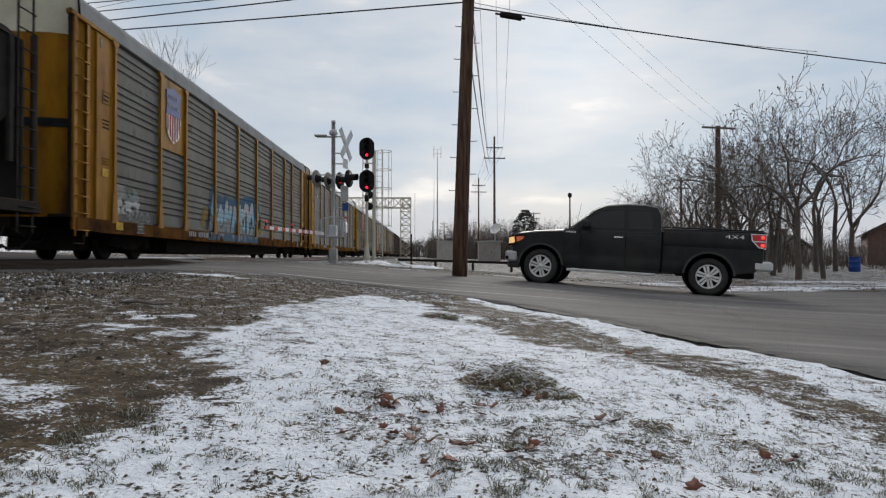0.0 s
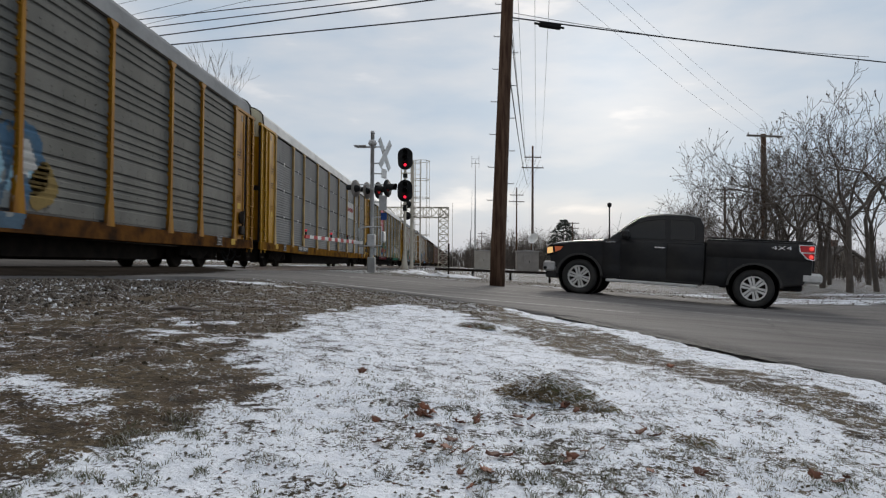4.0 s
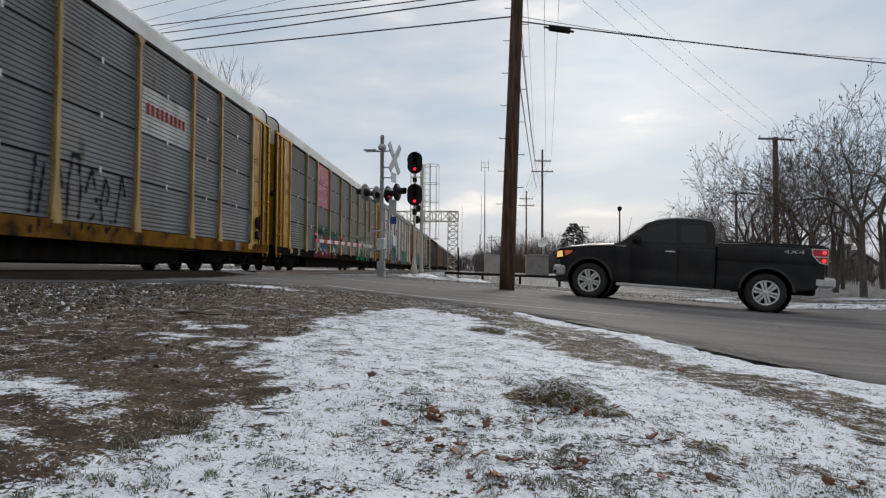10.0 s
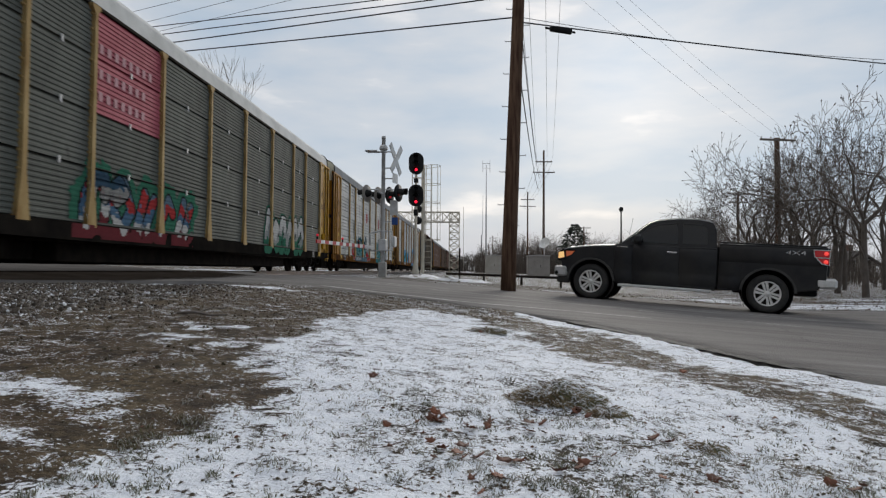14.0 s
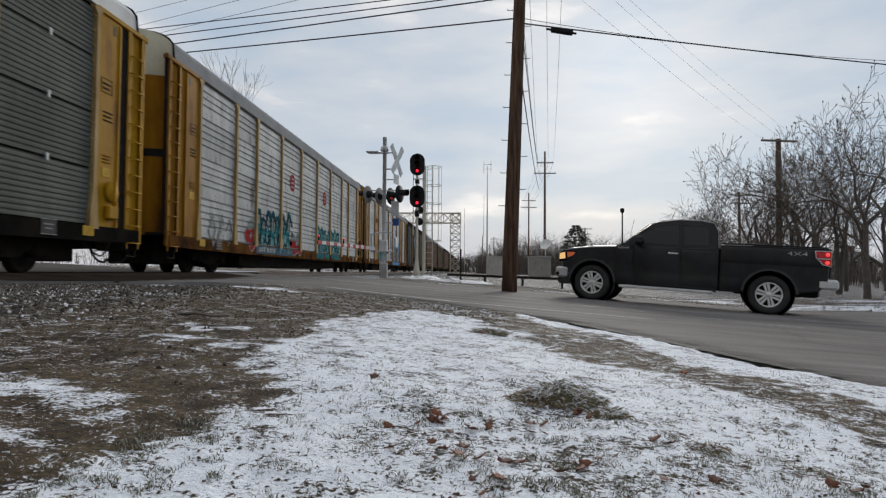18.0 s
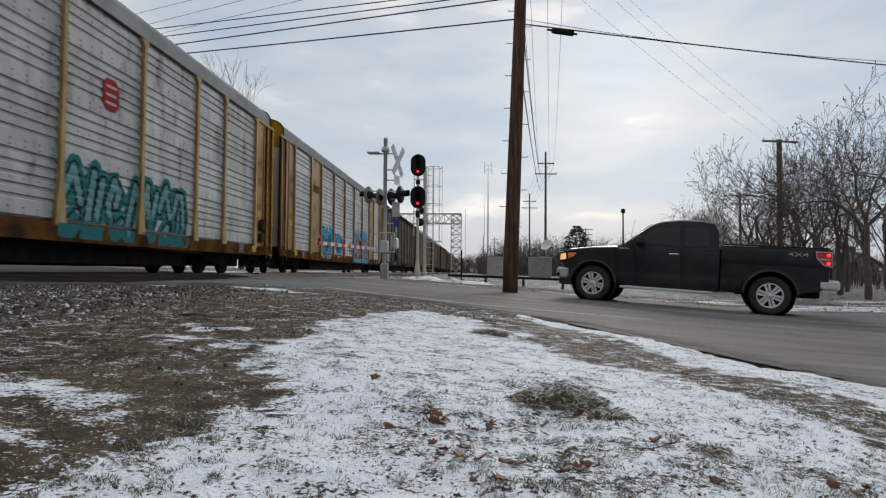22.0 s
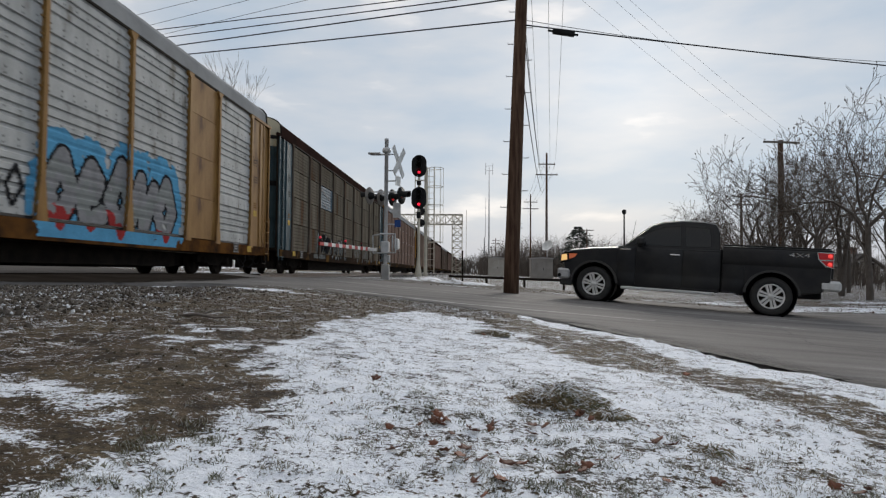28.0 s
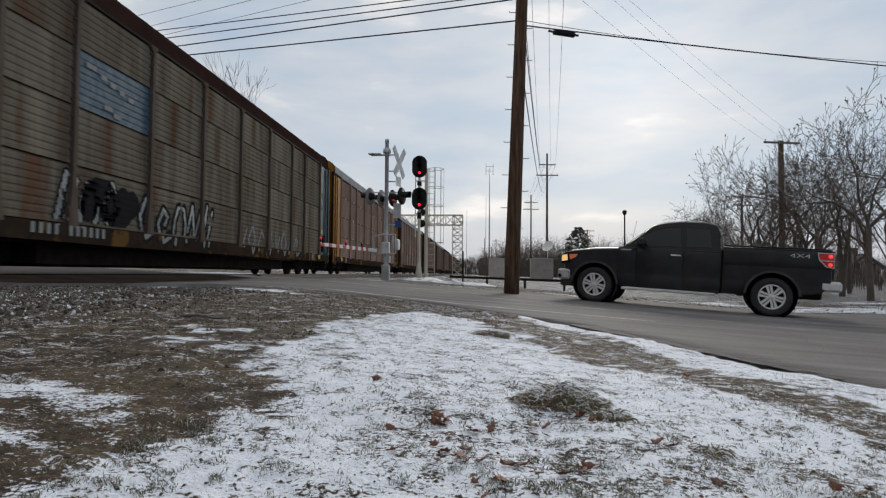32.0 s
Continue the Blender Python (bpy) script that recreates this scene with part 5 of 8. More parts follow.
CARS = {}
for k in range(0, LAST + 1):
    CARS[k] = autorack(k)
    signs(k, CARS[k])
    paintings(k, CARS[k])


# ---- roadside things ----
POLE = (0.86, 16.1)


def wooden_pole(x, y, z0, h, r0, r1, lean=(0, 0), arms=(), label="", steps=False, group=""):
    t = thing("utility_pole", label, "utility pole", group, at=pose(x, y, z0))
    g = Geo()
    n = 14
    pts = [(lean[0] * i / n, lean[1] * i / n, -0.3 * (i == 0) + h * i / n) for i in range(n + 1)]
    g.tube(pts, [r0 + (r1 - r0) * i / n for i in range(n + 1)], 16)
    part("pole_shaft", g, M["wood_pole"], t)
    for z, w, turn in arms:
        c, s = math.cos(radians(turn)), math.sin(radians(turn))
        u = z / h
        a = Geo().box(-w / 2, w / 2, -0.05, 0.05, -0.06, 0.06, 0.01, m=pose(lean[0] * u, lean[1] * u - r1, z, 0, 0, turn))
        arm = part("crossarm", a, M["grey_wood"], t)
        for k in (-0.46, -0.2, 0.2, 0.46):
            part("insulator", Geo().lathe([(0.012, -0.02), (0.014, 0.06), (0.04, 0.06), (0.045, 0.1), (0.03, 0.13), (0.0, 0.14)], "z", 8, (lean[0] * u + k * w * c, lean[1] * u - r1 + k * w * s, z + 0.06)), M["beige"], arm)
        b = Geo().tube([(lean[0] * u - 0.3 * w * c, lean[1] * u - r1 - 0.3 * w * s, z), (lean[0] * u, lean[1] * u - r1, z - 0.7)], 0.015, 5)
        b.tube([(lean[0] * u + 0.3 * w * c, lean[1] * u - r1 + 0.3 * w * s, z), (lean[0] * u, lean[1] * u - r1, z - 0.7)], 0.015, 5)
        part("brace", b, M["galv"], t)
    if steps:
        for i in range(22):
            z = 2.2 + i * 0.42
            u = z / h
            r = r0 + (r1 - r0) * u
            sx = 1 if i % 2 else -1
            part("climbing_step", Geo().tube([(lean[0] * u + sx * r * 0.9, lean[1] * u, z), (lean[0] * u + sx * (r + 0.15), lean[1] * u, z), (lean[0] * u + sx * (r + 0.15), lean[1] * u, z + 0.03)], 0.011, 5), M["galv"], t)
        part("ground_wire_cover", Geo().box(r0 * 0.35, r0 * 0.35 + 0.05, -r0 * 0.98, -r0 * 0.85, 0.0, 3.0, 0.01), M["wood_pole"], t)
    return t


wooden_pole(*POLE, road_z(*POLE) - 0.02, 12.6, 0.195, 0.12, lean=(0.42, 0.0), steps=True, label="tall dark-brown creosoted utility pole with climbing steps",
            arms=((11.6, 2.6, 12),))
wooden_pole(7.86, 72, -0.4, 14.2, 0.16, 0.10, arms=((12.9, 1.9, 4), (11.7, 2.5, 4)), label="weathered utility pole with two crossarms beside the line", group="far utility poles")
wooden_pole(8.83, 105, -0.4, 13.6, 0.15, 0.10, arms=((12.3, 2.2, 4), (11.2, 2.6, 4)), label="weathered utility pole with two crossarms beside the line", group="far utility poles")
wooden_pole(9.4, 150, -0.4, 13.2, 0.15, 0.10, arms=((12.3, 2.2, 4), (11.2, 2.6, 4)), label="weathered utility pole with two crossarms beside the line", group="far utility poles")
wooden_pole(5.6, 190, -0.4, 11.0, 0.15, 0.10, arms=((10.3, 2.4, 4), (9.4, 2.6, 4)), label="weathered utility pole with two crossarms beside the line", group="far utility poles")
wooden_pole(5.4, 240, -0.4, 11.0, 0.15, 0.10, arms=((10.3, 2.4, 4), (9.4, 2.6, 4)), label="weathered utility pole with two crossarms beside the line", group="far utility poles")
wooden_pole(18.75, 40, -0.75, 9.2, 0.19, 0.15, arms=((9.05, 2.4, 10),), label="dark wooden utility pole with one crossarm among bare trees", group="far utility poles")
wooden_pole(28.6, 70, -0.7, 9.5, 0.15, 0.11, arms=((9.3, 2.4, 10), (8.4, 2.2, 10)), label="wooden utility pole with crossarms behind bare trees", group="far utility poles")
wooden_pole(18.9, 110, -0.6, 8.4, 0.14, 0.10, arms=((8.2, 2.4, 8), (7.3, 2.2, 8)), label="wooden utility pole with crossarms behind an evergreen", group="far utility poles")


def cable(a, b, sag, r, label, m="wire", n=28, name="overhead_cable"):
    a, b = Vector(a), Vector(b)
    pts = []
    for i in range(n + 1):
        u = i / n
        p = a.lerp(b, u)
        p.z -= sag * 4 * u * (1 - u)
        pts.append(p)
    return solid(name, Geo().tube(pts, r, 5), M[m], label, "cable", "overhead cables")


def along(u, z):
    """A point u of the way from the pole over the track along the road."""
    return (POLE[0] - 31 * u, POLE[1] + 10.4 * u, z)


for z0, z1, sag, r in ((6.57, 8.47, 0.10, 0.020), (7.14, 8.00, 0.06, 0.020), (7.30, 8.72, 0.06, 0.017), (7.45, 9.36, 0.06, 0.016)):
    cable(along(-0.0065, z0), along(1.3, z1 + 0.1), sag, r, "black overhead cable from the pole across the track")
for z0, z1 in ((8.42, 6.4), (8.92, 6.6), (9.2, 7.5)):
    cable(along(0.0, z0), along(1.3, z1), 0.1, 0.007, "thin overhead wire across the track")
cable((POLE[0] + 0.3, POLE[1] - 0.1, 6.42), (41, 27.3, 7.2), 0.45, 0.019, "black overhead cable along the road")
cable((POLE[0] + 0.3, POLE[1] - 0.1, 6.55), (12, 19, 6.36), 0.15, 0.008, "thin strand beside the overhead cable")
cable((POLE[0], POLE[1], 8.0), (41, 27.3, 15.2), 0.2, 0.009, "thin overhead wire above the road")
splice = thing("cable_splice", "black cylindrical splice case on the overhead cable", "cable splice")
part("case", Geo().tube([(1.95, 16.30, 6.36), (2.5, 16.45, 6.33)], 0.075, 10), M["black"], splice)
part("clamp", Geo().tube([(1.82, 16.34, 6.40), (2.62, 16.56, 6.35)], 0.03, 8), M["black"], splice)
for dx, z, tx, tz in ((0.15, 8.8, -0.6, 12.2), (0.35, 10.8, -0.9, 13.0), (0.9, 11.6, 0.3, 13.0), (1.5, 11.6, 0.9, 13.0)):
    cable((POLE[0] + dx, POLE[1], z), (7.95 + tx, 72, tz), 0.9 if z > 10 else 1.8, 0.012 if z < 9 else 0.009, "overhead wire running beside the track")
cable((POLE[0] + 0.22, POLE[1], 5.6), (7.3, 72, 9.4), 0.7, 0.020, "black cable bundle running beside the track")
cable((POLE[0] + 0.25, POLE[1], 7.0), (7.4, 72, 10.6), 0.9, 0.016, "black cable bundle running beside the track")
for dx, z, tx in ((0.3, 8.4, -1.1), (0.35, 9.2, 0.1), (0.4, 9.5, 1.1)):
    cable((POLE[0] + dx, POLE[1], z), (18.85 + tx, 40, 8.5), 0.25, 0.004, "thin overhead wire to the pole in the trees")
for i in range(4):
    cable((7.95 + (-0.9, -0.4, 0.4, 0.9)[i], 72, 12.6), (8.85 + (-0.9, -0.4, 0.4, 0.9)[i], 105, 12.0), 0.5, 0.012, "overhead wire running beside the track")
cable((7.9, 72, 9.6), (6.6, 60.5, 1.7), 0.15, 0.02, "service drop from the pole to the cabin")

# ---- crossing gate ----
GATE = (-3.05, 21.0)


def crossing_gate():
    t = thing("crossing_gate", "grey crossing mast with crossed boards and lowered striped arm", "crossing signal", at=pose(*GATE, 0.0))
    part("mast", Geo().lathe([(0.065, 0.3), (0.065, 4.5), (0.07, 4.5), (0.07, 4.58), (0.0, 4.6)], "z", 14), M["galv"], t)
    part("sign_plate", Geo().box(0.24, 0.50, -0.03, -0.01, 1.92, 2.42, 0.005), M["galv"], t, "plain grey back of a sign plate")
    part("blue_sign", Geo().box(0.30, 0.50, -0.03, -0.01, 1.60, 1.84, 0.005), M["blue"], t, "small blue sign plate")
    for z in (1.7, 2.2):
        part("sign_bracket", Geo().box(0.03, 0.34, -0.01, 0.01, z - 0.02, z + 0.02), M["galv"], t)
    part("base_box", Geo().box(-0.13, 0.13, -0.13, 0.13, -0.30, 0.36, 0.03), M["concrete"], t)
    part("junction_box", Geo().box(0.06, 0.15, -0.08, 0.08, 0.42, 0.66, 0.015), M["galv"], t)
    for s in (-1, 1):
        b = Geo().box(-0.012, 0.012, -0.61, 0.61, -0.115, 0.115, 0.004, m=pose(0.0, 0, 0, s * 48, 0, 0))
        part("crossbuck_board", b, M["white"], t, "white reflective crossed board", at=pose(0.42, -0.02 * s, 3.80, 0, 0, -18) @ pose(0.02 * s, 0, 0))
    part("track_plate", Geo().box(-0.01, 0.01, -0.22, 0.22, -0.16, 0.16, 0.004), M["white"], t, at=pose(0.40, -0.02, 3.15, 0, 0, -14))
    for z in (4.05, 3.5, 3.15):
        part("bracket", Geo().box(0.0, 0.40, -0.02, 0.02, z - 0.02, z + 0.02, 0.004), M["galv"], t)
    part("bell_arm", Geo().box(-0.55, 0.12, -0.05, 0.05, 4.02, 4.07, 0.01).box(-0.62, -0.2, -0.12, 0.12, 4.06, 4.10, 0.01, m=pose(0, 0, 0, 0, 0, 0)), M["galv"], t)
    part("bell", Geo().lathe([(0.02, 4.10), (0.12, 4.10), (0.15, 4.16), (0.12, 4.26), (0.0, 4.30)], "z", 14), M["galv"], t)
    part("lamp_arm", Geo().tube([(-0.05, -0.75, 2.62), (0.05, 0.75, 2.62)], 0.03, 8).box(-0.62, 0.60, -0.02, 0.02, 2.76, 2.80, 0.005), M["galv"], t)
    lit = glow("lit_red_lens", (0.55, 0.02, 0.02), 0.35)
    dim = material("dark_red_lens", (0.16, 0.012, 0.014), (0.10, 0.01, 0.01), 6, 0.2, bump=0)
    for i, (px, py, face, lens) in enumerate(((-0.50, -0.25, -1, dim), (-0.20, 0.30, -1, dim), (0.17, 0.30, 1, lit), (0.55, -0.35, 1, dim))):
        lamp = part("warning_lamp", Geo().lathe([(0.0, -0.16 * face), (0.08, -0.15 * face), (0.13, 0.0), (0.13, 0.03 * face)], "x", 18), M["black"], t, at=pose(px, py, 2.62, 0, 0, -22))
        part("lamp_disc", Geo().lathe([(0.10, 0.0), (0.285, 0.0), (0.29, 0.012 * face), (0.10, 0.02 * face)], "x", 28), M["cabin_grey"] if face < 0 else M["black"], lamp)
        part("lens", Geo().lathe([(0.0, 0.05 * face), (0.06, 0.045 * face), (0.105, 0.025 * face)], "x", 18), lens, lamp)
        vs, n = [], 12
        for j in range(n + 1):
            a = math.pi * (-0.12 + 1.24 * j / n)
            for d in (0.02, 0.34 - 0.14 * abs(j / n - 0.5)):
                vs.append((face * d, 0.14 * math.cos(a), 0.14 * math.sin(a)))
        part("visor", Geo().add(vs, [(2 * j, 2 * j + 1, 2 * j + 3, 2 * j + 2) for j in range(n)], True), M["black"], lamp)
    part("mechanism", Geo().box(-0.14, 0.12, -0.16, 0.16, 0.72, 1.12, 0.03), M["galv"], t)
    part("arm_support", Geo().tube([(-0.38, -0.2, 0.72), (-0.40, -0.2, 1.30), (-0.1, -0.2, 1.36), (0.34, -0.2, 1.36), (0.36, -0.2, 0.74), (-0.38, -0.2, 0.72)], 0.028, 6).tube([(0.26, -0.2, 0.8), (0.26, -0.2, 1.3)], 0.03, 6), M["galv"], t)
    part("counterweight", Geo().box(0.30, 0.42, -0.1, 0.45, 0.86, 1.22, 0.03), M["galv"], t)
    arm = part("gate_arm", Geo().box(-0.02, 0.02, -1.3, 0.0, -0.05, 0.05, 0.006), M["galv"], t, "red and white striped gate arm", at=pose(-0.30, -0.1, 0.83, 0.7, 0, -3.6))
    L = 6.1
    for i in range(16):
        a, b = -0.9 - i * (L - 0.9) / 16, -0.9 - (i + 1) * (L - 0.9) / 16
        w = 0.055 - 0.015 * i / 16
        part("stripe", Geo().box(-0.018, 0.018, b, a, -w, w, 0.004), M["red" if i % 2 else "white"], arm)
    tip = glow("lit_gate_lamp", (0.6, 0.03, 0.05), 0.5)
    for yy, mt in ((-6.02, tip), (-3.8, tip), (-2.0, dim)):
        lamp = part("arm_lamp", Geo().box(-0.02, 0.02, yy - 0.02, yy + 0.02, 0.05, 0.12, 0.005), M["black"], arm)
        part("lens", Geo().lathe([(0.0, 0.030), (0.02, 0.026), (0.027, 0.018), (0.027, -0.018), (0.02, -0.026), (0.0, -0.030)], "x", 12, (0, yy, 0.15)), mt, lamp)
    return t


crossing_gate()


# ---- railway signals ----
def block_signal():
    t = thing("railway_signal", "mast with two black oval signal heads showing red", "railway signal", at=pose(-2.5, 27.0, -0.03))
    part("mast", Geo().lathe([(0.15, -0.05), (0.15, 0.04), (0.085, 0.45), (0.058, 0.8), (0.055, 4.9)], "z", 14), M["gantry"], t)
    lens = glow("lit_red_signal_lens", (0.85, 0.02, 0.05), 1.7)
    for zc in (3.32, 4.70):
        pts = []
        for i in range(28):
            a = 2 * math.pi * i / 28
            pts.append((0.325 * math.cos(a), zc + 0.15 * (1 if math.sin(a) > 0 else -1) + 0.325 * math.sin(a)))
        head = part("signal_head", Geo().prism(pts, 1, -0.06, 0.0), M["black"], t, "black oval background plate")
        part("lamp_case", Geo().box(-0.14, 0.14, 0.0, 0.25, zc - 0.4, zc + 0.42, 0.03), M["black"], head)
        for k, dz in enumerate((0.27, 0.0, -0.27)):
            ring = part("lens_ring", Geo().lathe([(0.075, -0.07), (0.10, -0.12), (0.11, -0.12), (0.11, -0.06)], "y", 18, (0, 0, zc + dz)), M["black"], head)
            part("lens", Geo().lathe([(0.0, -0.085), (0.035, -0.08), (0.062, -0.065)], "y", 16, (0, 0, zc + dz)), lens if k == 2 else M["black"], head)
            vs, n = [], 10
            for j in range(n + 1):
                a = math.pi * (j / n)
                for d in (-0.06, -0.34 + 0.1 * abs(j / n - 0.5)):
                    vs.append((0.115 * math.cos(a), d, zc + dz + 0.115 * math.sin(a)))
            part("visor", Geo().add(vs, [(2 * j, 2 * j + 1, 2 * j + 3, 2 * j + 2) for j in range(n)], True), M["black"], head)
    part("junction_box", Geo().box(-0.09, 0.09, -0.1, 0.14, 3.88, 4.06, 0.02).box(-0.09, 0.09, -0.1, 0.14, 2.45, 2.72, 0.02), M["black"], t)
    return t


block_signal()


def ladder_mast():
    t = thing("signal_ladder_mast", "galvanised signal mast with a caged ladder", "railway signal", at=pose(-2.86, 35.0, -0.1))
    part("mast", Geo().lathe([(0.12, 0), (0.085, 0.3), (0.085, 6.0)], "z", 12), M["gantry"], t)
    for s in (-0.2, 0.2):
        part("ladder_rail", Geo().box(0.28 + s - 0.025, 0.28 + s + 0.025, 0.10, 0.14, 0.1, 6.1), M["gantry"], t)
    for i in range(19):
        part("rung", Geo().tube([(0.08, 0.12, 0.3 + i * 0.31), (0.48, 0.12, 0.3 + i * 0.31)], 0.012, 5), M["gantry"], t)
    for i in range(5):
        z = 1.9 + i * 1.03
        pts = [(0.55 + 0.42 * math.cos(a), 0.12 - 0.45 * math.sin(a), z) for a in [math.pi * 2 * k / 14 for k in range(15)]]
        part("cage_hoop", Geo().tube(pts, 0.016, 5, caps=False), M["gantry"], t)
    for k in range(7):
        a = math.pi * 2 * k / 7
        part("cage_bar", Geo().tube([(0.55 + 0.42 * math.cos(a), 0.12 - 0.45 * math.sin(a), 1.8), (0.55 + 0.42 * math.cos(a), 0.12 - 0.45 * math.sin(a), 6.05)], 0.011, 5), M["gantry"], t)
    for z in (2.95, 3.6):
        hd = part("signal_lamp", Geo().lathe([(0.0, -0.12), (0.22, -0.10), (0.22, 0.06), (0.1, 0.16), (0.0, 0.18)], "y", 18, (-0.25, 0, z)), M["black"], t)
        part("bracket", Geo().box(-0.25, 0.0, -0.03, 0.03, z - 0.03, z + 0.03), M["gantry"], t)
    part("upper_bracket", Geo().box(-0.62, 0.0, -0.03, 0.03, 5.3, 5.36).box(-0.62, 0.0, -0.03, 0.03, 4.6, 4.66).box(-0.62, 0.0, -0.03, 0.03, 3.5, 3.56), M["gantry"], t)
    part("conduit", Geo().box(-0.62, -0.57, -0.03, 0.03, 2.2, 5.9), M["gantry"], t)
    return t


ladder_mast()


def lattice(g, p, q, w, steps, r=0.035):
    """A four-legged lattice from p to q, square of side w across."""
    p, q = Vector(p), Vector(q)
    d = (q - p).normalized()
    side = Vector((0, 1, 0)) if abs(d.y) < 0.9 else Vector((1, 0, 0))
    up = d.cross(side)
    corners = [side * (w / 2) + up * (w / 2), side * (w / 2) - up * (w / 2), -side * (w / 2) - up * (w / 2), -side * (w / 2) + up * (w / 2)]
    for c in corners:
        g.tube([p + c, q + c], r, 4)
    for i in range(steps):
        a, b = p.lerp(q, i / steps), p.lerp(q, (i + 1) / steps)
        for k in range(4):
            c, e = corners[k], corners[(k + 1) % 4]
            g.tube([a + c, b + e], r * 0.6, 4)
            g.tube([a + e, b + c], r * 0.6, 4)
            g.tube([b + c, b + e], r * 0.6, 4)


gantry = thing("signal_gantry", "galvanised lattice signal bridge over the track", "signal bridge", at=pose(-0.5, 83, 0.1))
leg = Geo()
lattice(leg, (-2.1, 0, -0.3), (-2.1, 0, 7.6), 1.3, 9, 0.06)
part("leg", leg, M["gantry"], gantry)
leg = Geo()
lattice(leg, (-16.5, 0, -0.3), (-16.5, 0, 7.6), 1.3, 9, 0.06)
part("leg", leg, M["gantry"], gantry)
beam = Geo()
lattice(beam, (-17.2, 0, 7.0), (-1.4, 0, 7.0), 1.3, 14, 0.06)
part("truss", beam, M["gantry"], gantry)
lad = Geo()
for yy in (-0.25, 0.25):
    lad.tube([(-0.9, yy, -0.3), (-0.9, yy, 8.3)], 0.03, 4)
for i in range(20):
    lad.tube([(-0.9, -0.25, 0.2 + i * 0.4), (-0.9, 0.25, 0.2 + i * 0.4)], 0.015, 4)
part("ladder", lad, M["gantry"], gantry)

tower = thing("radio_mast", "slender radio mast with small antennas", "radio mast", at=pose(3.0, 160, -0.5))
part("mast", Geo().tube([(0, 0, 0), (0, 0, 14), (0, 0, 27.5)], [0.20, 0.18, 0.07], 10), M["galv"], tower)
ant = Geo()
for a in (-0.9, 0.9):
    ant.tube([(a, 0, 25.6), (a, 0, 28.6)], 0.06, 6)
ant.tube([(-1.0, 0, 27.8), (1.0, 0, 27.8)], 0.05, 6).tube([(-1.0, 0, 26.6), (1.0, 0, 26.6)], 0.05, 6)
part("antenna", ant, M["galv"], tower)
tower2 = thing("radio_mast", "thin whip antenna mast on a post", "radio mast", at=pose(1.75, 150, -0.5))
part("mast", Geo().tube([(0, 0, 0), (0, 0, 9), (0.2, 0, 9.1), (0.3, 0, 18.5)], [0.18, 0.16, 0.07, 0.04], 8), M["galv"], tower2)

lamp = thing("street_lamp", "dark street lamp post with a short hooded head", "street lamp", at=pose(14.92, 65, -0.65))
part("post", Geo().tube([(0, 0, 0), (0, 0, 7.1)], [0.10, 0.07], 10), M["black"], lamp)
part("lamp_head", Geo().lathe([(0.0, 6.85), (0.16, 6.85), (0.22, 7.0), (0.22, 7.2), (0.1, 7.3), (0.0, 7.3)], "z", 14), M["black"], lamp)


def cabin(x, y, w, d, h, label, m, dish=False):
    t = thing("equipment_cabin", label, "equipment cabin", at=pose(x, y, -0.45))
    part("wall", Geo().box(-w / 2, w / 2, 0, d, 0, h, 0.02), m, t)
    part("roof", Geo().prism([(-w / 2 - 0.08, h), (w / 2 + 0.08, h), (w / 2 + 0.08, h + 0.06), (0, h + 0.14), (-w / 2 - 0.08, h + 0.06)], 1, -0.08, d + 0.08), M["concrete"], t)
    part("door", Geo().box(-w * 0.22, w * 0.10, -0.03, 0.02, 0.1, h - 0.25, 0.01), m, t)
    part("handle", Geo().box(w * 0.06, w * 0.085, -0.05, -0.02, h * 0.45, h * 0.55), M["black"], t)
    if dish:
        p = part("dish_post", Geo().tube([(w / 2 - 0.5, 0.4, h), (w / 2 - 0.5, 0.4, h + 1.0)], 0.035, 6), M["galv"], t)
        part("dish", Geo().lathe([(0.02, 0.18), (0.25, 0.15), (0.48, 0.05), (0.56, -0.02)], "x", 20, (0, 0, 0)), M["white"], p, "white satellite dish", at=pose(w / 2 - 0.50, 0.2, h + 1.25, 0, 28, 52))
    return t


cabin(6.12, 60, 2.05, 1.8, 1.95, "grey metal equipment cabin with a satellite dish beside the track", M["cabin_grey"], True)
cabin(2.75, 90, 2.2, 3.0, 2.7, "beige trackside hut with a flat roof", M["beige"])

barrier = thing("low_barrier", "low dark pipe barrier on short posts beside the road", "barrier", at=pose(0, 0, 0))
part("rail", Geo().tube([(-1.2, 27.5, -0.05), (3.9, 26.4, -0.20)], 0.055, 8), M["steel_dark"], barrier)
for x, y, top in ((-0.62, 27.38, 1.05), (0.42, 27.15, -0.05), (2.0, 26.8, -0.1), (3.6, 26.45, -0.18)):
    part("post", Geo().tube([(x, y, ground_z(x, y) - 0.1), (x, y, top)], 0.05 if top < 0.5 else 0.035, 8), M["steel_dark"], barrier)


def lump(name, x, y, rx, ry, h, m, label, category, seed, n=16, rough=0.35):
    """A low uneven mound."""
    g = Geo()
    vs, fs = [], []
    rings = 8
    for i in range(rings + 1):
        u = i / rings
        for k in range(n):
            a = 2 * math.pi * k / n
            w = 1 + rough * noise.noise((math.cos(a) * 1.3, math.sin(a) * 1.3, seed))
            px, py = x + rx * u * w * math.cos(a), y + ry * u * w * math.sin(a)
            z = h * (1 - u * u) * (1 + 0.5 * noise.noise((px * 4 / rx, py * 4 / ry, seed)))
            vs.append((px, py, max(ground_z(px, py), lie(px, py)) + z - 0.015))
    for i in range(rings):
        for k in range(n):
            a, b = i * n + k, i * n + (k + 1) % n
            fs.append((a, b, b + n, a + n))
    return solid(name, g.add(vs, fs, True), m, label, category)


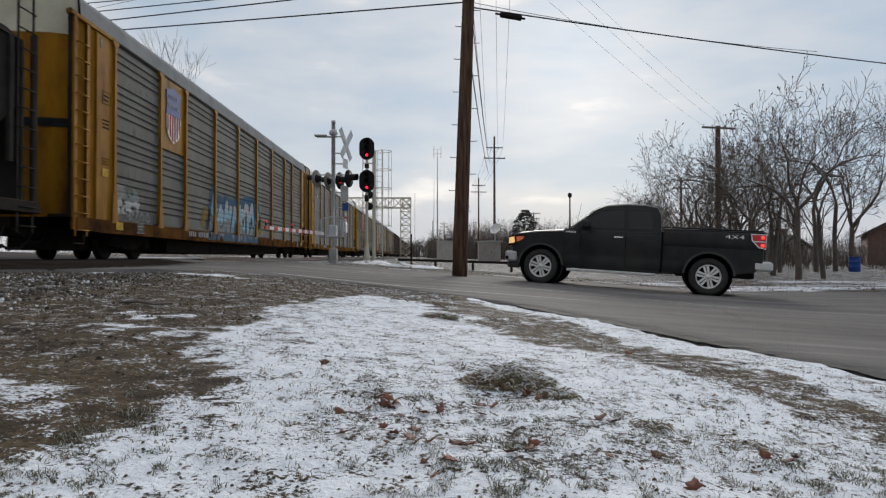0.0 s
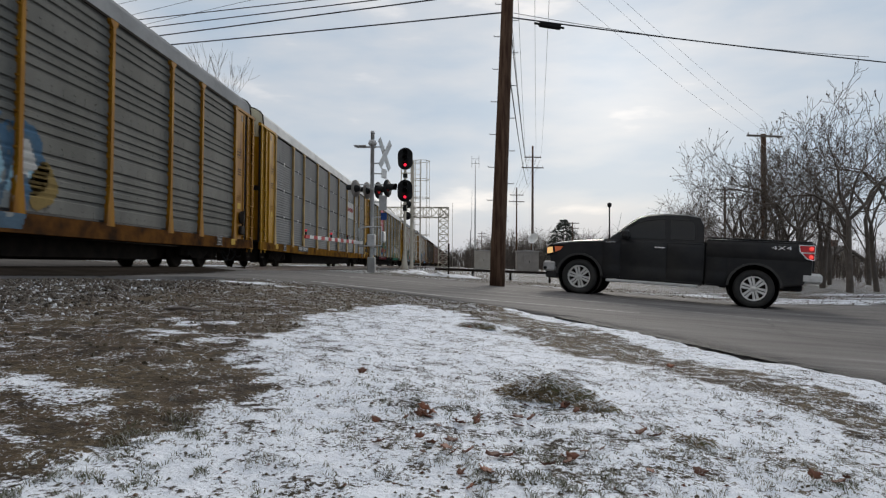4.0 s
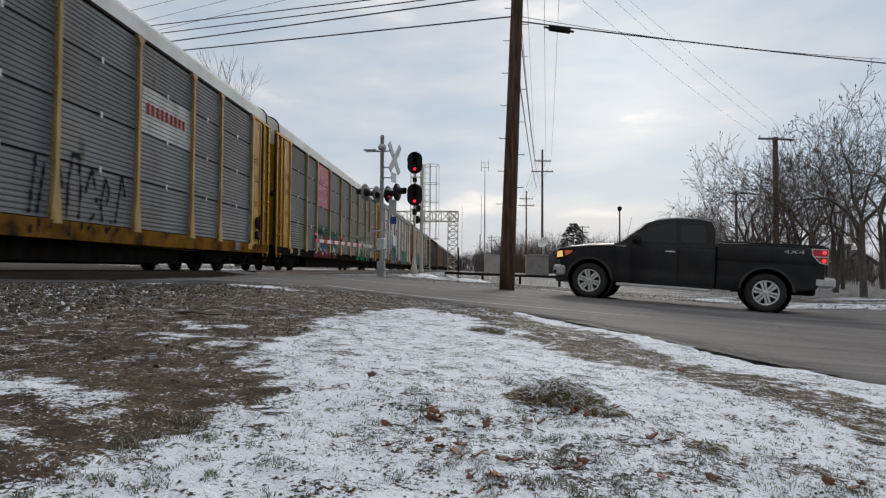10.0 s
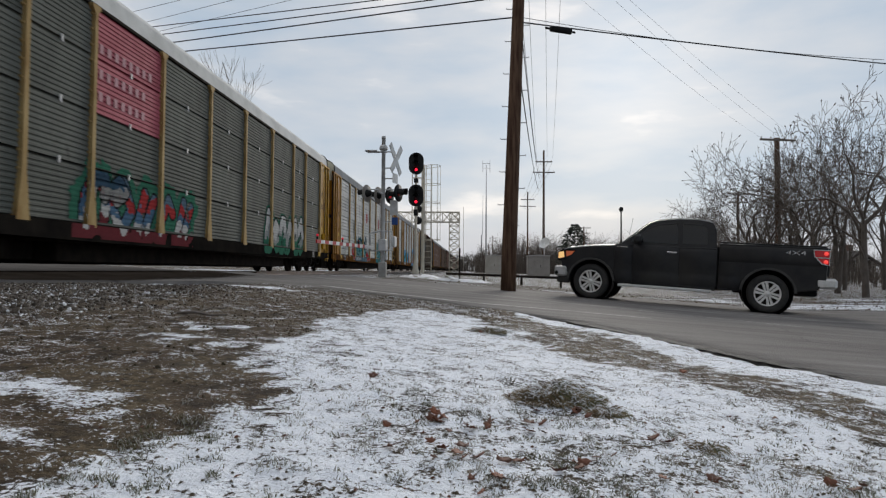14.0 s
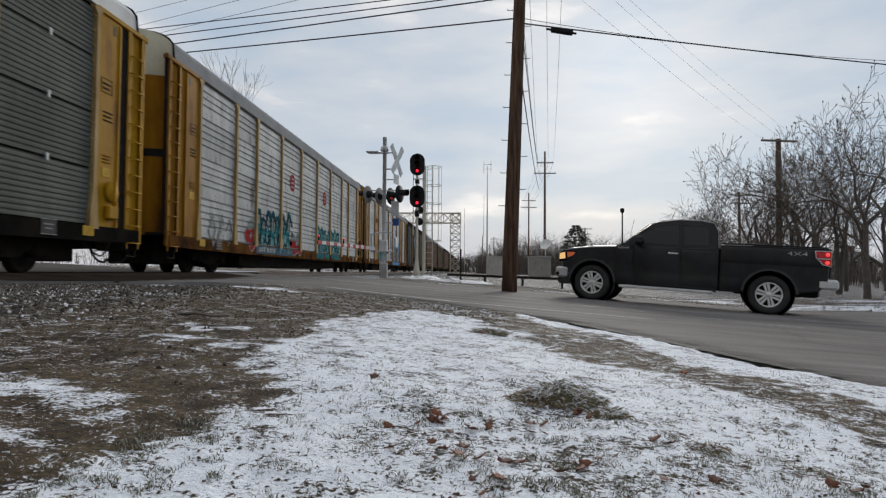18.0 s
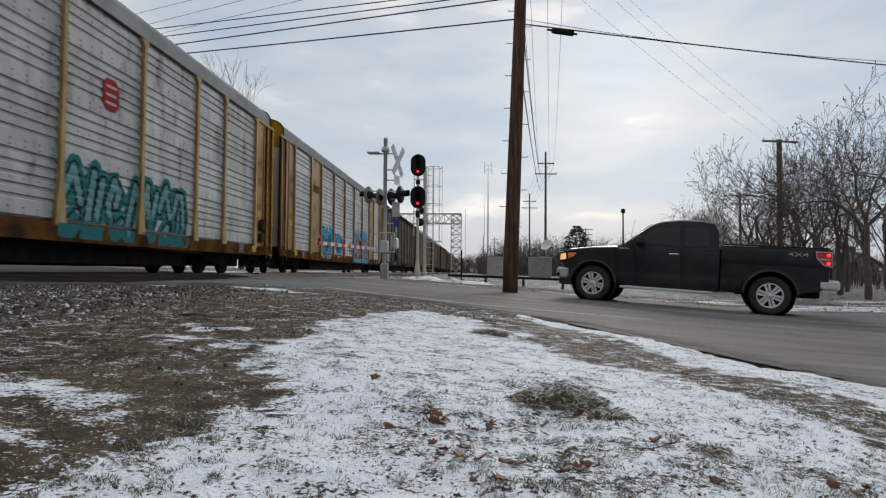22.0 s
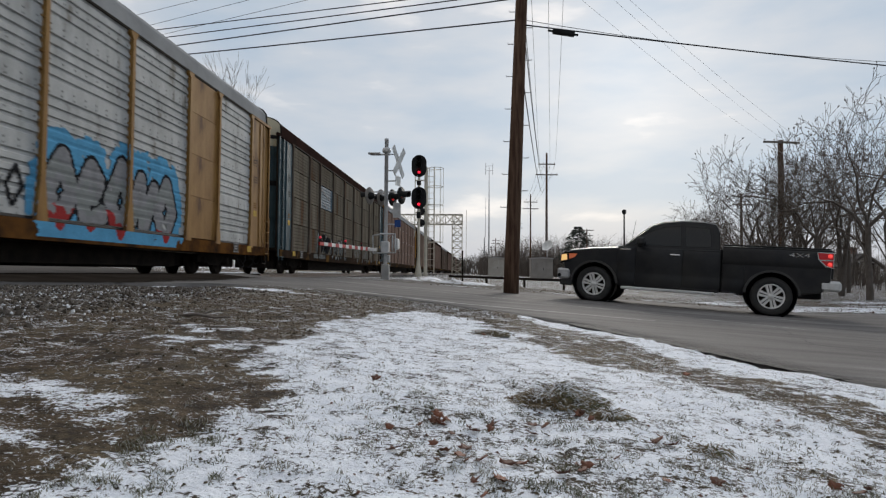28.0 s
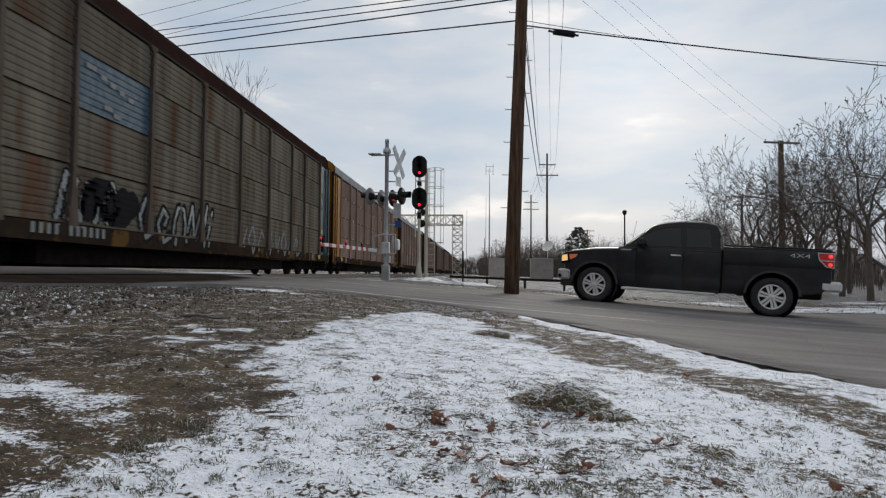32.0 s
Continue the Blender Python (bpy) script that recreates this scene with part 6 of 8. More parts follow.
for i, (x, y, rx, ry, h) in enumerate(((-1.9, 25.5, 0.8, 1.0, 0.15), (-0.9, 23.6, 0.7, 0.6, 0.16), (-2.4, 24.2, 0.5, 0.5, 0.10), (-0.2, 23.3, 0.5, 0.5, 0.12), (0.1, 24.5, 0.7, 0.7, 0.10))):
    tagged(lump("snow_bank", x, y, rx, ry, h, M["dirty_snow"], "low bank of snow mixed with soil beside the road", "snow bank", i + 3.3), group="snow banks by the road")

# ---- pickup truck ----
M["car_paint"] = material("black_car_paint", (0.024, 0.024, 0.026), (0.040, 0.039, 0.038), 1.6, 0.42, bump=0.0, fine=200, spec=0.15)
M["flare"] = material("dusty_fender_paint", (0.030, 0.029, 0.028), (0.055, 0.052, 0.049), 3, 0.5, bump=0.05)
M["trim"] = material("black_plastic_trim", (0.012, 0.012, 0.012), (0.02, 0.02, 0.02), 8, 0.6, bump=0.1)
M["tyre"] = material("tyre_rubber", (0.020, 0.020, 0.020), (0.042, 0.040, 0.037), 5, 0.85, bump=0.3)
M["chrome"] = material("chrome", (0.62, 0.62, 0.63), (0.50, 0.50, 0.51), 9, 0.22, 1.0, bump=0.0)
M["alloy"] = material("alloy_wheel", (0.80, 0.79, 0.77), (0.66, 0.65, 0.63), 14, 0.4, 0.55, bump=0.0)
M["bumper"] = material("dulled_chrome", (0.64, 0.64, 0.63), (0.52, 0.52, 0.51), 7, 0.35, 0.0, bump=0.05)
M["front_chrome"] = material("road_dulled_chrome", (0.52, 0.52, 0.52), (0.38, 0.38, 0.38), 6, 0.35, 0.2, bump=0.05)
M["glass"] = bpy.data.materials.new("tinted_glass")
M["glass"].use_nodes = True
gb = M["glass"].node_tree.nodes["Principled BSDF"]
gb.inputs["Base Color"].default_value = (0.012, 0.014, 0.016, 1)
gb.inputs["Roughness"].default_value = 0.04
gb.inputs["Transmission Weight"].default_value = 0.25
gb.inputs["Specular IOR Level"].default_value = 0.35
gb.inputs["IOR"].default_value = 1.45


def pillow(outline, half, soft, shrink=0.05):
    """A side outline (x, z) swept across the vehicle with rounded shoulders."""
    n = len(outline)
    area = sum(outline[i][0] * outline[(i + 1) % n][1] - outline[(i + 1) % n][0] * outline[i][1] for i in range(n))
    sg = 1 if area > 0 else -1
    inner = []
    for i in range(n):
        a, b, c = Vector(outline[i - 1]), Vector(outline[i]), Vector(outline[(i + 1) % n])
        d1, d2 = (b - a), (c - b)
        n1 = Vector((-d1.y, d1.x)).normalized() * sg
        n2 = Vector((-d2.y, d2.x)).normalized() * sg
        m = (n1 + n2)
        m = m.normalized() if m.length > 1e-4 else n1
        inner.append(b + m * shrink)
    g = Geo()
    layers = [(-half, 1.0), (-half + soft * 0.35, 0.35), (-half + soft, 0.0), (half - soft, 0.0), (half - soft * 0.35, 0.35), (half, 1.0)]
    vs = []
    for y, u in layers:
        for p, q in zip(outline, inner):
            vs.append((p[0] + (q[0] - p[0]) * u, y, p[1] + (q[1] - p[1]) * u))
    fs = [(k * n + i, k * n + (i + 1) % n, (k + 1) * n + (i + 1) % n, (k + 1) * n + i) for k in range(len(layers) - 1) for i in range(n)]
    fs += [tuple(range(n))[::-1], tuple(range((len(layers) - 1) * n, len(layers) * n))]
    return g.add(vs, fs)


def arch(cx, r, z0, n=12, up=True):
    """Wheel arch from front to back, centre at the axle."""
    out = []
    a0 = math.asin(max(-1, min(1, (z0 - 0.41) / r)))
    for i in range(n + 1):
        a = a0 + (math.pi - 2 * a0) * i / n
        out.append((cx + r * math.cos(a), 0.41 + r * math.sin(a)))
    return out


def pickup():
    t = thing("pickup_truck", "black four-door-cab pickup truck with chrome bumpers waiting on the road", "pickup truck")
    front, rear, low = 1.84, -1.84, 0.47
    fr = arch(front, 0.50, low)[::-1]
    lower = [(2.52, 0.60), (2.60, 0.85), (2.60, 1.04), (2.55, 1.13), (2.42, 1.185), (1.9, 1.262), (1.22, 1.305), (-0.83, 1.33), (-0.83, low - 0.09)] + fr + [(2.40, 0.56)]
    part("body", pillow(lower, 0.985, 0.22, 0.045), M["car_paint"], t)
    rr = arch(rear, 0.50, low)[::-1]
    bed = [(-0.87, 1.42), (-2.90, 1.44), (-2.93, 1.36), (-2.91, 0.72), (-2.76, low + 0.07)] + rr + [(-0.87, low - 0.07)]
    part("bed", pillow(bed, 0.985, 0.12, 0.03), M["car_paint"], t)
    # black filler box, added to block the light sliver between cab and bed
    part("cab_gap_filler", Geo().box(-0.92, -0.78, -0.90, 0.90, 0.44, 1.34, 0.02), M["black"], t)

    def skin(name, x0, x1, prof):
        """A pressed outer panel, bowed from top to bottom, its ends turned in."""
        for s in (-1, 1):
            g, vs, k = Geo(), [], len(prof)
            for x, d in ((x0, 0.022), (x0 + 0.012, 0.0), (x1 - 0.012, 0.0), (x1, 0.022)):
                for z, o in prof:
                    vs.append((x, s * (0.983 + o - d), z))
            fs = [(a * k + i, a * k + i + 1, (a + 1) * k + i + 1, (a + 1) * k + i) for a in range(3) for i in range(k - 1)]
            part(name, g.add(vs, fs, True), M["car_paint"], t)
    bow = [(0.41, -0.03), (0.46, 0.004), (0.56, 0.018), (0.66, 0.020), (0.70, 0.012), (0.74, 0.016), (0.86, 0.030), (1.0, 0.038), (1.1, 0.036), (1.2, 0.024), (1.27, 0.004), (1.31, -0.03)]
    skin("front_door", -0.065, 0.92, bow)
    skin("rear_door", -0.825, -0.075, bow)
    skin("bed_side", -2.88, -0.875, [(1.00, -0.02), (1.06, 0.020), (1.14, 0.032), (1.22, 0.030), (1.30, 0.022), (1.37, 0.012), (1.41, -0.02)])
    skin("bed_lower_side", -1.31, -0.875, [(z, o) for z, o in bow if z < 1.05])
    skin("front_fender", 0.93, 1.33, bow)
    for yy in (-0.92, 0.92):
        part("bed_rail_cap", Geo().box(-2.88, -0.88, yy - 0.04, yy + 0.04, 1.425, 1.455, 0.01), M["trim"], t)
    # cab
    base = [(1.24, 1.27), (0.62, 1.80), (0.40, 1.88), (0.0, 1.925), (-0.45, 1.92), (-0.72, 1.87), (-0.80, 1.70), (-0.82, 1.27)]
    n = len(base)
    g = Geo()
    vs = []
    for s in (-1, 1):
        for x, z in base:
            f = (z - 1.27) / 0.655
            vs.append((x, s * (0.95 - 0.19 * f), z))
    for s in (-1, 1):
        for x, z in base:
            f = (z - 1.27) / 0.655
            vs.append((x, s * (0.95 - 0.19 * f - 0.10), z + 0.035 * min(1, f * 1.5)))
    fs = [tuple(range(n)), tuple(range(n, 2 * n))[::-1]]
    for i in range(n - 1):
        fs.append((i, i + 1, 2 * n + i + 1, 2 * n + i))
        fs.append((n + i, n + i + 1, 3 * n + i + 1, 3 * n + i))
        fs.append((2 * n + i, 2 * n + i + 1, 3 * n + i + 1, 3 * n + i))
    part("cab", g.add(vs, fs), M["car_paint"], t)

    def pane(name, pts, m, out=0.012, label=""):
        for s in (-1, 1):
            vv = []
            for d in (out, out - 0.02):
                for x, z in pts:
                    f = (z - 1.27) / 0.655
                    vv.append((x, s * (0.95 - 0.19 * f + d), z))
            k = len(pts)
            ff = [tuple(range(k)), tuple(range(k, 2 * k))[::-1]] + [(i, (i + 1) % k, k + (i + 1) % k, k + i) for i in range(k)]
            ob = part(name, Geo().add(vv, ff), m, t, label)
            if m is M["glass"]:
                ob.visible_shadow = False
    pane("side_window", [(1.02, 1.37), (0.62, 1.70), (0.42, 1.79), (0.15, 1.83), (0.02, 1.83), (-0.02, 1.36)], M["glass"], 0.012, "tinted side window")
    pane("side_window", [(-0.12, 1.37), (-0.10, 1.83), (-0.50, 1.81), (-0.60, 1.76), (-0.64, 1.38)], M["glass"], 0.012, "tinted rear side window")
    pane("rain_guard", [(0.62, 1.715), (0.40, 1.815), (0.02, 1.855), (0.02, 1.82), (0.40, 1.78), (0.66, 1.675)], M["trim"], 0.028)
    pane("rain_guard", [(-0.10, 1.855), (-0.50, 1.84), (-0.50, 1.80), (-0.10, 1.82)], M["trim"], 0.028)
    ws = Geo().add([(1.20, -0.80, 1.325), (1.20, 0.80, 1.325), (0.655, 0.66, 1.80), (0.655, -0.66, 1.80), (1.17, -0.80, 1.31), (1.17, 0.80, 1.31), (0.63, 0.66, 1.785), (0.63, -0.66, 1.785)], [(0, 1, 2, 3), (7, 6, 5, 4), (0, 4, 5, 1), (1, 5, 6, 2), (2, 6, 7, 3), (3, 7, 4, 0)])
    part("windshield", ws, M["glass"], t, "tinted windshield", at=pose(0.012, 0, 0.018)).visible_shadow = False
    for x in (0.92, -0.07, -0.83):
        for s in (-1, 1):
            part("door_seam", Geo().box(x - 0.006, x + 0.006, s * 0.985 - 0.006, s * 0.985 + 0.002, 0.50, 1.30), M["trim"], t)
    for s in (-1, 1):
        h = part("door_handle", Geo().box(-0.02, 0.20, s * 1.01 - 0.02, s * 1.01 + 0.03, 1.145, 1.185, 0.012), M["chrome"], t, "chrome door handle")
        m = part("side_mirror", Geo().box(0.74, 0.90, s * 1.08 - 0.12, s * 1.08 + 0.12, 1.34, 1.54, 0.05), M["trim"], t)
        part("mirror_arm", Geo().box(0.80, 0.92, s * 0.97 - 0.06, s * 0.97 + 0.06, 1.36, 1.42, 0.01), M["trim"], m)
        part("running_board", Geo().box(-0.75, 1.22, s * 1.00 - 0.09, s * 1.00 + 0.05, 0.34, 0.40, 0.015), M["bumper"], t, "bright metal running board")
        for cx in (front, rear):
            pts = [(cx + r2 * math.cos(a), 0.41 + r2 * math.sin(a)) for r2, sweep in ((0.545, 1), (0.50, -1)) for a in [(0.08 + (math.pi - 0.16) * (i if sweep > 0 else 16 - i) / 16) for i in range(17)]]
            part("fender_flare", Geo().prism(pts, 1, s * 0.985 - 0.03, s * 0.985 + 0.05), M["flare"], t)
            part("wheel_well", Geo().lathe([(0.49, s * 0.95), (0.49, s * 0.60), (0.02, s * 0.60)], "y", 24, (cx, 0, 0.42)), M["black"], t)
        hl = part("headlight", Geo().prism([(2.62, 0.84), (2.63, 1.05), (2.54, 1.12), (2.20, 1.11), (2.30, 1.0), (2.42, 0.88)], 1, s * 0.90, s * 0.985), M["glass"], t, "lit amber headlight cluster")
        part("headlamp_bulb", Geo().prism([(2.62, 0.90), (2.62, 1.04), (2.50, 1.07), (2.48, 0.93)], 1, s * 0.985, s * 0.992), glow("warm_headlamp", (0.85, 0.50, 0.20), 0.75), hl)
        part("turn_lamp", Geo().prism([(2.43, 0.95), (2.45, 1.08), (2.25, 1.085), (2.31, 1.0)], 1, s * 0.985, s * 0.992), glow("amber_lamp", (0.55, 0.14, 0.06), 0.25), hl)
        tl = part("tail_light", Geo().prism([(-2.920, 1.07), (-2.920, 1.355), (-2.650, 1.355), (-2.670, 1.24), (-2.800, 1.10)], 1, s * 0.94, s * 1.022), glow("tail_lamp_red", (0.42, 0.02, 0.025), 0.12), t, "red tail light with a pale rim")
        rim = [(-2.935, 1.05), (-2.935, 1.375), (-2.628, 1.375), (-2.648, 1.228), (-2.785, 1.078)]
        part("rim", Geo().prism(rim, 1, s * 0.93, s * 1.018), M["chrome"], tl)
        for z in (1.30, 1.13):
            part("brake_lamp", Geo().lathe([(0.0, s * 1.030), (0.035, s * 1.027), (0.05, s * 1.015)], "y", 14, (-2.862, 0, z)), glow("lit_brake_lamp", (0.9, 0.06, 0.05), 0.9), tl)
        part("light_divider", Geo().box(-2.920, -2.670, s * 1.02 - 0.004, s * 1.02 + 0.006, 1.20, 1.225), M["chrome"], tl)
        cu = bpy.data.curves.new("badge", "FONT")
        cu.body, cu.size, cu.extrude = "4X4", 0.15, 0.004
        bt = new("badge_text", cu)
        me = bpy.data.meshes.new_from_object(bt.evaluated_get(bpy.context.evaluated_depsgraph_get()))
        bpy.data.objects.remove(bt)
        me.materials.append(M["chrome"])
        part("badge", me, M["chrome"], t, "chrome 4X4 lettering", at=pose(-2.13 if s > 0 else -2.60, s * 1.012, 1.25, 90, 0, 180 if s > 0 else 0) @ Matrix.Diagonal((1.5, 0.8, 1, 1)))
        part("fender_badge", Geo().box(1.05, 1.28, s * 1.0 - 0.004, s * 1.0 + 0.008, 1.225, 1.26, 0.002), M["chrome"], t)
    part("front_bumper", Geo().box(2.40, 2.70, -1.02, 1.02, 0.48, 0.73, 0.045), M["front_chrome"], t, "chrome front bumper")
    part("fog_lamp", Geo().lathe([(0.0, 0.02), (0.04, 0.02), (0.045, 0.0)], "y", 14, (2.64, 1.015, 0.56)), M["black"], t)
    part("air_dam", Geo().box(2.34, 2.64, -0.97, 0.97, 0.33, 0.49, 0.03), M["trim"], t)
    part("grille", Geo().box(2.54, 2.62, -0.60, 0.60, 0.76, 1.04, 0.02), M["chrome"], t)
    part("rear_bumper", Geo().box(-3.10, -2.70, -0.99, 0.99, 0.58, 0.80, 0.05), M["bumper"], t, "chrome rear bumper")
    part("tailgate", Geo().box(-2.97, -2.90, -0.78, 0.78, 0.84, 1.42, 0.015), M["car_paint"], t)
    part("chassis", Geo().box(-2.8, 2.3, -0.55, 0.55, 0.40, 0.62, 0.03), M["black"], t)
    part("exhaust", Geo().tube([(-1.2, -0.5, 0.38), (-2.9, -0.75, 0.40)], 0.04, 8), M["steel_dark"], t)
    part("antenna", Geo().tube([(1.30, -0.8, 1.28), (1.18, -0.85, 2.05)], 0.005, 4), M["black"], t)
    for cx in (front, rear):
        for s in (-1, 1):
            w = part("wheel", Geo().lathe([(0.06, 0.07 * s), (0.20, 0.06 * s), (0.225, 0.0)], "y", 20), M["steel_dark"], t, at=pose(cx, s * 0.86, 0.405))
            part("tyre", Geo().lathe([(0.255, -0.12), (0.33, -0.135), (0.385, -0.12), (0.405, -0.07), (0.408, 0.0), (0.405, 0.07), (0.385, 0.12), (0.33, 0.135), (0.255, 0.12), (0.25, 0.0)], "y", 36), M["tyre"], w)
            rim = Geo().lathe([(0.262, 0.128 * s), (0.248, 0.134 * s), (0.236, 0.115 * s), (0.236, 0.0)], "y", 32)
            rm = part("rim", rim, M["alloy"], w, "silver alloy rim with six spokes")
            sp = Geo()
            for i in range(6):
                a = 2 * math.pi * i / 6 + 0.26
                mtx = Matrix.Rotation(-a, 4, "Y")
                for off in (-0.026, 0.026):
                    pts = [(0.045, off * 0.9 - 0.018), (0.045, off * 0.9 + 0.018), (0.242, off * 1.5 + 0.028), (0.242, off * 1.5 - 0.028)]
                    vv = [mtx @ Vector((px, s * yy, pz)) for yy in (0.085, 0.118) for px, pz in pts]
                    sp.add(vv, [(0, 1, 2, 3), (7, 6, 5, 4), (0, 4, 5, 1), (1, 5, 6, 2), (2, 6, 7, 3), (3, 7, 4, 0)])
            sp.lathe([(0.0, 0.135 * s), (0.04, 0.132 * s), (0.065, 0.118 * s), (0.065, 0.07 * s)], "y", 18)
            for i in range(6):
                a = 2 * math.pi * i / 6
                sp.lathe([(0.0, 0.128 * s), (0.011, 0.126 * s), (0.012, 0.11 * s)], "y", 6, (0.052 * math.cos(a), 0, 0.052 * math.sin(a)))
            part("spokes", sp, M["alloy"], w)
            part("brake_disc", Geo().lathe([(0.02, 0.03 * s), (0.17, 0.03 * s), (0.17, 0.0)], "y", 20), M["steel_dark"], w)
    f, r = Vector((2.68, 14.90, -0.546)), Vector((6.13, 13.61, -0.765))
    fw = (f - r).normalized()
    left = Vector((0, 0, 1)).cross(fw).normalized()
    up = fw.cross(left)
    mid = (f + r) / 2 - left * 0.985
    rot = Matrix((fw, left, up)).transposed().to_4x4()
    t.matrix_basis = Matrix.Translation(mid + up * 0.0) @ rot
    return t


pickup()

# ---- trees ----
def grow(rng, stems, height, r0, spread=0.42, droop=0.0, levels=6, crook=0.21, rise=0.10, pods=0.0, shrink=1.0):
    """A bare tree of forking limbs: returns trunk and crown meshes. stems: how each trunk leans."""
    trunk, crown = Geo(), Geo()

    def limb(p, d, length, r, level):
        n = 5 if level == 0 else (4 if level < 3 else 3)
        end = r * (0.72 if level == 0 else 0.62)
        pts, rad, q, dd = [Vector(p)], [r], Vector(p), Vector(d)
        for i in range(n):
            sag = Vector((0, 0, -droop if level >= levels - 2 and droop else rise))
            dd = (dd + sag + Vector((rng.uniform(-1, 1), rng.uniform(-1, 1), rng.uniform(-0.8, 0.8))) * (0.08 if level == 0 else crook)).normalized()
            q = q + dd * (length / n)
            pts.append(q.copy())
            rad.append(max(0.008, r + (end - r) * (i + 1) / n))
        (trunk if level < 2 else crown).tube(pts, rad, (10, 7, 5, 4, 3, 3, 3, 3)[level], caps=False)
        if level >= levels:
            if rng.random() < pods:
                o, u = dd.orthogonal().normalized() * rng.uniform(0.02, 0.045), dd * rng.uniform(0.05, 0.11)
                w = dd.cross(o)
                crown.add([q - u * 0.3, q + o, q + w, q - o, q - w, q + u], [(0, 2, 1), (0, 3, 2), (0, 4, 3), (0, 1, 4), (5, 1, 2), (5, 2, 3), (5, 3, 4), (5, 4, 1)])
            return

        def shoot(base, ax, ang, ln, rr, lv):
            o = Matrix.Rotation(rng.uniform(0, 2 * math.pi), 3, ax) @ ax.orthogonal().normalized()
            limb(base, (ax * math.cos(ang) + o * math.sin(ang)).normalized(), ln, max(0.008, rr), lv)

        for k in range(3 if rng.random() < 0.35 else 2):
            shoot(q, dd, spread * rng.uniform(0.45, 1.25), length * shrink * rng.uniform(0.66, 0.92), end * rng.uniform(0.62, 0.86), level + 1)
        for k in range((1 if level < 4 or shrink == 1.0 else 0) if level else 2):
            u = rng.uniform(0.45 if level == 0 else 0.2, 0.95)
            i = min(n - 1, int(u * n))
            shoot(pts[i].lerp(pts[i + 1], u * n - i), (pts[i + 1] - pts[i]).normalized(), rng.uniform(0.6, 1.05), length * rng.uniform(0.42, 0.7), rad[i] * rng.uniform(0.34, 0.5), min(levels, level + 2))

    for lx, ly, f in stems:
        limb((lx * 0.5, ly * 0.5, -0.25), Vector((lx, ly, 1)).normalized(), height * 0.34 * f, r0 * (0.75 + 0.25 * f), 0)
    return trunk.mesh("trunk", M["bark"]), crown.mesh("crown", M["twig"])


rng = random.Random(11)


def tallness(me):
    return max(v.co.z for v in me.vertices)


KINDS = [grow(rng, [(0.05, 0.0, 1.0)], 9.0, 0.20), grow(rng, [(-0.06, 0.05, 1.0), (0.14, 0.1, 0.8)], 8.0, 0.15, 0.38),
         grow(rng, [(-0.16, 0.0, 0.85), (0.03, 0.1, 1.1), (0.16, -0.05, 1.0), (0.34, 0.1, 0.9)], 10.5, 0.24, 0.44),
         grow(rng, [(0.08, 0.05, 1.0)], 6.0, 0.08, 0.55, levels=5), grow(rng, [(-0.16, 0.0, 1.0), (0.05, 0.0, 0.7)], 6.0, 0.10, 0.62, droop=0.16, pods=0.3),
         grow(rng, [(-0.05, 0.0, 1.0), (0.10, 0.03, 0.9)], 8.6, 0.15, 0.62, levels=6, crook=0.36, rise=0.02, pods=0.16, shrink=0.88), grow(rng, [(0.04, 0.05, 1.0)], 7.6, 0.115, 0.62, levels=6, crook=0.36, rise=0.02, pods=0.16, shrink=0.88),
         grow(rng, [(-0.10, 0.0, 1.0), (0.12, 0.0, 0.9)], 7.0, 0.10, 0.62, levels=6, crook=0.36, rise=0.02, pods=0.16, shrink=0.88)]


def tree(kind, x, y, high, turn, label, group="bare trees beyond the road", wide=1.0):
    s = high / tallness(KINDS[kind][1])
    t = thing("bare_tree", label, "tree", group, at=pose(x, y, ground_z(x, y) - 0.05, 0, 0, turn) @ Matrix.Diagonal((s * wide, s * wide, s, 1)))
    part("trunk", KINDS[kind][0], None, t)
    part("crown", KINDS[kind][1], None, t)
    return t


tree(5, 15.8, 26.4, 8.9, 10, "tall bare tree with a thick dark crooked trunk", wide=0.80)
tree(6, 17.6, 27.4, 8.2, 130, "tall bare tree with a thick dark crooked trunk", wide=0.8)
tree(4, 12.75, 37.5, 5.4, 20, "small bare tree with drooping seed clusters", wide=1.15)
tree(4, 14.0, 38.5, 6.4, 140, "small bare tree with drooping seed clusters", wide=0.8)
for x, y, high in ((17.2, 30.9, 8.4), (15.8, 30.4, 8.3), (19.9, 35.1, 9.8), (17.2, 34.0, 8.0), (22.6, 36.0, 11.4), (24.4, 37, 12.0)):
    tree(rng.choice((5, 6, 7)), x, y, high * rng.uniform(0.94, 1.04), rng.uniform(0, 360), "tall bare deciduous tree with dark crooked limbs", wide=0.72)
for x, y, high in ((15.3, 31.9, 8.0), (14.9, 32.8, 6.9), (15.1, 34.9, 7.0), (14.6, 35.8, 6.3), (15.9, 36.2, 7.3), (16.4, 33.0, 8.2), (17.4, 41, 8.6), (18.8, 38.0, 9.4)):
    tree(rng.choice((5, 7, 6)), x, y, high * rng.uniform(0.92, 1.03), rng.uniform(0, 360), "bare deciduous tree with thin dark crooked branches", wide=0.85)
for x, y, high in ((28.8, 42, 13.0), (17.0, 45, 7.6), (22.9, 44, 8.6), (26.0, 52, 9.6), (18.8, 47, 7.2), (20.2, 44, 8.2), (25.4, 45, 9.4)):
    tree(rng.choice((0, 1, 3, 1)), x, y, high * rng.uniform(0.88, 1.04), rng.uniform(0, 360), "bare deciduous tree with thin grey branches")
tree(0, -22.7, 60, 20.2, 40, "tall bare tree behind the train", wide=0.85)
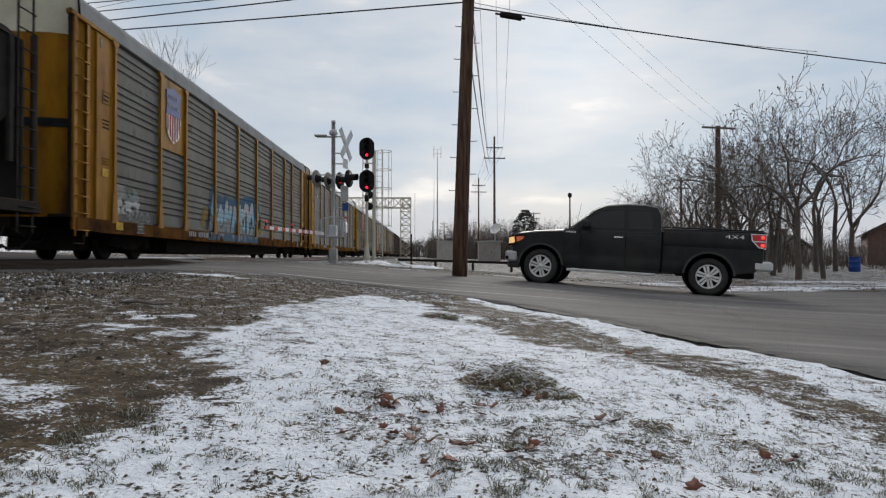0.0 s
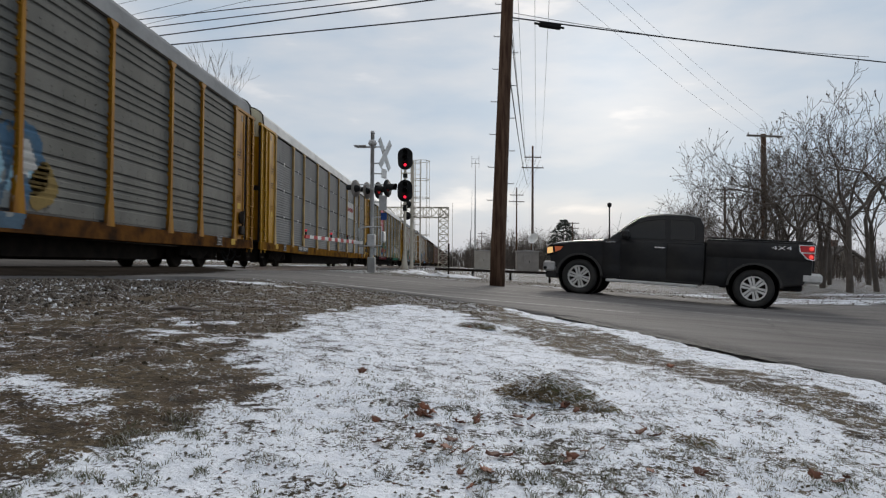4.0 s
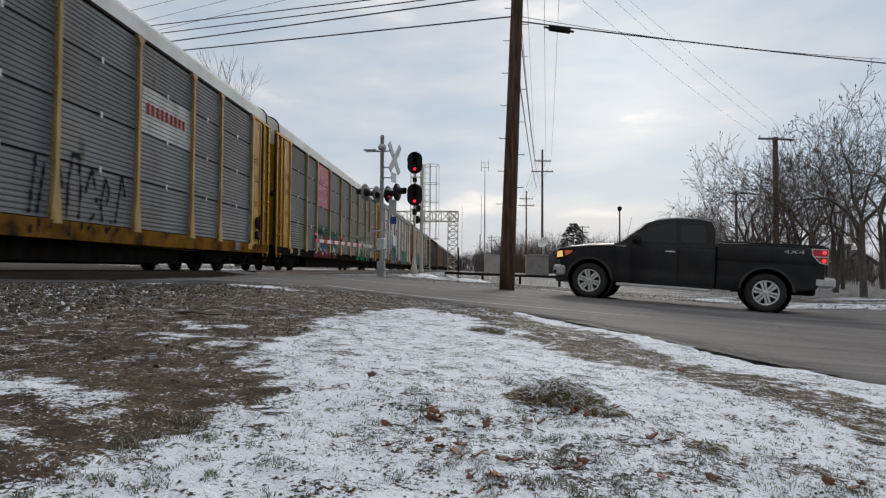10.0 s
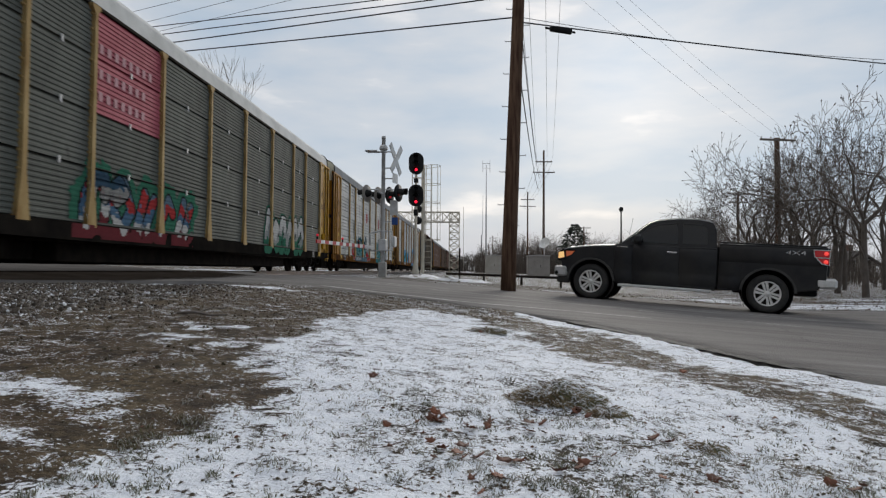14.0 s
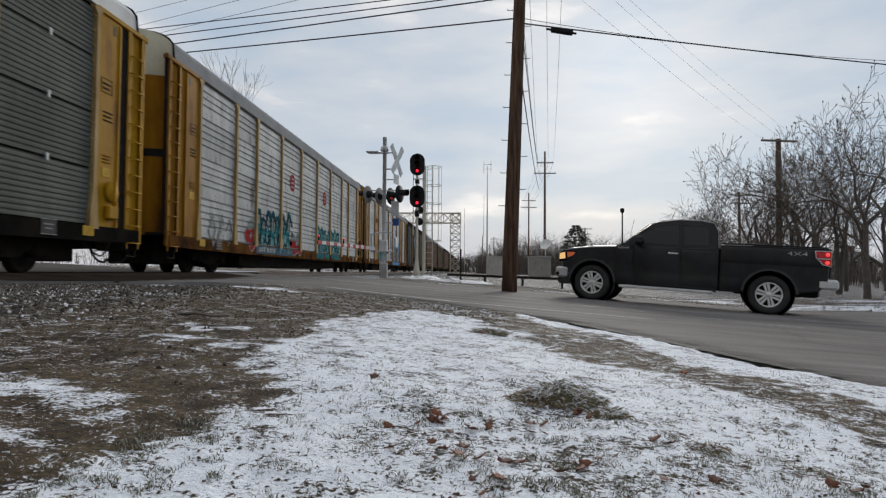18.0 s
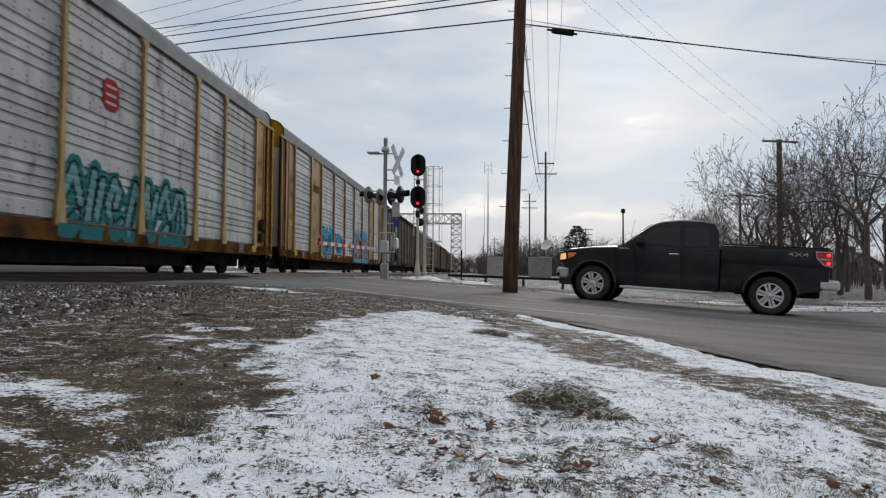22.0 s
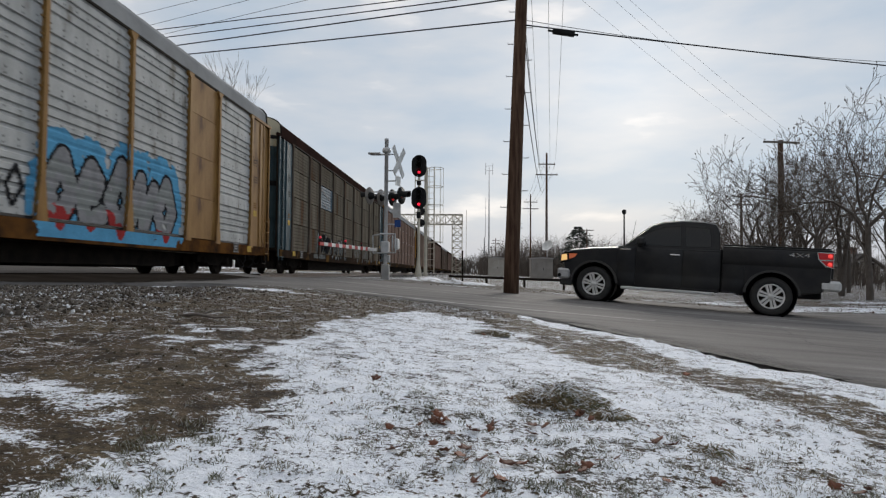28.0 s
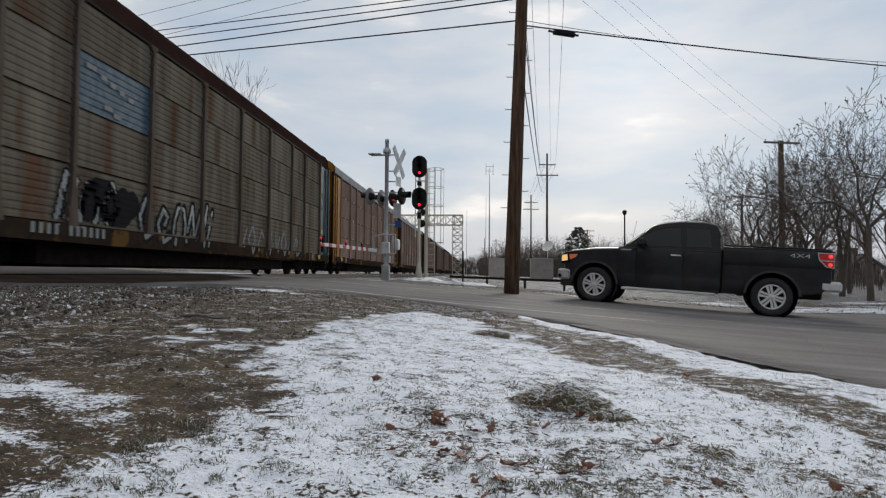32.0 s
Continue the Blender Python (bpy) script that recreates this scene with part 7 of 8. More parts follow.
tree(4, 15.3, 42, 6.6, 200, "small bare tree with drooping seed clusters")


def thicket(name, x0, x1, y0, y1, h0, h1, count, seed, label, r=0.02, m="bark"):
    """Many thin bare stems, too many to count."""
    q = random.Random(seed)
    g = Geo()
    for i in range(count):
        x, y = q.uniform(x0, x1), q.uniform(y0, y1)
        h = q.uniform(h0, h1)
        z = ground_z(x, y)
        a, b = q.uniform(-0.25, 0.25) * h, q.uniform(-0.25, 0.25) * h
        top = Vector((x + a, y + b, z + h))
        mid = Vector((x + a * 0.35, y + b * 0.35, z + h * 0.5))
        g.tube([(x, y, z - 0.1), mid, top], [r, r * 0.7, r * 0.25], 3, caps=False)
        for k in range(5):
            u = q.uniform(0.25, 0.9)
            p = Vector((x, y, z)).lerp(top, u)
            e = p + Vector((q.uniform(-1, 1), q.uniform(-1, 1), q.uniform(0.1, 0.9))) * h * 0.28
            g.tube([p, e], [r * 0.5, r * 0.2], 3, caps=False)
    return solid(name, g, M[m], label, "thicket", kind="stuff")


thicket("undergrowth", 14.0, 50, 39, 64, 0.5, 2.4, 1700, 5, "tangled bare undergrowth beneath the trees", 0.020, "twig")
thicket("brush_beneath_trees", 16, 54, 46, 70, 1.0, 3.2, 800, 15, "dense brown brush beneath the trees", 0.026, "twig")
thicket("far_woods", 4.5, 70, 120, 170, 3.0, 8.5, 3800, 6, "distant brown leafless woods", 0.05, "twig")
thicket("far_brush", 0.5, 3.5, 120, 260, 2, 6.0, 450, 7, "distant brown brush beside the track", 0.05, "twig")
thicket("far_woods_west", -190, -45, 150, 260, 4, 9, 420, 8, "distant brown leafless woods behind the train", 0.10)
thicket("horizon_woods", -40, 60, 300, 420, 6, 10, 900, 9, "distant woods on the horizon", 0.2)

M["needles"] = material("dark_evergreen", (0.014, 0.020, 0.014), (0.028, 0.036, 0.024), 5, 0.95, bump=0.0)


def conifer(x, y, h, r, seed):
    q = random.Random(seed)
    t = thing("evergreen_tree", "dark evergreen tree with a ragged outline", "tree", "evergreens in the distance", at=pose(x, y, -0.6))
    part("trunk", Geo().tube([(0, 0, 0), (0, 0, h * 0.95)], [0.18, 0.03], 8), M["bark"], t)
    g = Geo()
    for i in range(900):
        u = q.random() ** 0.8
        z = h * (0.12 + 0.88 * u)
        rr = r * (1 - u) ** 0.75 * q.uniform(0.35, 1.08) + 0.1
        a = q.uniform(0, 2 * math.pi)
        c = Vector((rr * math.cos(a), rr * math.sin(a), z))
        o = Vector((math.cos(a), math.sin(a), q.uniform(-0.5, 0.1)))
        s = Vector((-math.sin(a), math.cos(a), 0)) * q.uniform(0.10, 0.28)
        l = q.uniform(0.3, 0.8)
        g.add([c - s, c + s, c + o * l, c + o * l * 0.4 + Vector((0, 0, 0.16))], [(0, 1, 2), (0, 2, 3), (1, 3, 2), (0, 3, 1)])
    part("crown", g, M["needles"], t)


conifer(17.7, 112, 8.9, 4.3, 1)
conifer(20.6, 113, 5.4, 2.6, 2)

# ---- buildings behind the trees ----
M["siding"] = material("brown_siding", (0.16, 0.085, 0.065), (0.12, 0.065, 0.05), 2, 0.8, bump=0.1, stretch=(0.3, 0.3, 8))
M["shingle"] = material("dark_shingle", (0.055, 0.05, 0.05), (0.09, 0.08, 0.078), 3, 0.9, bump=0.2)


def house(x, y, w, d, h, turn, m, label, name="shed"):
    t = thing(name, label, name, "buildings behind the trees", at=pose(x, y, -0.95, 0, 0, turn))
    part("wall", Geo().prism([(-w / 2, 0), (w / 2, 0), (w / 2, h), (0, h + w * 0.28), (-w / 2, h)], 1, 0, d), m, t)
    k = 0.28 * 2
    part("roof", Geo().prism([(-w / 2 - 0.4, h - 0.4 * k + 0.02), (0, h + w * 0.28 + 0.02), (w / 2 + 0.4, h - 0.4 * k + 0.02), (w / 2 + 0.4, h - 0.4 * k + 0.22), (0, h + w * 0.28 + 0.24), (-w / 2 - 0.4, h - 0.4 * k + 0.22)], 1, -0.35, d + 0.35), M["shingle"], t)
    for px, pz in ((-w * 0.25, 1.1), (w * 0.2, 1.1)):
        win = part("window", Geo().box(px - 0.5, px + 0.5, -0.05, 0.02, pz, pz + 1.25, 0.01), M["white"], t)
        part("pane", Geo().box(px - 0.42, px + 0.42, -0.065, -0.045, pz + 0.08, pz + 1.17), M["glass"], win)
    part("chimney", Geo().box(0.6, 1.2, d * 0.4, d * 0.4 + 0.6, h, h + w * 0.28 + 0.9, 0.02), M["siding"], t)


house(36.0, 61, 3.6, 5, 1.9, 12, M["beige"], "small pale shed with a dark gable roof behind bare trees")
house(41.0, 48.1, 11, 9, 2.9, -32, M["siding"], "brown sided house with a dark gable roof", "house")

bin_at = (25.2, 36.5)
drum = thing("blue_drum", "blue plastic drum standing beneath the trees", "drum", at=pose(*bin_at, ground_z(*bin_at) - 0.02))
part("drum_body", Geo().lathe([(0.0, 0.0), (0.28, 0.0), (0.30, 0.03), (0.30, 0.28), (0.315, 0.30), (0.30, 0.32), (0.30, 0.58), (0.315, 0.60), (0.30, 0.62), (0.29, 0.86)], "z", 20), M["blue"], drum)
part("drum_lid", Geo().lathe([(0.29, 0.86), (0.31, 0.87), (0.31, 0.90), (0.26, 0.89), (0.0, 0.89)], "z", 20), M["blue"], drum)

# ---- grass, leaves, stones ----
M["blade"] = material("winter_grass", (0.17, 0.15, 0.085), (0.28, 0.25, 0.165), 3, 0.9, bump=0.0, third=(0.085, 0.10, 0.045))
M["frost_blade"] = material("frosted_grass", (0.36, 0.35, 0.31), (0.52, 0.52, 0.50), 3, 0.9, bump=0.0)
M["green_blade"] = material("green_grass", (0.065, 0.075, 0.028), (0.12, 0.115, 0.055), 3, 0.9, bump=0.0)
M["leaf"] = material("dry_leaf", (0.170, 0.058, 0.027), (0.090, 0.036, 0.021), 6, 0.8, bump=0.2, fine=80, vary=0.35)


def blades(name, count, seed, place, mat, label, h0=0.012, h1=0.05, w=0.0025):
    q = random.Random(seed)
    g = Geo()
    made = 0
    while made < count:
        x, y, keep = place(q)
        if not keep:
            continue
        made += 1
        z = ground_z(x, y)
        a, b = q.uniform(0, 6.283), q.uniform(0, 6.283)
        h = q.uniform(h0, h1)
        lean = h * q.uniform(0.2, 1.5)
        s = Vector((math.cos(a), math.sin(a), 0)) * w * q.uniform(0.6, 1.3)
        p = Vector((x, y, z - 0.003))
        m = p + Vector((math.cos(b) * lean * 0.4, math.sin(b) * lean * 0.4, h * 0.7))
        e = p + Vector((math.cos(b) * lean, math.sin(b) * lean, h))
        g.add([p - s, p + s, m + s * 0.7, m - s * 0.7, e], [(0, 1, 2, 3), (3, 2, 4)])
    return solid(name, g, mat, label, "grass", kind="stuff")


def lawn(q):
    """A place for a blade: blades stand in small tufts, thicker in the middle of the verge."""
    y = 1.0 + 7.2 * q.random() ** 1.7
    x = q.uniform(-1.05, 1.0) * (0.72 * y + 0.2)
    if edge_gap(x, y) > -0.12:
        return x, y, False
    tuft = noise.noise((x * 17, y * 13, 5.0)) + 0.6 * noise.noise((x * 41, y * 33, 2.0))
    broad = 0.35 * noise.noise((x * 1.6, y * 1.6, 7.0))
    bias = 0.30 + 0.22 * ease(2.0, 3.4, y) + (0.45 if x < -0.75 - 0.05 * y else 0.0)
    bias -= 0.12 * math.exp(-((x / y - 0.12) / 0.22) ** 2) * (y < 2.3)
    return x, y, tuft + broad > bias + q.uniform(-0.22, 0.22)


blades("winter_grass", 11000, 21, lawn, M["blade"], "short dry winter grass poking through thin snow", 0.003, 0.012, 0.0011)
blades("frosted_lawn", 12000, 23, lawn, M["frost_blade"], "pale frosted grass blades in thin snow", 0.004, 0.017, 0.0012)
blades("green_grass", 4500, 22, lambda q: (lambda r: (r[0], r[1], r[2] and noise.noise((r[0] * 2.3, r[1] * 2.3, 9.0)) > 0.12))(lawn(q)), M["green_blade"], "sparse green grass blades in thin snow", 0.004, 0.016, 0.0012)


def clump(x, y, rx, ry, h, seed, count, label):
    """A torn sod of roots and dead grass lying on the snow."""
    q = random.Random(seed)
    t = thing("grass_clump", label, "grass clump", "sods on the snow", at=pose(x, y, ground_z(x, y)))
    g = Geo()
    vs, fs, n, rings = [], [], 40, 14

    def top(px, py):
        u = min(1.0, math.hypot(px / rx, py / ry))
        rough = noise.noise((px * 22, py * 22, seed)) + 0.6 * noise.noise((px * 60, py * 60, seed + 3))
        return h * (1 - u ** 2.2) * (0.75 + 0.45 * rough) - 0.004

    for i in range(rings + 1):
        u = i / rings
        for k in range(n):
            a = 2 * math.pi * k / n
            w = 1 + 0.45 * noise.noise((math.cos(a) * 2.2, math.sin(a) * 2.2, seed))
            px, py = rx * u * w * math.cos(a), ry * u * w * math.sin(a)
            vs.append((px, py, top(px / w, py / w)))
    for i in range(rings):
        for k in range(n):
            a, b = i * n + k, i * n + (k + 1) % n
            fs.append((a, b, b + n, a + n))
    part("sod", g.add(vs, fs), M["sod"], t)
    g, flakes, fresh = Geo(), Geo(), Geo()
    for i in range(count):
        a, u = q.uniform(0, 6.283), q.random() ** 0.55 * 1.1
        px, py = rx * u * math.cos(a), ry * u * math.sin(a)
        p = Vector((px, py, max(0.0, top(px, py))))
        b = a + q.uniform(-1.6, 1.6)
        o = Vector((math.cos(b), math.sin(b), q.uniform(-0.35, 0.35))).normalized()
        l = q.uniform(0.015, 0.055)
        s = o.orthogonal().normalized() * q.uniform(0.0008, 0.002)
        m = p + o * l * 0.5 + Vector((0, 0, 0.006))
        e = p + o * l + Vector((0, 0, -0.2 * l))
        (flakes if i % 5 == 0 or (u < 0.6 and i % 3 == 0) else (fresh if px > 0 and i % 2 else g)).add([p - s, p + s, m + s, m - s, e], [(0, 1, 2, 3), (3, 2, 4)])
    part("dead_grass", g, M["sod_blade"], t)
    tagged(part("green_grass", fresh, M["green_blade"], t), "olive-green living blades", kind="stuff")
    tagged(part("frosted_grass", flakes, M["snow"], t), "snow-dusted blades", kind="stuff")
    return t


M["sod_blade"] = material("dead_brown_grass", (0.13, 0.092, 0.050), (0.27, 0.21, 0.125), 14, 0.95, bump=0.0, third=(0.10, 0.105, 0.045))
M["sod"] = material("dark_sod", (0.055, 0.043, 0.026), (0.11, 0.088, 0.055), 18, 0.95, bump=0.6, fine=120, third=(0.05, 0.055, 0.025))
clump(0.285, 2.24, 0.15, 0.10, 0.066, 3, 3000, "matted tuft of dead grass and roots on snow")
clump(0.43, 2.06, 0.05, 0.045, 0.03, 4, 350, "small torn sod with dead grass on snow")
clump(0.10, 4.65, 0.16, 0.14, 0.035, 5, 500, "small torn sod with dead grass on snow")
clump(0.62, 1.75, 0.045, 0.04, 0.02, 6, 250, "small torn sod with dead grass on snow")


def leaf_mesh(seed):
    """A curled lobed leaf."""
    q = random.Random(seed)
    n = 16
    vs = [(0, 0, 0.004)]
    for k in range(n):
        a = 2 * math.pi * k / n
        r = 0.026 * (1 + 0.22 * math.cos(5 * a)) * q.uniform(0.75, 1.2)
        x, y = r * math.cos(a) * 1.25, r * math.sin(a)
        vs.append((x, y, 0.004 + 9.0 * (x * x * q.uniform(0.3, 1.2) + y * y) + 0.006 * noise.noise((x * 60, y * 60, seed))))
    fs = [(0, 1 + k, 1 + (k + 1) % n) for k in range(n)]
    low = [(x, y, z - 0.0015) for x, y, z in vs]
    g = Geo().add(vs + low, fs + [tuple(n + 1 + i for i in f[::-1]) for f in fs] + [(1 + k, n + 2 + k, n + 2 + (k + 1) % n, 1 + (k + 1) % n) for k in range(n)], True)
    g.tube([(0.03, 0, 0.006), (0.05, 0.004, 0.012), (0.065, 0.002, 0.008)], 0.0011, 4)
    return g.mesh("fallen_leaf", M["leaf"])


LEAVES = [leaf_mesh(s) for s in range(5)]
SPOTS = [(-0.12, 1.86), (-0.09, 1.88), (0.07, 1.47), (0.24, 1.52), (0.05, 1.36), (0.83, 1.53), (0.87, 1.50), (0.91, 1.54), (1.06, 3.28), (-0.04, 1.50), (0.36, 2.02), (0.40, 2.06), (-0.16, 1.82)]
q = random.Random(8)
for x, y, many in ((-0.13, 1.84, 4), (0.02, 1.81, 4), (0.17, 1.80, 4), (0.37, 2.05, 4), (0.49, 1.78, 4), (-0.04, 1.49, 2), (0.06, 1.44, 2), (0.22, 1.50, 3), (0.34, 1.57, 2), (0.48, 1.46, 2), (0.17, 2.20, 5), (0.10, 4.6, 4), (-0.2, 1.56, 1)):
    SPOTS += [(x + q.gauss(0, 0.035), y + q.gauss(0, 0.03)) for i in range(many)]
for i in range(16):
    yy = 1.22 + 1.3 * q.random() ** 1.3
    SPOTS.append((q.choice((q.uniform(-0.10, 0.32), q.uniform(-0.10, 0.32), q.uniform(-0.4, 0.75))) * yy, yy))
for x, y in SPOTS:
    tagged(new("fallen_leaf", LEAVES[q.randrange(5)]), "curled reddish-brown fallen leaf on thin snow", "leaf", "fallen leaves").matrix_basis = pose(x, y, ground_z(x, y) + 0.004, q.uniform(-30, 30), q.uniform(-30, 30), q.uniform(0, 360)) @ Matrix.Diagonal((q.uniform(0.28, 0.62),) * 3 + (1,))


def stones(name, count, seed, place, s0, s1, mat, label):
    q = random.Random(seed)
    g = Geo()
    ico = [(0, 0, 1), (0.9, 0, 0.3), (0.28, 0.85, 0.3), (-0.72, 0.53, 0.3), (-0.72, -0.53, 0.3), (0.28, -0.85, 0.3), (0.3, 0.3, -0.6), (-0.5, 0, -0.6), (0.3, -0.4, -0.6)]
    tri = [(0, 1, 2), (0, 2, 3), (0, 3, 4), (0, 4, 5), (0, 5, 1), (1, 6, 2), (2, 6, 3), (3, 7, 4), (4, 8, 5), (5, 8, 1), (1, 8, 6), (3, 6, 7), (4, 7, 8), (6, 8, 7)]
    made = 0
    while made < count:
        x, y, keep = place(q)
        if not keep:
            continue
        made += 1
        s = q.uniform(s0, s1)
        m = pose(x, y, ground_z(x, y) + s * 0.15, q.uniform(0, 360), q.uniform(0, 360), q.uniform(0, 360)) @ Matrix.Diagonal((s * q.uniform(0.7, 1.4), s * q.uniform(0.7, 1.2), s * q.uniform(0.5, 0.9), 1))
        g.add([m @ Vector(p) for p in ico], tri)
    return solid(name, g, mat, label, "stones", kind="stuff")


def mixed_stone(name, stops):
    """Crushed stone: every stone its own shade."""
    m = material(name, stops[0], stops[1], 20, 0.95, bump=0.3, fine=90)
    n, l = m.node_tree.nodes, m.node_tree.links
    geo, ramp = n.new("ShaderNodeNewGeometry"), n.new("ShaderNodeValToRGB")
    ramp.color_ramp.elements[0].color, ramp.color_ramp.elements[1].color = (*stops[0], 1), (*stops[-1], 1)
    for i, c in enumerate(stops[1:-1]):
        ramp.color_ramp.elements.new((i + 1) / (len(stops) - 1)).color = (*c, 1)
    l.new(geo.outputs["Random Per Island"], ramp.inputs["Fac"])
    l.new(ramp.outputs["Color"], n["Principled BSDF"].inputs["Base Color"])
    return m


M["ballast"] = mixed_stone("crushed_ballast", [(0.026, 0.020, 0.015), (0.060, 0.047, 0.035), (0.098, 0.078, 0.061), (0.135, 0.112, 0.090), (0.22, 0.195, 0.17)])
M["pebble"] = material("mixed_gravel", (0.112, 0.085, 0.060), (0.195, 0.158, 0.120), 10, 0.95, bump=0.3, fine=70, third=(0.26, 0.245, 0.225))
stones("ballast", 15000, 31, lambda q: (lambda x, y: (x, y, y < 8.3 and stone_cover(x, y) > q.random()))(q.uniform(-8.4, -2.0), q.uniform(2.2, 9.0)), 0.008, 0.023, M["ballast"], "loose grey ballast stones sloping from the track")
stones("snow_flecks", 2600, 34, lambda q: (lambda x, y: (x, y, y < 8.0 and stone_cover(x, y) > q.random() and noise.noise((x * 1.3, y * 1.3, 4.4)) > q.uniform(-0.5, 0.3)))(q.uniform(-7.0, -1.9), q.uniform(2.2, 8.0)), 0.005, 0.015, M["snow"], "specks of snow lodged between the ballast stones")
stones("verge_gravel", 700, 35, lambda q: (lambda x, y: (x, y, y > far_edge(x) + 0.6))(q.uniform(-1.5, 15.0), q.uniform(16.5, 25.0)), 0.012, 0.04, M["pebble"], "coarse gravel and frozen soil along the far verge")
stones("leaf_drift", 500, 36, lambda q: (lambda x, y: (x, y, y > far_edge(x) + 0.2 and noise.noise((x * 0.5, y * 0.5, 6.0)) > 0.05))(q.uniform(6.0, 18.0), q.uniform(17, 27.0)), 0.01, 0.032, M["leaf"], "drifted brown leaves along the far verge")
stones("gravel", 3500, 32, lambda q: (lambda x, y: (x, y, edge_gap(x, y) < -0.1 and snow_cover(x, y) < 0.45))(q.uniform(-4.0, 0.3), q.uniform(3.4, 9.2)), 0.004, 0.013, M["pebble"], "scattered small gravel on the verge")
stones("mud_clods", 320, 33, lambda q: (lambda x, y: (x, y, snow_cover(x, y) < 0.4))(q.uniform(-2.4, -0.7), 1.0 + 4.0 * q.random() ** 1.2), 0.004, 0.014, M["sod"], "frozen clods of mud on bare ground")

def litter(name, count, seed, mat, label):
    q = random.Random(seed)
    g = Geo()
    for i in range(count):
        y = 1.0 + 5.5 * q.random() ** 1.5
        x = q.uniform(-0.75, 0.75) * y
        if edge_gap(x, y) > -0.15:
            continue
        z = ground_z(x, y) + 0.002
        a, l, w = q.uniform(0, 6.283), q.uniform(0.005, 0.020), q.uniform(0.0015, 0.006)
        d, o = Vector((math.cos(a), math.sin(a), q.uniform(-0.1, 0.25))), Vector((-math.sin(a), math.cos(a), q.uniform(-0.3, 0.5)))
        p = Vector((x, y, z))
        g.add([p - d * l * 0.5, p + o * w, p + d * l * 0.5, p - o * w, p + Vector((0, 0, w * 0.8))], [(0, 1, 4), (1, 2, 4), (2, 3, 4), (3, 0, 4), (0, 3, 2, 1)])
    return solid(name, g, mat, label, "litter", kind="stuff")


litter("leaf_litter", 1300, 41, M["sod"], "dark scraps of leaves and twigs on the snow")
litter("brown_leaf_litter", 350, 42, M["leaf"], "small brown leaf scraps on the snow")

branch = thing("fallen_branch", "thin grey fallen branch lying on the gravel", "branch", at=pose(-1.78, 4.1, ground_z(-1.78, 4.1)))
part("stem", Geo().tube([(-0.22, 0.10, 0.02), (-0.08, 0.05, 0.035), (0.06, -0.02, 0.02), (0.2, -0.10, 0.03)], [0.012, 0.011, 0.009, 0.005], 6), M["grey_wood"], branch)
part("side_twig", Geo().tube([(-0.06, 0.045, 0.03), (0.0, 0.14, 0.06), (0.09, 0.18, 0.05)], [0.007, 0.005, 0.003], 5), M["grey_wood"], branch)

# ---- the dark hopper car ahead of the autoracks ----
hop = thing("hopper_car", "dark grey covered hopper car leading the autoracks", "train car", "cars of the train")
part("body", Geo().prism([(-8.6, 4.35), (8.6, 4.35), (8.6, 3.0), (6.6, 1.2), (-6.6, 1.2), (-8.6, 3.0)], 0, -1.45, 1.45), M["hopper"], hop)
part("roof", Geo().prism([(-1.5, 4.35), (1.5, 4.35), (1.2, 4.62), (0, 4.7), (-1.2, 4.62)], 1, -8.7, 8.7), M["hopper"], hop)
for i in range(13):
    part("rib", Geo().box(1.44, 1.53, -8.4 + i * 1.4 - 0.06, -8.4 + i * 1.4 + 0.06, 1.9, 4.35, 0.01), M["hopper"], hop)
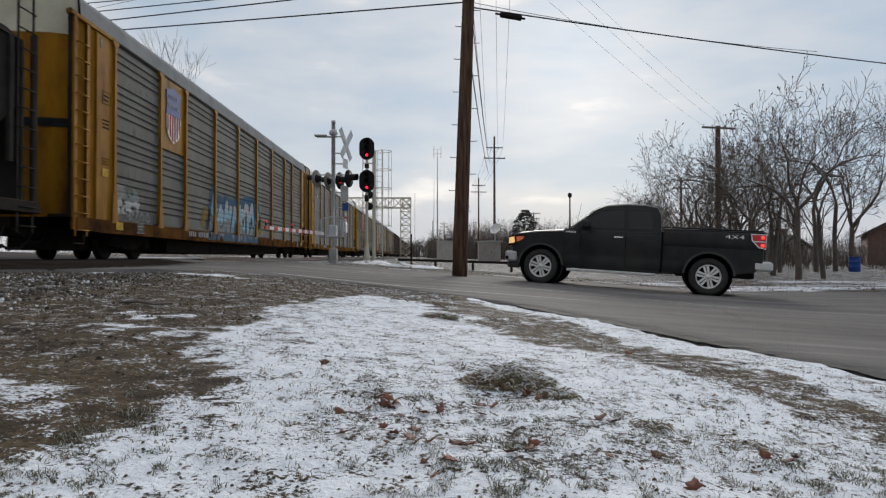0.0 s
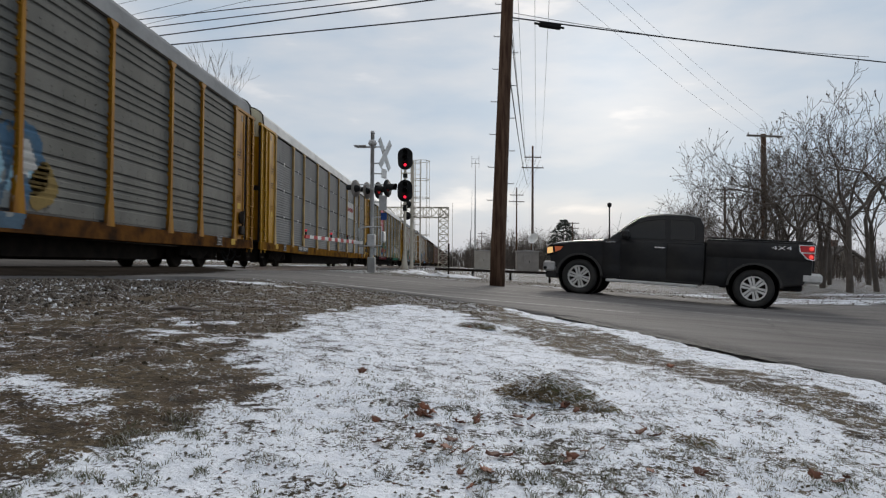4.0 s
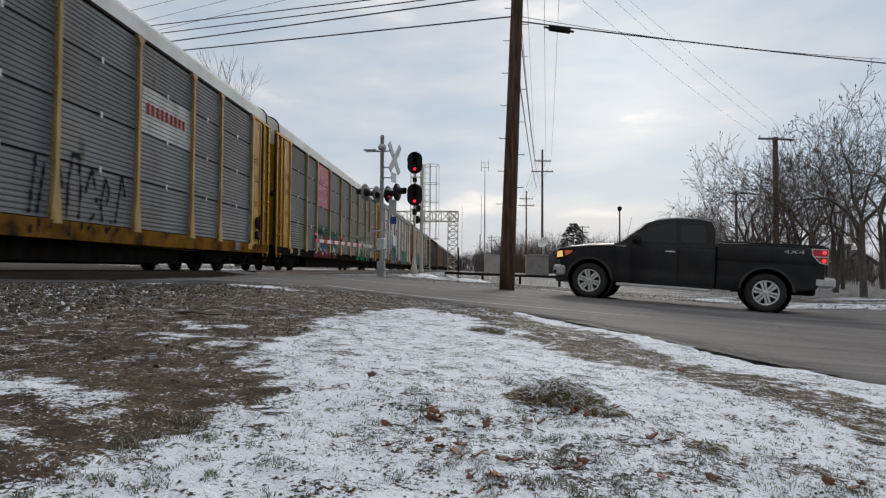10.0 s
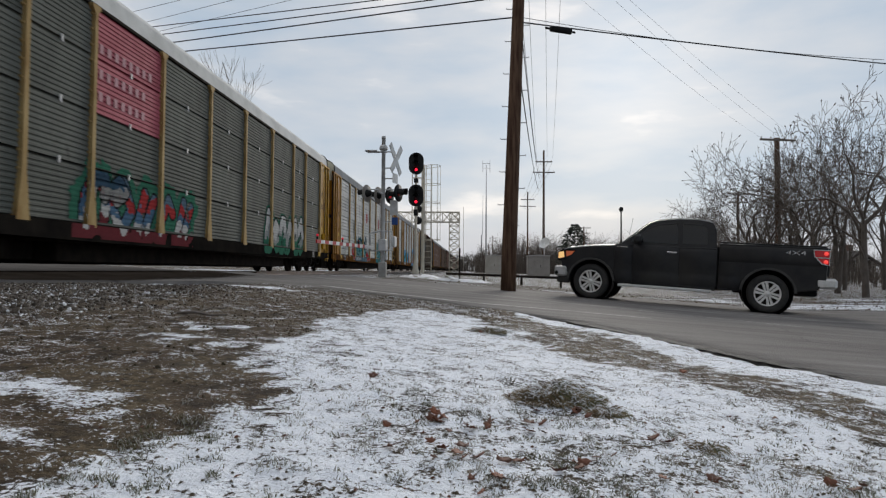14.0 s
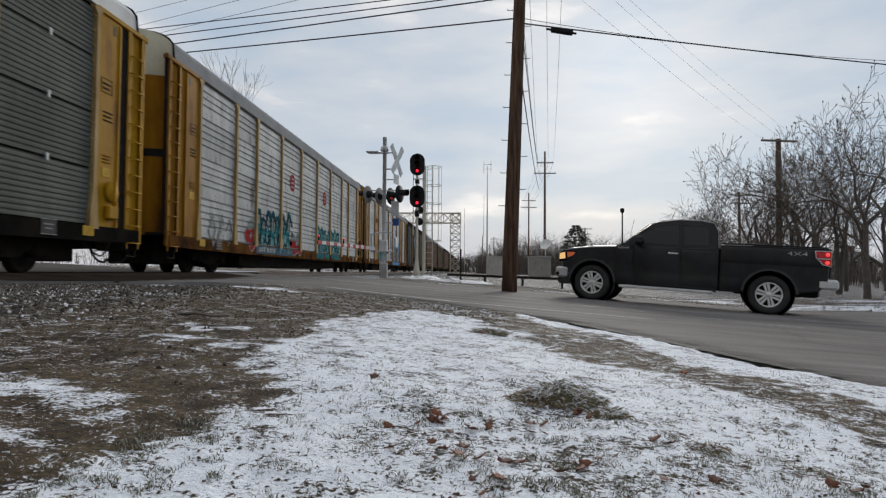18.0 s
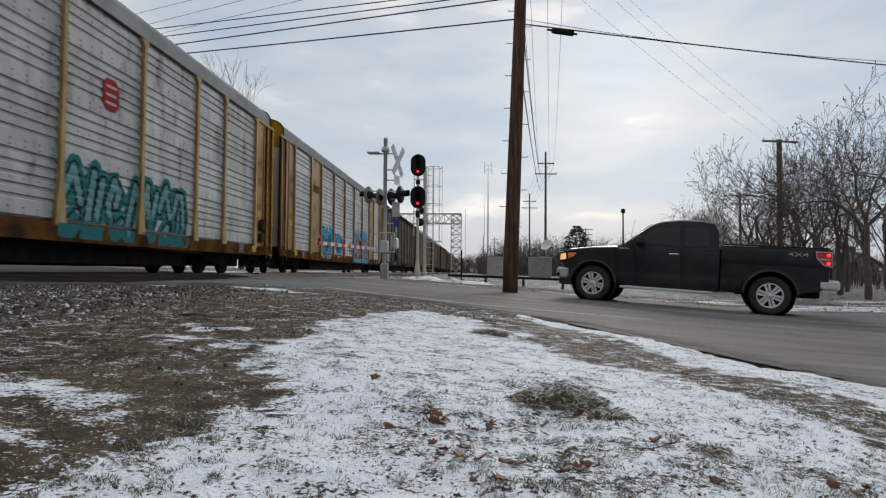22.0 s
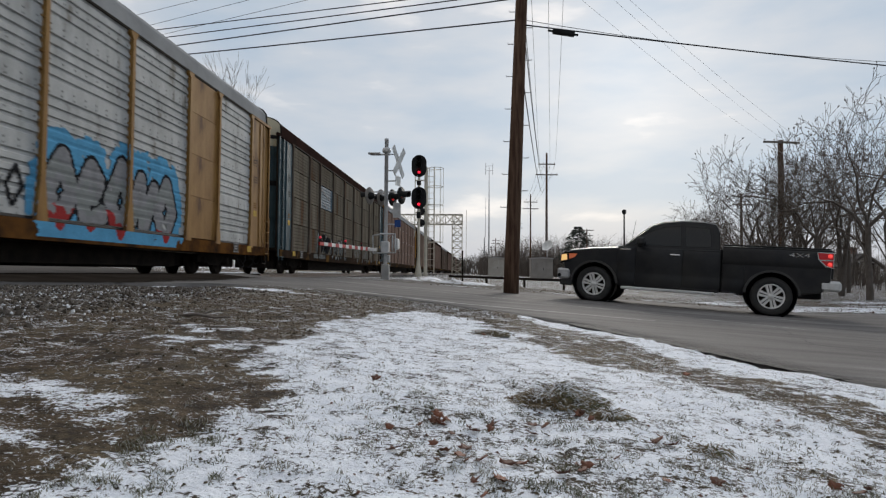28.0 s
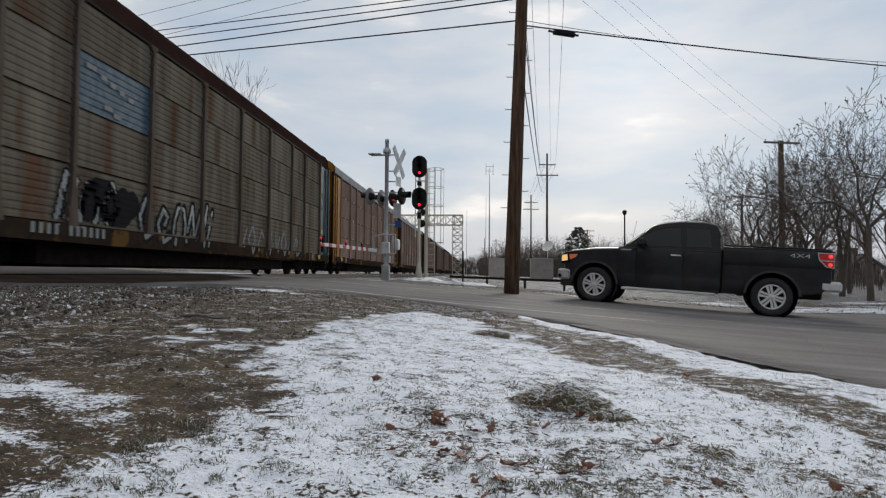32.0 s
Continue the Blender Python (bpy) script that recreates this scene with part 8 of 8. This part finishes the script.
part("side_sill", Geo().box(1.30, 1.52, -9.3, 9.3, 0.95, 1.20, 0.02).box(-1.52, -1.30, -9.3, 9.3, 0.95, 1.20, 0.02), M["steel_dark"], hop)
for s in (-1, 1):
    part("end_wall", Geo().box(-1.45, 1.45, s * 8.85 - 0.04, s * 8.85 + 0.04, 1.08, 4.4, 0.01), M["hopper"], hop)
    part("end_platform", Geo().box(-1.5, 1.5, s * 9.0 - 0.4, s * 9.0 + 0.4, 0.95, 1.08, 0.02), M["steel_dark"], hop)
    for sx in (-1.45, 1.45):
        part("end_post", Geo().box(sx - 0.05, sx + 0.05, s * 9.2 - 0.06, s * 9.2 + 0.06, 1.0, 4.6, 0.01), M["hopper"], hop)
    part("end_ladder", LADDER, M["hopper"], hop, at=pose(1.46, s * 8.9, 0))
    part("brake_hose", HOSE, M["black"], hop, at=pose(0, s * 9.2, 0) @ Matrix.Diagonal((1, -s, 1, 1)))
    part("coupler", COUPLER, M["steel_dark"], hop, at=pose(0, s * 9.2, 0) @ Matrix.Diagonal((1, -s, 1, 1)))
    bg = part("bogie", Geo().box(-1.0, 1.0, -0.2, 0.2, 0.42, 0.9, 0.03), M["steel_dark"], hop, at=pose(0, s * 6.9, 0))
    for sx in (-1, 1):
        part("side_frame", FRAME, M["steel_dark"], bg, at=Matrix.Diagonal((sx, 1, 1, 1)))
    for yy in (-0.89, 0.89):
        part("wheelset", WHEELS, M["steel_dark"], bg, at=pose(0, yy, 0.42))
CARS[-1] = hop


def travel(t):
    """Metres that the train has gone, zero at sixteen seconds."""
    s = (t - 16) / 16
    return 77.53 * s + 2.32 * s ** 2 - 0.31 * s ** 3 - 1.01 * s ** 4


def motions():
    for k, ob in CARS.items():
        y = MIDDLES[k] if k in MIDDLES else MIDDLES[5] + 29.1 * (k - 5)
        walk(ob, [(t, pose(TRACK_X, y - travel(t), 0)) for t in range(0, 33, 2)])
    for w, yy in SPIN:
        rows, t = [], 0.0
        while t < 32.05:
            rows.append((t, pose(0, yy, 0.42, math.degrees(travel(t) / 0.415) % 360)))
            t += 0.1334
        walk(w, rows)


motions()
